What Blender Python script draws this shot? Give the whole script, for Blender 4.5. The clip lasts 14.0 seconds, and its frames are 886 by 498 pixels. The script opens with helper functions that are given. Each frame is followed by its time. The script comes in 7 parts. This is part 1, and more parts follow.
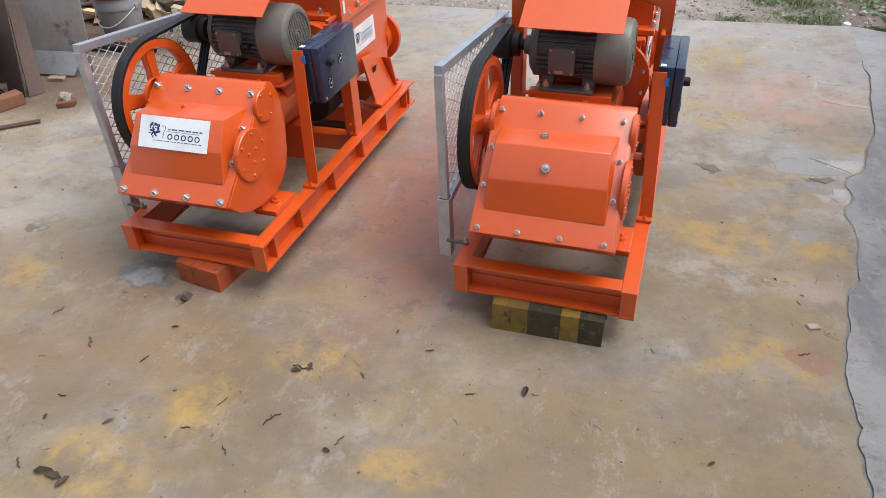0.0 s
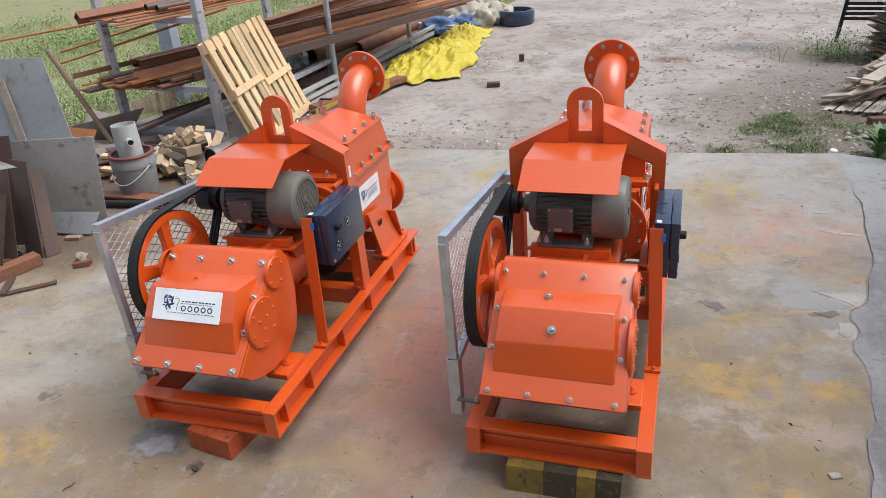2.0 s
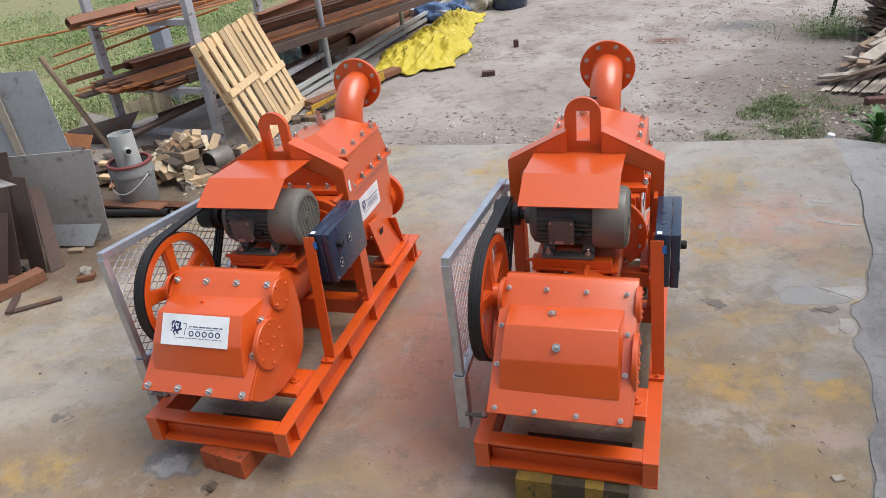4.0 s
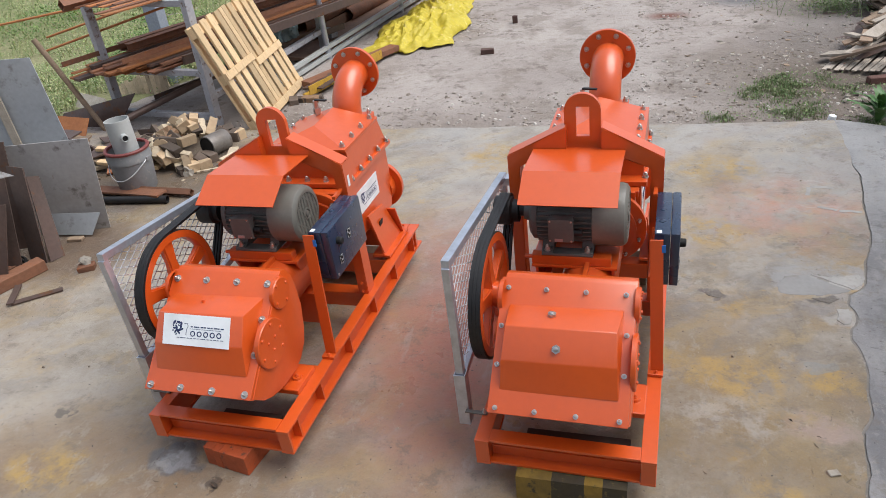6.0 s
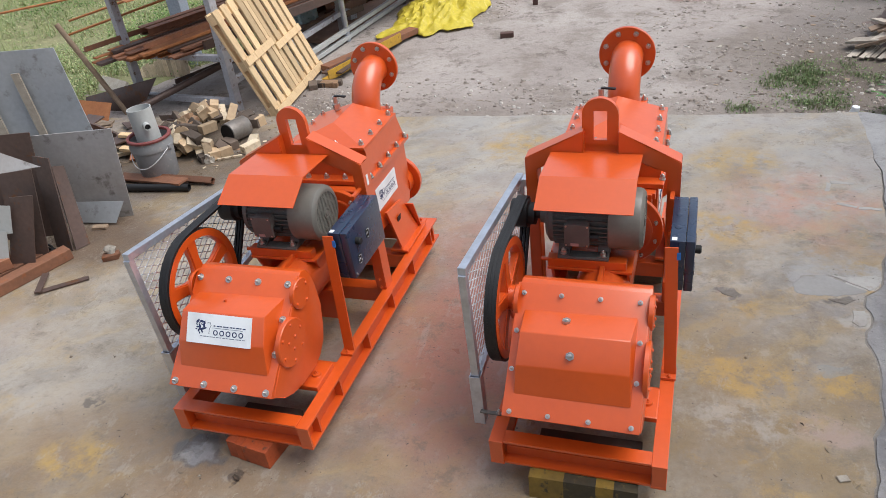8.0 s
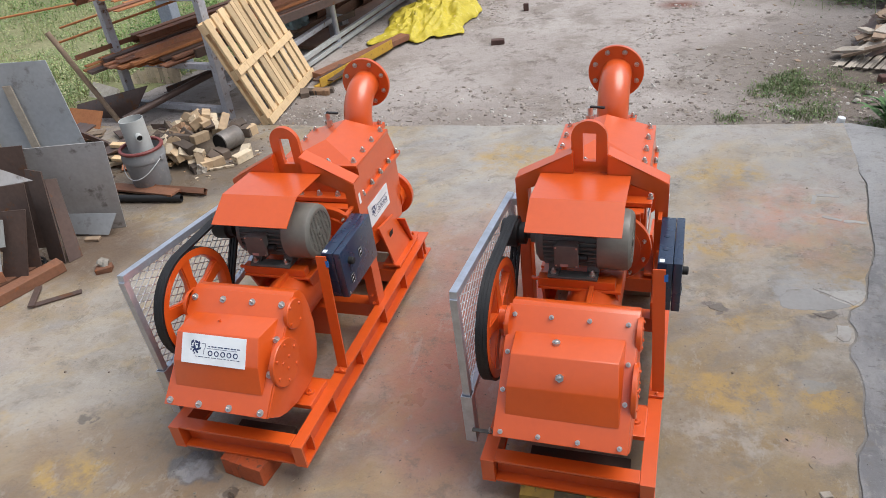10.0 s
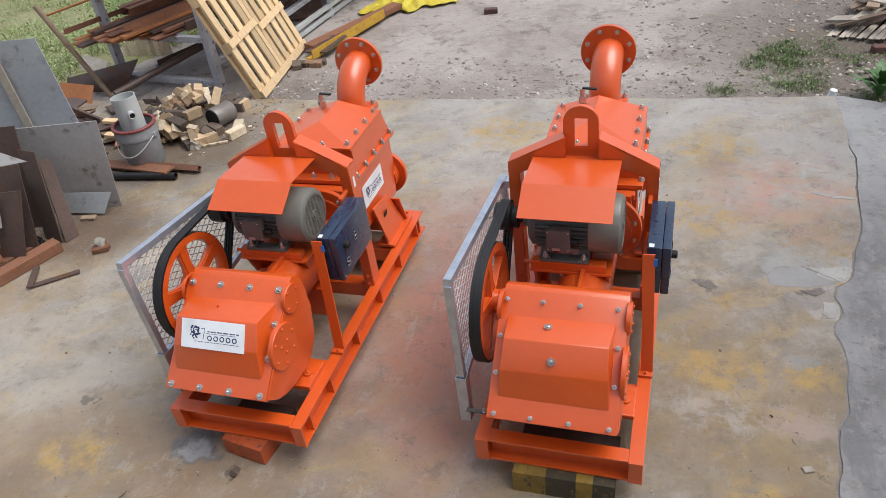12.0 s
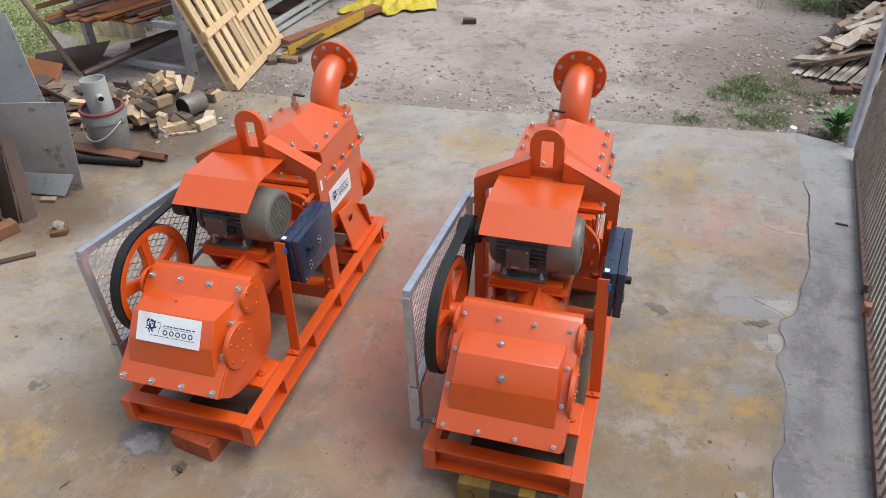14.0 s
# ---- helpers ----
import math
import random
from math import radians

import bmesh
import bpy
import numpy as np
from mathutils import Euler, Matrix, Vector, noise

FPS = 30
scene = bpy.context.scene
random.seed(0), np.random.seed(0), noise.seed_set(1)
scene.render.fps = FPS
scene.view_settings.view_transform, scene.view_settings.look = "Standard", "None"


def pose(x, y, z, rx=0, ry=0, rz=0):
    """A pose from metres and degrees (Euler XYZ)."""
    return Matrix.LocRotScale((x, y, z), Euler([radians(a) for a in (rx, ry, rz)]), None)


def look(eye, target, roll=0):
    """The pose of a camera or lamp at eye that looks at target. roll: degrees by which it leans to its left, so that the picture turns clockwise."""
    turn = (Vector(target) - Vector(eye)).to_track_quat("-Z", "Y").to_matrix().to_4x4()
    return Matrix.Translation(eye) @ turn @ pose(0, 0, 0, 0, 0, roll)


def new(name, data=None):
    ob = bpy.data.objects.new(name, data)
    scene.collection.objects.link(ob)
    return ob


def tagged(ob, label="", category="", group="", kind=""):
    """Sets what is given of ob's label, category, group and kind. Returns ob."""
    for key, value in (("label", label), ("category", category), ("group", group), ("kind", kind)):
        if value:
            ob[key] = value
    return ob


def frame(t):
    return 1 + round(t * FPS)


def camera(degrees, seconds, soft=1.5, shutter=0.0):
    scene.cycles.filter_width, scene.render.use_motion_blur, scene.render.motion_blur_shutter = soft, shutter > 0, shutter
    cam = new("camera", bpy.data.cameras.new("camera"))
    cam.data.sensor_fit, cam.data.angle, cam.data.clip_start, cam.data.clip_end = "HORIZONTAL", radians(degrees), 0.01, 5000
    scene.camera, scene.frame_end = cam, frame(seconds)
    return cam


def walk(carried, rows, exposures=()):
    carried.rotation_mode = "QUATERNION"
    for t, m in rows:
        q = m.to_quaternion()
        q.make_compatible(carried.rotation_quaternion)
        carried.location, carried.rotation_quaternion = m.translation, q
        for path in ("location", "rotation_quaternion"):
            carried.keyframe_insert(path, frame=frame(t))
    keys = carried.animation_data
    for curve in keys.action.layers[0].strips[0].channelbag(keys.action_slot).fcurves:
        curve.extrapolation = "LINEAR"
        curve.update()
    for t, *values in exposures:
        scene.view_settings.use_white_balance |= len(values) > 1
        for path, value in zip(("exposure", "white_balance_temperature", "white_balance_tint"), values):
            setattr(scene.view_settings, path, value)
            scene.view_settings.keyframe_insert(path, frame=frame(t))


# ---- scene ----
cam = camera(62.1, 14.0, soft=0.62)
PATH = [
    (0, (0.61, 0.329, 1.547), (0.125, 1.876, 0.376), -1.6),
    (0.5, (0.61, 0.344, 1.576), (0.107, 1.977, 0.537), -1.5),
    (1, (0.61, 0.352, 1.607), (0.083, 2.022, 0.641), -2.7),
    (1.5, (0.605, 0.363, 1.638), (0.082, 2.038, 0.678), -3.1),
    (2, (0.604, 0.373, 1.692), (0.065, 2.072, 0.784), -4.1),
    (2.5, (0.597, 0.38, 1.721), (0.055, 2.053, 0.769), -4.3),
    (3, (0.594, 0.392, 1.753), (0.051, 2.062, 0.795), -5.4),
    (5.3, (0.588, 0.442, 1.877), (0.057, 2.075, 0.852), -6.7),
    (5.5, (0.586, 0.446, 1.883), (0.054, 2.071, 0.846), -6.6),
    (6, (0.588, 0.464, 1.901), (0.059, 2.091, 0.866), -6.6),
    (6.5, (0.591, 0.471, 1.927), (0.028, 2.087, 0.89), -7.0),
    (7, (0.593, 0.473, 1.955), (0.024, 2.084, 0.915), -6.8),
    (7.5, (0.597, 0.481, 1.981), (0.03, 2.09, 0.937), -6.9),
    (8, (0.594, 0.489, 2.005), (0.023, 2.065, 0.913), -7.1),
    (8.2, (0.589, 0.489, 2.016), (0.016, 2.074, 0.939), -6.4),
    (10.3, (0.598, 0.506, 2.107), (0.056, 2.075, 0.991), -6.8),
    (10.5, (0.595, 0.506, 2.116), (0.06, 2.056, 0.972), -6.8),
    (11, (0.601, 0.517, 2.124), (0.094, 2.032, 0.921), -6.3),
    (11.5, (0.605, 0.525, 2.143), (0.091, 2.023, 0.921), -6.9),
    (12, (0.606, 0.518, 2.179), (0.079, 2.041, 0.994), -7.2),
    (12.5, (0.605, 0.513, 2.198), (0.12, 2.057, 1.022), -4.6),
    (13, (0.607, 0.515, 2.207), (0.132, 2.031, 0.992), -4.1),
    (13.5, (0.614, 0.518, 2.226), (0.178, 2.047, 1.012), -2.5),
    (14, (0.62, 0.509, 2.234), (0.187, 2.059, 1.046), -1.2),
]
walk(cam, [(t, look(eye, target, roll)) for t, eye, target, roll in PATH],
     exposures=[(0, 0.58), (1, 0.54), (2, 0.49), (3.2, 0.44), (5.3, 0.42), (14, 0.40)])

# ---- world, sun and exposure ----
world = bpy.data.worlds.new("world")
scene.world = world
world.use_nodes = True
wn = world.node_tree.nodes
sky = wn.new("ShaderNodeTexSky")
sky.sky_type = "NISHITA"
sky.sun_disc = False
sky.sun_elevation = radians(62)
sky.sun_rotation = radians(76)
sky.air_density, sky.dust_density, sky.ozone_density = 1.0, 4.0, 1.0
wn["Background"].inputs["Strength"].default_value = 0.097
world.node_tree.links.new(sky.outputs["Color"], wn["Background"].inputs["Color"])
# thin white cloud over the whole sky
cloud = wn.new("ShaderNodeBackground")
cloud.inputs["Color"].default_value, cloud.inputs["Strength"].default_value = (0.90, 0.955, 1.06, 1), 0.735
cover = wn.new("ShaderNodeMixShader")
cover.inputs["Fac"].default_value = 0.45
world.node_tree.links.new(wn["Background"].outputs["Background"], cover.inputs[1])
world.node_tree.links.new(cloud.outputs["Background"], cover.inputs[2])
world.node_tree.links.new(cover.outputs["Shader"], wn["World Output"].inputs["Surface"])

sun = new("sun", bpy.data.lights.new("sun", "SUN"))
sun.data.energy, sun.data.angle, sun.data.color = 2.25, radians(48), (1.0, 0.985, 0.985)
sun.matrix_world = look((2.3, 0.4, 4.4), (0, 0, 0))


# ---- material helpers ----
def material(name, base, rough=0.5, metal=0.0, second=None, scale=8.0, amount=0.5, grain=60.0, bump=0.15, spots=None,
             coat=0.0, wear=None, random_value=0.0, stretch=(1, 1, 1), detail=0.25, bump_size=0.01, coat_rough=0.15):
    """Two scales of colour variation, fine bump, optional second and third colours and a little random value for each object."""
    m = bpy.data.materials.new(name)
    m.use_nodes = True
    n, link = m.node_tree.nodes, m.node_tree.links.new
    b = n["Principled BSDF"]
    co = n.new("ShaderNodeTexCoord")
    mp = n.new("ShaderNodeMapping")
    mp.inputs["Scale"].default_value = stretch
    link(co.outputs["Object"], mp.inputs["Vector"])
    info = n.new("ShaderNodeObjectInfo")
    shift = n.new("ShaderNodeVectorMath")
    shift.operation = "MULTIPLY_ADD"
    link(info.outputs["Random"], shift.inputs[0])
    shift.inputs[1].default_value = (17.0, 31.0, 23.0)
    link(mp.outputs["Vector"], shift.inputs[2])
    vec = shift.outputs["Vector"]

    def tex(s, d=4.0, r=0.55):
        t = n.new("ShaderNodeTexNoise")
        t.inputs["Scale"].default_value, t.inputs["Detail"].default_value, t.inputs["Roughness"].default_value = s, d, r
        link(vec, t.inputs["Vector"])
        return t.outputs["Fac"]

    def ramp(fac, lo, hi):
        r = n.new("ShaderNodeMapRange")
        r.inputs["From Min"].default_value, r.inputs["From Max"].default_value = lo, hi
        link(fac, r.inputs["Value"])
        return r.outputs["Result"]

    def mix(fac, a, c, blend="MIX"):
        x = n.new("ShaderNodeMix")
        x.data_type, x.blend_type = "RGBA", blend
        if isinstance(fac, float):
            x.inputs["Factor"].default_value = fac
        else:
            link(fac, x.inputs["Factor"])
        for sock, value in ((x.inputs["A"], a), (x.inputs["B"], c)):
            if isinstance(value, tuple):
                sock.default_value = (*value, 1)
            else:
                link(value, sock)
        return x.outputs["Result"]

    large, fine = tex(scale), tex(grain, 3.0)
    colour = mix(ramp(large, 0.5 - 0.3 * amount, 0.5 + 0.35), base, second or tuple(v * 0.72 for v in base)) if amount else base
    if spots:
        colour = mix(ramp(tex(scale * 3.1, 6.0, 0.65), 0.58, 0.68), colour, spots)
    if wear:
        colour = mix(ramp(tex(scale * 1.7, 8.0, 0.7), 0.62, 0.72), colour, wear)
    if detail:
        g = n.new("ShaderNodeMapRange")
        g.inputs["To Min"].default_value, g.inputs["To Max"].default_value = 1 - detail, 1 + detail
        link(fine, g.inputs["Value"])
        v = n.new("ShaderNodeHueSaturation")
        link(colour, v.inputs["Color"]) if not isinstance(colour, tuple) else setattr(v.inputs["Color"], "default_value", (*colour, 1))
        link(g.outputs["Result"], v.inputs["Value"])
        colour = v.outputs["Color"]
    if random_value:
        g = n.new("ShaderNodeMapRange")
        g.inputs["To Min"].default_value, g.inputs["To Max"].default_value = 1 - random_value, 1 + random_value
        link(info.outputs["Random"], g.inputs["Value"])
        v = n.new("ShaderNodeHueSaturation")
        link(colour, v.inputs["Color"]) if not isinstance(colour, tuple) else setattr(v.inputs["Color"], "default_value", (*colour, 1))
        link(g.outputs["Result"], v.inputs["Value"])
        colour = v.outputs["Color"]
    if isinstance(colour, tuple):
        b.inputs["Base Color"].default_value = (*colour, 1)
    else:
        link(colour, b.inputs["Base Color"])
    r = n.new("ShaderNodeMapRange")
    r.inputs["To Min"].default_value, r.inputs["To Max"].default_value = max(0.03, rough - 0.12), min(1.0, rough + 0.12)
    link(large, r.inputs["Value"])
    link(r.outputs["Result"], b.inputs["Roughness"])
    b.inputs["Metallic"].default_value = metal
    b.inputs["Coat Weight"].default_value = coat
    b.inputs["Coat Roughness"].default_value = coat_rough
    if bump:
        bp = n.new("ShaderNodeBump")
        bp.inputs["Strength"].default_value, bp.inputs["Distance"].default_value = bump, bump_size
        link(fine, bp.inputs["Height"])
        link(bp.outputs["Normal"], b.inputs["Normal"])
    return m


ORANGE = material("orange_paint", (0.645, 0.091, 0.009), 0.38, second=(0.585, 0.078, 0.009), scale=5, amount=0.6, grain=45, bump=0.06, detail=0.06, coat=0.9, bump_size=0.004, coat_rough=0.26)
STEEL = material("zinc_steel", (0.62, 0.60, 0.57), 0.30, 0.9, scale=30, grain=120, bump=0.08, detail=0.12)
GALV = material("galvanised_tube", (0.58, 0.63, 0.71), 0.34, 0.75, scale=18, grain=70, bump=0.08, detail=0.15)
WIRE = material("galvanised_wire", (0.66, 0.68, 0.70), 0.4, 0.5, scale=40, grain=120, bump=0.0, detail=0.1)
RUBBER = material("black_rubber", (0.012, 0.012, 0.013), 0.55, scale=20, grain=90, bump=0.1, detail=0.2)
MOTORGREY = material("motor_grey_paint", (0.165, 0.162, 0.142), 0.42, 0.0, second=(0.13, 0.127, 0.112), scale=12, grain=80, bump=0.06, detail=0.12, coat=0.1)
MOTORDARK = material("motor_dark_iron", (0.125, 0.122, 0.112), 0.5, 0.0, scale=14, grain=90, bump=0.1, detail=0.15)
NAVY = material("navy_box_plastic", (0.019, 0.038, 0.078), 0.28, scale=10, grain=90, bump=0.06, detail=0.1, coat=0.4)
WHITE = material("white_label", (0.84, 0.88, 0.90), 0.4, scale=10, amount=0.2, bump=0.0, detail=0.03)
INK = material("dark_blue_ink", (0.02, 0.035, 0.11), 0.5, amount=0.0, bump=0.0, detail=0.0)
BLACK = material("black_hole", (0.008, 0.008, 0.008), 0.7, amount=0.0, bump=0.0, detail=0.0)
BLUETAPE = material("blue_tape", (0.02, 0.16, 0.5), 0.5, amount=0.0, bump=0.0, detail=0.05)
SHEET = material("bare_sheet_steel", (0.43, 0.43, 0.435), 0.5, 0.2, second=(0.29, 0.265, 0.235), scale=2.6, amount=0.8, grain=40, bump=0.05, detail=0.18, spots=(0.17, 0.155, 0.14), wear=(0.24, 0.17, 0.115))
SHEETBROWN = material("rusty_dark_sheet", (0.135, 0.088, 0.072), 0.5, 0.3, second=(0.085, 0.066, 0.06), scale=4, amount=0.8, grain=40, bump=0.1, spots=(0.16, 0.07, 0.03))
RUST = material("rusty_steel", (0.29, 0.125, 0.065), 0.7, 0.1, second=(0.15, 0.08, 0.055), scale=5, amount=0.8, grain=50, bump=0.25, spots=(0.30, 0.10, 0.035), random_value=0.35, stretch=(1, 1, 1))
RUSTBRIGHT = material("fresh_rust", (0.50, 0.20, 0.07), 0.8, 0.0, second=(0.30, 0.11, 0.045), scale=4, amount=0.8, grain=50, bump=0.25, random_value=0.25)
RACKPAINT = material("grey_rack_paint", (0.46, 0.47, 0.51), 0.6, 0.1, second=(0.33, 0.33, 0.35), scale=6, amount=0.6, grain=50, bump=0.1, spots=(0.17, 0.10, 0.06))
PINE = material("new_pine", (0.62, 0.46, 0.27), 0.65, second=(0.56, 0.39, 0.21), scale=3, amount=0.7, grain=30, bump=0.12, random_value=0.28, stretch=(6, 1, 6), spots=(0.42, 0.27, 0.14))
OLDWOOD = material("weathered_wood", (0.30, 0.22, 0.15), 0.8, second=(0.18, 0.13, 0.09), scale=3, amount=0.8, grain=30, bump=0.3, random_value=0.4, stretch=(5, 1, 5))
OFFCUT = material("sawn_offcut", (0.42, 0.31, 0.19), 0.75, second=(0.26, 0.18, 0.11), scale=6, amount=0.7, grain=40, bump=0.2, random_value=0.5)
PLASTICGREY = material("grey_bucket_plastic", (0.25, 0.26, 0.27), 0.5, second=(0.20, 0.20, 0.20), scale=8, grain=60, bump=0.05, detail=0.1, spots=(0.32, 0.31, 0.29))
PVC = material("pale_pvc", (0.46, 0.48, 0.47), 0.45, second=(0.36, 0.37, 0.35), scale=6, grain=60, bump=0.03, detail=0.08)
REDRIM = material("dull_red_plastic", (0.22, 0.055, 0.05), 0.5, scale=10, bump=0.05)
TARP = material("yellow_tarpaulin", (0.56, 0.46, 0.04), 0.6, second=(0.44, 0.35, 0.03), scale=6, amount=0.6, grain=50, bump=0.1, spots=(0.68, 0.58, 0.22))
SACK = material("pale_sack_cloth", (0.50, 0.46, 0.38), 0.8, second=(0.3, 0.27, 0.22), scale=8, bump=0.2)
DENIM = material("blue_cloth", (0.10, 0.17, 0.33), 0.8, scale=12, bump=0.2)
LEAF = material("grass_leaf", (0.17, 0.225, 0.065), 0.6, second=(0.27, 0.28, 0.11), scale=1.5, amount=0.9, grain=10, bump=0.0, detail=0.35)
LEAFDARK = material("broad_leaf", (0.05, 0.14, 0.03), 0.5, second=(0.08, 0.18, 0.05), scale=10, bump=0.05, detail=0.2)
DRYLEAF = material("dry_leaf", (0.07, 0.05, 0.035), 0.8, scale=20, bump=0.1, random_value=0.5)
STONE = material("pale_stone", (0.36, 0.33, 0.28), 0.85, second=(0.24, 0.21, 0.17), scale=20, grain=60, bump=0.3, random_value=0.35)
BRICK = material("dark_brick", (0.10, 0.055, 0.045), 0.85, scale=15, grain=60, bump=0.3)


def floor_material(name, apron):
    """Worn concrete: grey with ochre paint dust, rusty red overspray, white cement smears, dark stains and broad darker
    and paler areas, at world size.
    """
    m = bpy.data.materials.new(name)
    m.use_nodes = True
    n, link = m.node_tree.nodes, m.node_tree.links.new
    b = n["Principled BSDF"]
    co = n.new("ShaderNodeTexCoord").outputs["Object"]

    def tex(s, d=5.0, r=0.6, off=0.0, sx=1.0, sy=1.0):
        mp = n.new("ShaderNodeMapping")
        mp.inputs["Location"].default_value = (off, off * 1.7, 0)
        mp.inputs["Scale"].default_value = (sx, sy, 1)
        link(co, mp.inputs["Vector"])
        t = n.new("ShaderNodeTexNoise")
        t.inputs["Scale"].default_value, t.inputs["Detail"].default_value, t.inputs["Roughness"].default_value = s, d, r
        link(mp.outputs["Vector"], t.inputs["Vector"])
        return t.outputs["Fac"]

    def smear(s, turn, off, thin=4.0, r=0.6):
        """Noise drawn out along one direction, as a broom or a dragged load leaves it."""
        mp = n.new("ShaderNodeMapping")
        mp.vector_type = "TEXTURE"
        mp.inputs["Location"].default_value = (off, off * 0.6, 0)
        mp.inputs["Rotation"].default_value = (0, 0, radians(turn))
        mp.inputs["Scale"].default_value = (thin, 1, 1)
        link(bent.outputs["Vector"], mp.inputs["Vector"])
        t = n.new("ShaderNodeTexNoise")
        t.inputs["Scale"].default_value, t.inputs["Detail"].default_value, t.inputs["Roughness"].default_value = s, 5.0, r
        link(mp.outputs["Vector"], t.inputs["Vector"])
        return t.outputs["Fac"]

    def ramp(fac, lo, hi, top=1.0):
        r = n.new("ShaderNodeMapRange")
        r.inputs["From Min"].default_value, r.inputs["From Max"].default_value, r.inputs["To Max"].default_value = lo, hi, top
        link(fac, r.inputs["Value"])
        return r.outputs["Result"]

    def times(a, c):
        x = n.new("ShaderNodeMath")
        x.operation = "MULTIPLY"
        link(a, x.inputs[0]), link(c, x.inputs[1])
        return x.outputs["Value"]

    wander = n.new("ShaderNodeTexNoise")
    wander.inputs["Scale"].default_value, wander.inputs["Detail"].default_value = 9.0, 5.0
    link(co, wander.inputs["Vector"])
    bent = n.new("ShaderNodeVectorMath")
    bent.operation = "MULTIPLY_ADD"
    link(wander.outputs["Color"], bent.inputs[0])
    bent.inputs[1].default_value = (0.16, 0.16, 0.0)
    moved = n.new("ShaderNodeVectorMath")
    moved.operation = "ADD"
    moved.inputs[1].default_value = (-0.08, -0.08, 0.0)
    link(co, moved.inputs[0])
    link(moved.outputs["Vector"], bent.inputs[2])

    def blob(x, y, rx, ry):
        """1 inside an ellipse on the floor that fades to 0 at its rim."""
        mp = n.new("ShaderNodeMapping")
        mp.vector_type = "POINT"
        mp.inputs["Location"].default_value = (-x / rx, -y / ry, 0)
        mp.inputs["Scale"].default_value = (1 / rx, 1 / ry, 0)
        link(bent.outputs["Vector"], mp.inputs["Vector"])
        g = n.new("ShaderNodeTexGradient")
        g.gradient_type = "SPHERICAL"
        link(mp.outputs["Vector"], g.inputs["Vector"])
        return g.outputs["Fac"]

    def mix(fac, a, c):
        x = n.new("ShaderNodeMix")
        x.data_type = "RGBA"
        link(fac, x.inputs["Factor"])
        for sock, value in ((x.inputs["A"], a), (x.inputs["B"], c)):
            if isinstance(value, tuple):
                sock.default_value = (*value, 1)
            else:
                link(value, sock)
        return x.outputs["Result"]

    if apron:
        c = mix(ramp(tex(2.2), 0.35, 0.65), (0.215, 0.213, 0.215), (0.28, 0.277, 0.275))
        c = mix(ramp(tex(1.6, 8, 0.7, 3.0, 2.0, 0.8), 0.5, 0.6, 0.7), c, (0.135, 0.135, 0.142))
        c = mix(ramp(tex(7, 9, 0.78, 9.0, 0.9, 1.5), 0.54, 0.62, 0.7), c, (0.12, 0.12, 0.122))
        c = mix(ramp(tex(17, 8, 0.78, 12.0, 0.8, 1.7), 0.58, 0.64, 0.7), c, (0.085, 0.085, 0.088))
        c = mix(ramp(tex(17, 7, 0.75, 14.0, 0.8, 2.0), 0.60, 0.68, 0.6), c, (0.37, 0.365, 0.355))
        c = mix(times(ramp(blob(1.9, 4.75, 1.0, 0.9), 0.05, 0.6, 0.9), ramp(tex(3.5, 6, 0.62, 26.0), 0.25, 0.60)), c, (0.375, 0.37, 0.362))
    else:
        c = mix(ramp(tex(3.1, 9, 0.72), 0.41, 0.59), (0.200, 0.166, 0.122), (0.335, 0.303, 0.255))
        c = mix(ramp(tex(1.5, 8, 0.66, 4.0), 0.48, 0.60, 0.8), c, (0.295, 0.207, 0.097))
        c = mix(ramp(tex(4.2, 9, 0.72, 8.0), 0.56, 0.64, 0.65), c, (0.42, 0.268, 0.075))
        c = mix(ramp(tex(2.7, 9, 0.72, 15.0), 0.52, 0.60, 0.6), c, (0.195, 0.186, 0.172))
        c = mix(ramp(tex(5.0, 9, 0.74, 18.0, 0.9, 1.2), 0.55, 0.63, 0.7), c, (0.165, 0.145, 0.118))
        c = mix(ramp(smear(6.0, 38, 3.0), 0.50, 0.66, 0.55), c, (0.40, 0.29, 0.13))
        c = mix(ramp(smear(7.0, 31, 11.0), 0.54, 0.68, 0.5), c, (0.225, 0.222, 0.228))
        c = mix(ramp(smear(9.0, 47, 17.0, 5.0), 0.56, 0.70, 0.45), c, (0.40, 0.385, 0.355))
        c = mix(ramp(tex(1.9, 5, 0.6, 21.0), 0.52, 0.66, 0.5), c, (0.262, 0.215, 0.205))
        c = mix(times(ramp(blob(0.5, 4.55, 2.9, 1.25), 0.05, 0.5, 0.62), ramp(tex(1.7, 6, 0.62, 26.0), 0.30, 0.60)), c, (0.385, 0.372, 0.352))
        # broad areas: browner in front and on the right, paler on the left
        for x, y, rx, ry, top, k, col in ((-0.6, 1.15, 2.2, 1.25, 0.8, 71.0, (0.178, 0.126, 0.070)), (0.95, 2.1, 0.75, 1.25, 0.72, 73.0, (0.190, 0.136, 0.072)), (-1.25, 1.75, 0.9, 0.6, 0.7, 79.0, (0.215, 0.142, 0.082)), (-1.9, 2.6, 0.9, 1.0, 0.6, 75.0, (0.385, 0.35, 0.305)), (0.7, 1.3, 0.8, 0.6, 0.6, 77.0, (0.205, 0.155, 0.095))):
            c = mix(times(ramp(blob(x, y, rx, ry), 0.05, 0.5, top), ramp(tex(2.3, 8, 0.70, k), 0.32, 0.58)), c, col)
        c = mix(times(ramp(blob(-0.2, 2.95, 0.75, 1.35), 0.05, 0.6, 0.7), ramp(tex(2.6, 8, 0.7, 22.0), 0.3, 0.58)), c, (0.385, 0.185, 0.135))
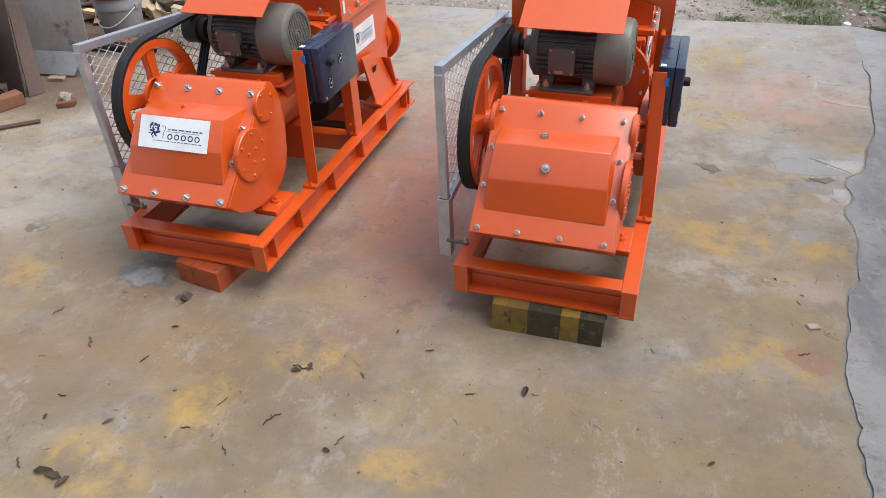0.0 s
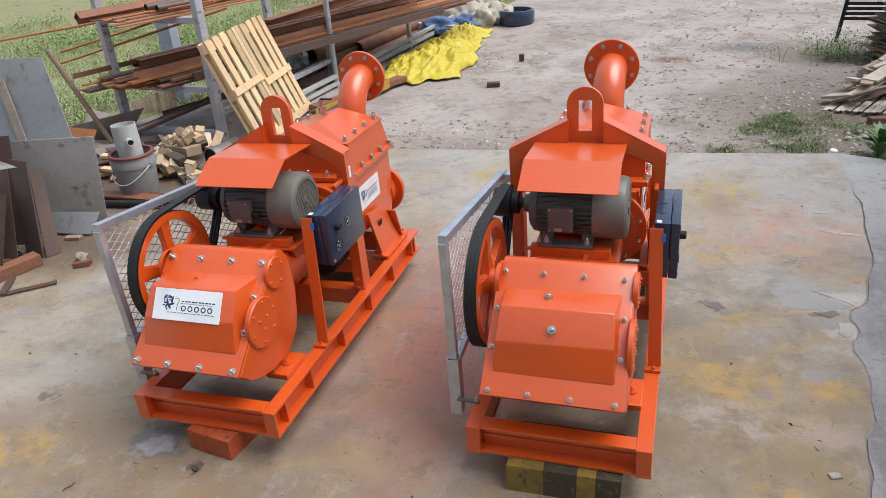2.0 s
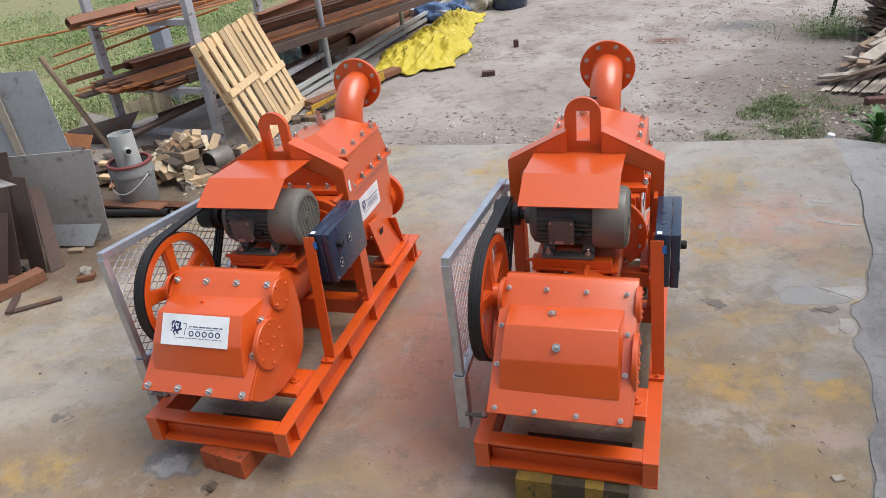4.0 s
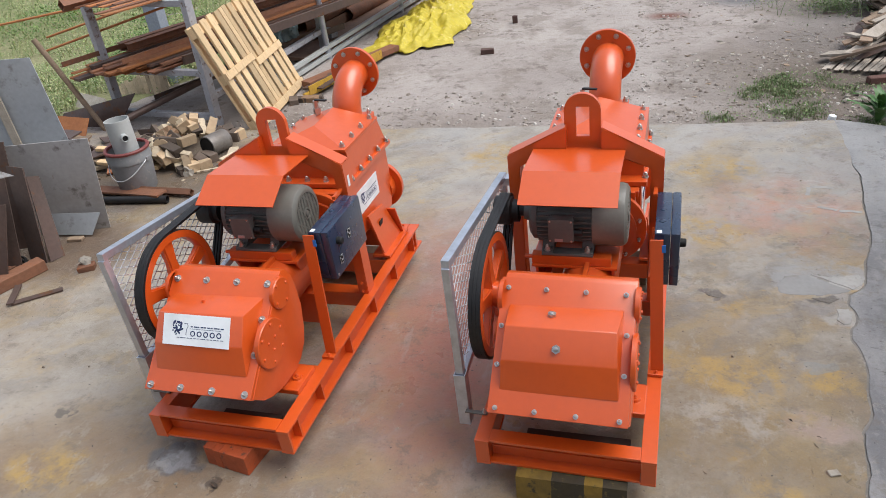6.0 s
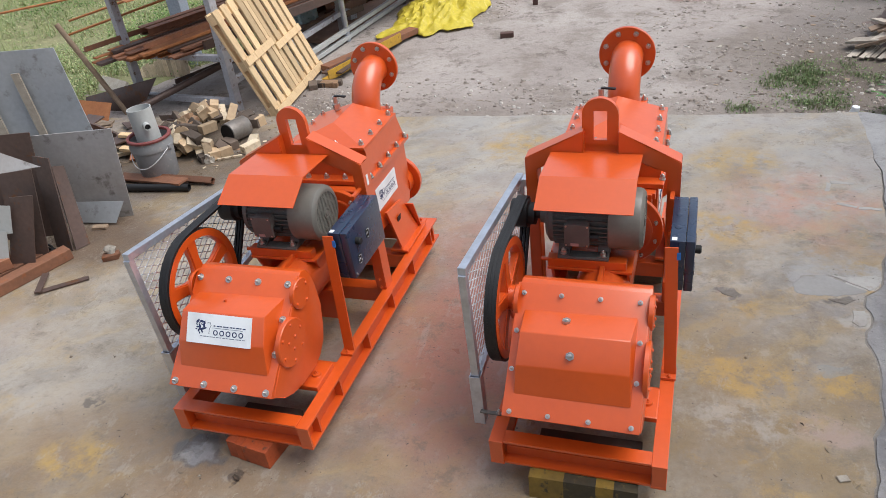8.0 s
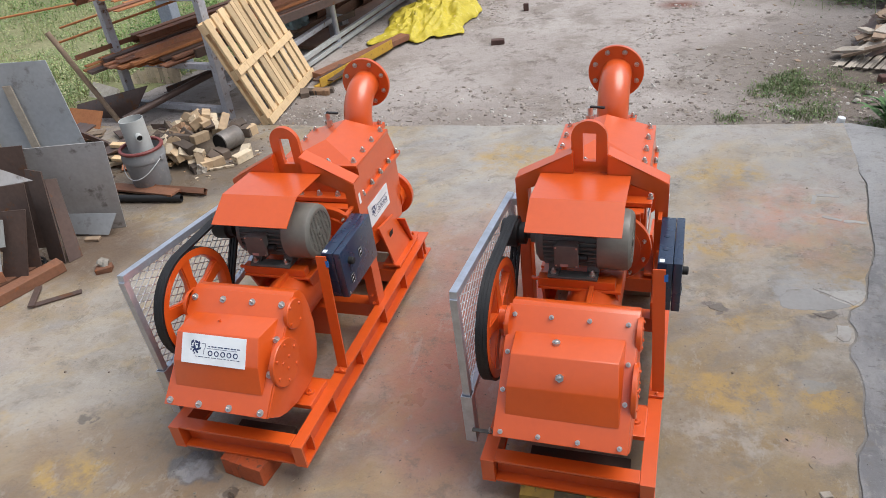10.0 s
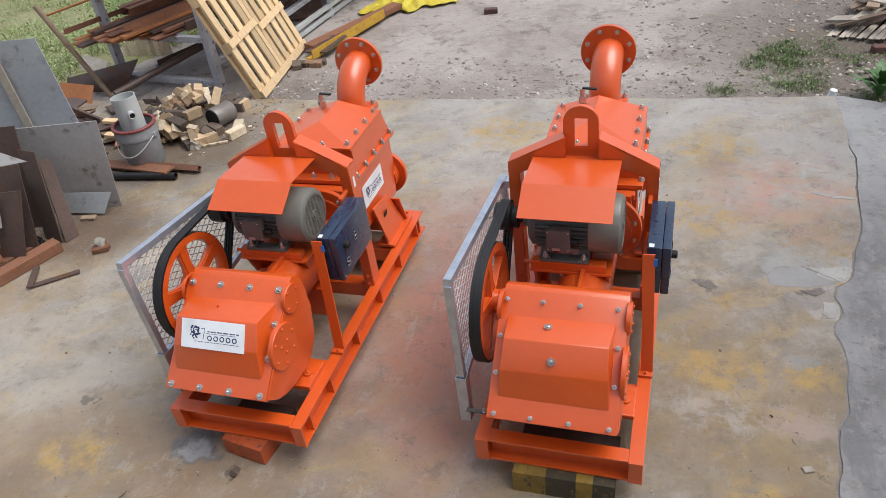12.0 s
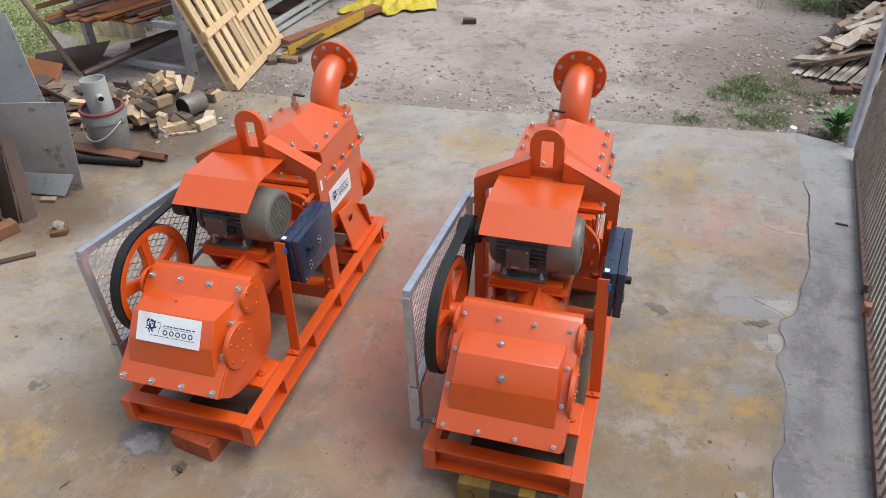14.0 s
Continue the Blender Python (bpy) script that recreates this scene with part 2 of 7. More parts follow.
        c = mix(times(ramp(blob(-0.08, 2.75, 0.42, 0.85), 0.05, 0.6, 0.8), ramp(tex(3.6, 8, 0.7, 24.0), 0.3, 0.55)), c, (0.385, 0.165, 0.12))
        c = mix(times(ramp(blob(1.28, 4.0, 0.6, 0.6), 0.1, 0.8, 0.6), ramp(tex(4, 8, 0.7, 27.0), 0.42, 0.6)), c, (0.46, 0.2, 0.13))
        for x, y, rx, ry, k in ((0.95, 2.67, 0.22, 0.16, 0.0), (1.245, 2.70, 0.13, 0.10, 2.0), (0.83, 2.72, 0.14, 0.10, 4.0), (1.04, 2.08, 0.20, 0.16, 6.0), (-1.46, 1.84, 0.2, 0.15, 8.0), (-0.66, 1.22, 0.22, 0.13, 10.0), (-0.47, 1.47, 0.16, 0.14, 12.0), (-0.24, 1.75, 0.18, 0.12, 14.0), (0.12, 1.42, 0.14, 0.08, 16.0), (-0.2, 1.13, 0.18, 0.09, 18.0), (-0.25, 4.55, 0.35, 0.28, 20.0), (0.95, 4.45, 0.30, 0.22, 22.0), (0.85, 3.75, 0.30, 0.18, 24.0)):
            c = mix(times(ramp(blob(x, y, rx, ry), 0.05, 0.5, 0.85), ramp(tex(9, 8, 0.72, 29.0 + k), 0.42, 0.60)), c, (0.40, 0.262, 0.08))
        c = mix(times(ramp(blob(0.90, 2.47, 0.28, 0.13), 0.05, 0.5, 0.45), ramp(tex(12, 8, 0.75, 39.0), 0.46, 0.56)), c, (0.40, 0.375, 0.34))
        c = mix(times(ramp(blob(1.18, 2.45, 0.16, 0.10), 0.1, 0.4, 0.7), ramp(tex(7, 8, 0.75, 42.0), 0.40, 0.55)), c, (0.35, 0.26, 0.225))
        c = mix(times(ramp(blob(1.17, 2.10, 0.11, 0.06), 0.2, 0.3, 0.8), ramp(tex(9, 6, 0.7, 43.0), 0.36, 0.42)), c, (0.26, 0.135, 0.085))
        c = mix(ramp(tex(4.6, 10, 0.78, 31.0), 0.61, 0.67, 0.3), c, (0.42, 0.40, 0.37))
        c = mix(ramp(tex(2.2, 9, 0.7, 33.0, 3.0, 0.7), 0.64, 0.68, 0.3), c, (0.40, 0.38, 0.35))
        # dark brown areas round the scrap corner and the offcut heap
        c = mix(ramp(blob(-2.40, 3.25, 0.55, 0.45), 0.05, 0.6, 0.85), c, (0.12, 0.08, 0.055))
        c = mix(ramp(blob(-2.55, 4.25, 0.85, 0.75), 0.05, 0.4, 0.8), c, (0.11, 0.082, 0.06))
        c = mix(times(ramp(blob(0.876, 3.203, 0.062, 0.034), 0.2, 0.35, 0.9), ramp(tex(20, 4, 0.6, 34.0), 0.34, 0.42)), c, (0.15, 0.13, 0.115))
        c = mix(times(ramp(blob(1.30, 3.42, 0.26, 0.20), 0.15, 0.25, 0.8), ramp(tex(5, 8, 0.7, 36.0), 0.40, 0.5)), c, (0.29, 0.29, 0.285))
        c = mix(times(ramp(blob(1.42, 3.35, 0.10, 0.07), 0.15, 0.25, 0.8), ramp(tex(9, 8, 0.7, 37.0), 0.36, 0.5)), c, (0.38, 0.37, 0.35))
        c = mix(times(ramp(blob(1.32, 3.216, 0.085, 0.035), 0.15, 0.4, 0.85), ramp(tex(20, 6, 0.7, 38.0), 0.34, 0.46)), c, (0.11, 0.10, 0.092))
        c = mix(times(ramp(blob(1.37, 3.10, 0.09, 0.06), 0.15, 0.4, 0.7), ramp(tex(16, 6, 0.7, 41.0), 0.36, 0.46)), c, (0.35, 0.335, 0.31))
        c = mix(ramp(blob(1.248, 2.776, 0.066, 0.050), 0.25, 0.32, 0.6), c, (0.23, 0.24, 0.225))
        c = mix(times(ramp(blob(-0.99, 1.975, 0.12, 0.10), 0.12, 0.3, 0.85), ramp(tex(9, 6, 0.7, 44.0), 0.3, 0.42)), c, (0.115, 0.112, 0.115))
        c = mix(times(ramp(blob(-0.975, 1.965, 0.075, 0.06), 0.1, 0.3, 0.75), ramp(tex(9, 6, 0.7, 45.0), 0.3, 0.42)), c, (0.27, 0.27, 0.275))
        c = mix(times(ramp(blob(-0.787, 1.90, 0.050, 0.042), 0.1, 0.25, 0.9), ramp(tex(26, 6, 0.7, 46.0), 0.40, 0.46)), c, (0.085, 0.065, 0.05))
        c = mix(times(ramp(blob(-1.57, 2.09, 0.06, 0.04), 0.1, 0.25, 0.8), ramp(tex(26, 6, 0.7, 47.0), 0.42, 0.48)), c, (0.12, 0.105, 0.09))
        c = mix(times(ramp(blob(1.33, 4.30, 0.20, 0.022), 0.2, 0.5, 0.3), ramp(tex(12, 8, 0.75, 48.0), 0.42, 0.55)), c, (0.50, 0.48, 0.45))
        c = mix(times(ramp(blob(1.40, 4.02, 0.22, 0.02), 0.2, 0.5, 0.3), ramp(tex(12, 8, 0.75, 49.0), 0.42, 0.55)), c, (0.48, 0.44, 0.41))
    c = mix(ramp(tex(8, 10, 0.8, 50.0), 0.53, 0.63, 0.62), c, (0.155, 0.132, 0.105))
    c = mix(ramp(tex(15, 9, 0.8, 53.0, 0.8, 1.3), 0.60, 0.67, 0.6), c, (0.095, 0.082, 0.068))
    c = mix(ramp(tex(7, 10, 0.8, 56.0, 1.2, 0.7), 0.56, 0.60, 0.35), c, (0.36, 0.335, 0.295))
    c = mix(ramp(tex(11, 10, 0.8, 55.0, 1.5, 0.8), 0.62, 0.68, 0.35), c, (0.46, 0.44, 0.41))
    c = mix(ramp(tex(36, 6, 0.75, 57.0), 0.58, 0.66, 0.35), c, (0.12, 0.11, 0.098))
    c = mix(ramp(tex(48, 5, 0.75, 59.0), 0.63, 0.70, 0.25), c, (0.44, 0.42, 0.39))
    c = mix(ramp(tex(62, 1.5, 0.5, 61.0), 0.74, 0.755, 0.9), c, (0.045, 0.04, 0.036))
    c = mix(ramp(tex(85, 4, 0.8, 62.0), 0.57, 0.65, 0.2), c, (0.12, 0.11, 0.095))
    c = mix(ramp(tex(130, 3, 0.75, 64.0), 0.63, 0.68, 0.2), c, (0.45, 0.43, 0.40))
    c = mix(ramp(tex(120, 3, 0.7, 63.0), 0.62, 0.70, 0.3), c, (0.085, 0.08, 0.072))
    link(c, b.inputs["Base Color"])
    link(ramp(tex(2.5, 4, 0.6, 70.0), 0.2, 0.8, 0.9), b.inputs["Roughness"])
    b.inputs["Roughness"].default_value = 0.7
    bp = n.new("ShaderNodeBump")
    bp.inputs["Strength"].default_value, bp.inputs["Distance"].default_value = 0.6, 0.007
    link(tex(45, 8, 0.7, 5.0), bp.inputs["Height"])
    link(bp.outputs["Normal"], b.inputs["Normal"])
    return m


def dirt_material():
    m = bpy.data.materials.new("yard_dirt")
    m.use_nodes = True
    n, link = m.node_tree.nodes, m.node_tree.links.new
    b = n["Principled BSDF"]
    co = n.new("ShaderNodeTexCoord").outputs["Object"]

    def tex(s, d=6.0, r=0.6, off=0.0):
        mp = n.new("ShaderNodeMapping")
        mp.inputs["Location"].default_value = (off, off * 1.3, 0)
        link(co, mp.inputs["Vector"])
        t = n.new("ShaderNodeTexNoise")
        t.inputs["Scale"].default_value, t.inputs["Detail"].default_value, t.inputs["Roughness"].default_value = s, d, r
        link(mp.outputs["Vector"], t.inputs["Vector"])
        return t.outputs["Fac"]

    def mix(t, lo, hi, top, a, c):
        r = n.new("ShaderNodeMapRange")
        r.inputs["From Min"].default_value, r.inputs["From Max"].default_value, r.inputs["To Max"].default_value = lo, hi, top
        link(t, r.inputs["Value"])
        x = n.new("ShaderNodeMix")
        x.data_type = "RGBA"
        link(r.outputs["Result"], x.inputs["Factor"])
        for sock, value in ((x.inputs["A"], a), (x.inputs["B"], c)):
            if isinstance(value, tuple):
                sock.default_value = (*value, 1)
            else:
                link(value, sock)
        return x.outputs["Result"]

    c = mix(tex(0.9), 0.35, 0.65, 1.0, (0.315, 0.275, 0.25), (0.415, 0.375, 0.345))
    c = mix(tex(2.6, 6, 0.65, 5.0), 0.5, 0.62, 0.7, c, (0.235, 0.20, 0.17))
    c = mix(tex(14, 8, 0.75, 9.0), 0.55, 0.66, 0.5, c, (0.175, 0.15, 0.13))
    c = mix(tex(6, 9, 0.75, 17.0), 0.55, 0.62, 0.75, c, (0.155, 0.13, 0.11))
    c = mix(tex(20, 8, 0.78, 27.0), 0.60, 0.68, 0.4, c, (0.50, 0.47, 0.44))
    c = mix(tex(40, 5, 0.7, 13.0), 0.58, 0.66, 0.3, c, (0.50, 0.46, 0.43))
    c = mix(tex(70, 4, 0.7, 19.0), 0.58, 0.66, 0.4, c, (0.14, 0.12, 0.105))
    for x, y, rx, ry, top, col in ((0.68, 8.02, 0.30, 0.20, 1.0, (0.17, 0.075, 0.055)), (1.85, 6.1, 1.5, 1.5, 1.0, (0.135, 0.11, 0.088)), (1.4, 8.5, 0.55, 0.35, 0.9, (0.15, 0.15, 0.155)), (2.0, 8.2, 0.8, 0.9, 0.6, (0.16, 0.14, 0.12)), (1.95, 7.2, 0.9, 0.8, 0.8, (0.17, 0.15, 0.135)), (-2.1, 5.2, 0.7, 0.7, 0.7, (0.13, 0.105, 0.085)), (-0.7, 5.25, 1.0, 0.5, 0.55, (0.20, 0.165, 0.14)), (0.9, 5.2, 1.3, 0.45, 0.6, (0.19, 0.16, 0.135)), (1.1, 6.6, 0.9, 0.6, 0.5, (0.20, 0.17, 0.145))):
        mp = n.new("ShaderNodeMapping")
        mp.inputs["Location"].default_value, mp.inputs["Scale"].default_value = (-x / rx, -y / ry, 0), (1 / rx, 1 / ry, 0)
        link(co, mp.inputs["Vector"])
        g = n.new("ShaderNodeTexGradient")
        g.gradient_type = "SPHERICAL"
        link(mp.outputs["Vector"], g.inputs["Vector"])
        c = mix(g.outputs["Fac"], 0.1, 0.8, top, c, col)
    link(c, b.inputs["Base Color"])
    b.inputs["Roughness"].default_value = 0.95
    bp = n.new("ShaderNodeBump")
    bp.inputs["Strength"].default_value, bp.inputs["Distance"].default_value = 0.7, 0.03
    link(tex(16, 10, 0.75, 2.0), bp.inputs["Height"])
    link(bp.outputs["Normal"], b.inputs["Normal"])
    return m


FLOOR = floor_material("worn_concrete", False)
APRON = floor_material("grey_concrete", True)
DIRT = dirt_material()


# ---- mesh helpers ----
def mesh_of(bm, mat, name, smooth=None):
    bmesh.ops.recalc_face_normals(bm, faces=bm.faces)
    me = bpy.data.meshes.new(name)
    bm.to_mesh(me)
    bm.free()
    me.materials.append(mat)
    if smooth is not None:
        me.shade_smooth()
        me.set_sharp_from_angle(angle=radians(smooth))
    return me


def part(name, bm, mat, parent=None, label="", m=None, smooth=None):
    """Links a bmesh (or a mesh) as one object under a thing or under a part."""
    me = bm if isinstance(bm, bpy.types.Mesh) else mesh_of(bm, mat, name, smooth)
    ob = new(name, me)
    if parent is not None:
        ob.parent = parent
    if m is not None:
        ob.matrix_basis = m
    return tagged(ob, label)


def thing(name, label, category, m=None, group=""):
    ob = new(name)
    ob.empty_display_size = 0.05
    if m is not None:
        ob.matrix_basis = m
    return tagged(ob, label, category, group)


def box(x0, x1, y0, y1, z0, z1, bevel=0.0, bm=None, m=None):
    bm = bm or bmesh.new()
    c = Matrix.Translation(((x0 + x1) / 2, (y0 + y1) / 2, (z0 + z1) / 2)) @ Matrix.Diagonal((x1 - x0, y1 - y0, z1 - z0, 1))
    if m is not None:
        c = m @ c
    made = bmesh.ops.create_cube(bm, size=1, matrix=c)
    if bevel:
        edges = {e for v in made["verts"] for e in v.link_edges}
        bmesh.ops.bevel(bm, geom=list(edges), offset=bevel, segments=2, affect="EDGES", profile=0.6)
    return bm


def rod(a, c, r0, r1=None, sides=20, bm=None, caps=True):
    """A round bar from a to c."""
    bm = bm or bmesh.new()
    a, c = Vector(a), Vector(c)
    m = Matrix.Translation((a + c) / 2) @ (c - a).to_track_quat("Z", "Y").to_matrix().to_4x4()
    bmesh.ops.create_cone(bm, cap_ends=caps, segments=sides, radius1=r0, radius2=r0 if r1 is None else r1, depth=(c - a).length, matrix=m)
    return bm


def bar(a, c, w, h, bm=None, bevel=0.0, up=(0, 0, 1)):
    """A square bar from a to c, w wide and h high."""
    a, c = Vector(a), Vector(c)
    d = (c - a).normalized()
    side = d.cross(Vector(up))
    side = side.normalized() if side.length > 1e-4 else Vector((1, 0, 0))
    top = side.cross(d)
    m = Matrix.Identity(4)
    for k, v in enumerate((side, d, top)):
        m.col[k][:3] = v
    m.translation = (a + c) / 2
    n = (c - a).length / 2
    return box(-w / 2, w / 2, -n, n, -h / 2, h / 2, bevel, bm, m)


def prism(profile, x0, x1, bm=None, bevel=0.0):
    """A profile of (y, z) drawn out along x."""
    bm = bm or bmesh.new()
    a = [bm.verts.new((x0, y, z)) for y, z in profile]
    c = [bm.verts.new((x1, y, z)) for y, z in profile]
    k = len(profile)
    faces = [bm.faces.new(a), bm.faces.new(c[::-1])]
    for i in range(k):
        faces.append(bm.faces.new((a[i], c[i], c[(i + 1) % k], a[(i + 1) % k])))
    if bevel:
        bmesh.ops.bevel(bm, geom=list({e for f in faces for e in f.edges}), offset=bevel, segments=2, affect="EDGES", profile=0.6)
    return bm


def turned(profile, axis_m, sides=40, bm=None):
    """A profile of (radius, height) turned round z and set at axis_m."""
    bm = bm or bmesh.new()
    rings = []
    for r, h in profile:
        if r < 1e-6:
            rings.append([bm.verts.new(axis_m @ Vector((0, 0, h)))])
        else:
            rings.append([bm.verts.new(axis_m @ Vector((r * math.cos(2 * math.pi * i / sides), r * math.sin(2 * math.pi * i / sides), h))) for i in range(sides)])
    for p, q in zip(rings, rings[1:]):
        for i in range(sides):
            j = (i + 1) % sides
            if len(p) == 1 and len(q) == 1:
                continue
            if len(p) == 1:
                bm.faces.new((p[0], q[i], q[j]))
            elif len(q) == 1:
                bm.faces.new((p[i], p[j], q[0]))
            else:
                bm.faces.new((p[i], p[j], q[j], q[i]))
    return bm


def along(p, d):
    """A pose at p whose z points along d."""
    return Matrix.Translation(p) @ Vector(d).to_track_quat("Z", "Y").to_matrix().to_4x4()


def tube(points, r, sides=16, bm=None):
    """A round tube through points."""
    bm = bm or bmesh.new()
    pts = [Vector(p) for p in points]
    rings, ref = [], None
    for i, p in enumerate(pts):
        d = (pts[min(i + 1, len(pts) - 1)] - pts[max(i - 1, 0)]).normalized()
        if ref is None:
            ref = d.orthogonal().normalized()
        ref = (ref - d * ref.dot(d)).normalized()
        s = d.cross(ref)
        rr = r[i] if isinstance(r, (list, tuple)) else r
        rings.append([bm.verts.new(p + rr * (math.cos(2 * math.pi * k / sides) * ref + math.sin(2 * math.pi * k / sides) * s)) for k in range(sides)])
    for p, q in zip(rings, rings[1:]):
        for k in range(sides):
            bm.faces.new((p[k], p[(k + 1) % sides], q[(k + 1) % sides], q[k]))
    bm.faces.new(rings[0][::-1]), bm.faces.new(rings[-1])
    return bm


def bolt_mesh(head, washer, tall=1.0):
    """Hexagon head on a round washer, standing along z."""
    bm = turned([(0, 0), (washer, 0), (washer, 0.003), (head * 0.9, 0.0031)], Matrix.Identity(4), 20)
    made = bmesh.ops.create_cone(bm, cap_ends=True, segments=6, radius1=head, radius2=head, depth=0.009 * tall, matrix=Matrix.Translation((0, 0, 0.003 + 0.0045 * tall)))
    top = 0.003 + 0.009 * tall
    turned([(head * 0.55, top), (head * 0.55, top + 0.005 * tall), (head * 0.3, top + 0.007 * tall), (0, top + 0.007 * tall)], Matrix.Identity(4), 12, bm)
    return mesh_of(bm, STEEL, "bolt", 35)


BOLT = bolt_mesh(0.0060, 0.0078)
WASHERBOLT = bolt_mesh(0.0068, 0.0125)
STUD = bolt_mesh(0.0100, 0.0122, 1.25)
FLANGEBOLT = bolt_mesh(0.0085, 0.0112, 0.6)
BIGBOLT = bolt_mesh(0.0135, 0.012, 0.7)
PAINTBOLT = bolt_mesh(0.006, 0.008, 0.5)
DOT = mesh_of(turned([(0.0055, 0), (0.0055, 0.003), (0.004, 0.0045), (0, 0.005)], Matrix.Identity(4), 10), ORANGE, "cap_screw", 35)
PAINTBOLT.materials[0] = ORANGE


def bolts(parent, places, d, me=BOLT, label="", name="bolt"):
    for p in places:
        part(name, me, None, parent, label, along(p, d))


# ---- ground, slab and apron ----
CRACK = [(1.262, 1.89), (1.258, 1.95), (1.253, 2.08), (1.268, 2.18), (1.276, 2.238), (1.292, 2.28), (1.303, 2.413), (1.311, 2.465), (1.336, 2.509), (1.354, 2.547), (1.363, 2.664),
         (1.387, 2.787), (1.384, 2.885), (1.365, 2.967), (1.376, 3.023), (1.403, 3.066), (1.413, 3.114), (1.408, 3.156), (1.392, 3.185), (1.415, 3.266), (1.465, 3.307), (1.486, 3.342),
         (1.508, 3.447), (1.522, 3.534), (1.547, 3.591), (1.578, 3.7), (1.591, 3.772), (1.606, 3.947), (1.618, 4.081), (1.638, 4.183), (1.664, 4.403), (1.648, 4.5), (1.663, 4.62)]


def wobble(x, y, s, k):
    return noise.noise(Vector((x * s, y * s, k)))


def far_edge(x):
    """The slab's broken far edge."""
    return 5.02 + 0.055 * (x + 0.4) + 0.05 * wobble(x, 0, 2.2, 3) + 0.018 * wobble(x, 0, 11, 7) - 0.35 * max(0, x - 1.72)


def slab_piece(name, left, right, mat, label, rows):
    """A concrete sheet between two lines, given as functions of y."""
    bm = bmesh.new()
    grid = []
    cols = 40
    for y in rows:
        a, c = left(y), right(y)
        line = []
        for i in range(cols + 1):
            x = a + (c - a) * i / cols
            yy = y if y < rows[-1] else far_edge(x)
            line.append(bm.verts.new((x, min(yy, far_edge(x)), 0.004 * wobble(x, yy, 0.9, 1) * (1 if y > 2.6 else 0.3))))
        grid.append(line)
    for p, q in zip(grid, grid[1:]):
        for i in range(cols):
            bm.faces.new((p[i], p[i + 1], q[i + 1], q[i]))
    rim = [e for e in bm.edges if e.is_boundary]
    made = bmesh.ops.extrude_edge_only(bm, edges=rim)
    for v in [g for g in made["geom"] if isinstance(g, bmesh.types.BMVert)]:
        v.co.z -= 0.13
    ob = part(name, bm, mat, smooth=40)
    return tagged(ob, label, "slab", kind="structure")


def crack_x(y):
    if y <= CRACK[0][1]:
        return 1.262 + 0.03 * wobble(0, y, 2.5, 5) * min(1, (1.89 - y) * 3) + 0.012 * wobble(0, y, 14, 9)
    for (xa, ya), (xb, yb) in zip(CRACK, CRACK[1:]):
        if y <= yb:
            return xa + (xb - xa) * (y - ya) / (yb - ya) + 0.004 * wobble(0, y, 31, 9) + 0.003 * wobble(0, y, 67, 3)
    return 1.663 + 0.02 * wobble(0, y, 6, 2)


def gap(y):
    w = 0.0048 + 0.0030 * wobble(0, y, 9, 4) + 0.003 * wobble(0, y, 40, 6)
    return max(0.0002, w * min(1, max(0, (4.62 - y) / 0.25)))


ys = [-6 + 0.25 * k for k in range(28)] + [1.0 + 0.02 * k for k in range(184)] + [4.7, 4.8, 4.9, 4.96, 5.3]
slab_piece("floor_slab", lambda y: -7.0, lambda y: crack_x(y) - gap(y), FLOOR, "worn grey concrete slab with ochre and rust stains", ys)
slab_piece("floor_apron", lambda y: crack_x(y) + gap(y), lambda y: 3.6, APRON, "smoother grey concrete strip along the gate", ys)


bm = bmesh.new()
prev = None
for k in range(230):
    y = 0.0 + 4.6 * k / 229
    x = crack_x(y)
    row = [bm.verts.new((x - 0.03, y, -0.0045)), bm.verts.new((x + 0.03, y, -0.0045))]
    if prev:
        bm.faces.new((prev[0], prev[1], row[1], row[0]))
    prev = row
CRACKGRIT = material("dark_crack_grit", (0.25, 0.235, 0.215), 0.95, second=(0.16, 0.145, 0.13), scale=14, amount=0.8, grain=70, bump=0.5, spots=(0.30, 0.28, 0.25))
tagged(part("crack_fill", bm, CRACKGRIT), "grit lying in the slab's long crack", "grit", kind="structure")


def cement_skim(name, rim, thick, mat, label):
    """A thin trowelled skim on the slab with a wavering outline."""
    cx, cy = sum(p[0] for p in rim) / len(rim), sum(p[1] for p in rim) / len(rim)
    line = []
    for (xa, ya), (xb, yb) in zip(rim, rim[1:] + rim[:1]):
        for k in range(6):
            x, y = xa + (xb - xa) * k / 6, ya + (yb - ya) * k / 6
            line.append((x + 0.010 * wobble(x, y, 25, 2), y + 0.010 * wobble(x, y, 25, 8)))
    def lie(x, y):
        return 0.004 * wobble(x, y, 0.9, 1) * (1 if y > 2.6 else 0.3)

    bm = bmesh.new()
    low = [bm.verts.new((x, y, lie(x, y) - 0.001)) for x, y in line]
    top = [bm.verts.new((cx + (x - cx) * 0.95, cy + (y - cy) * 0.95, lie(x, y) + thick)) for x, y in line]
    mid = bm.verts.new((cx, cy, lie(cx, cy) + thick))
    for i in range(len(line)):
        j = (i + 1) % len(line)
        bm.faces.new((low[i], low[j], top[j], top[i])), bm.faces.new((top[i], top[j], mid))
    tagged(part(name, bm, mat), label, "patch", kind="structure")


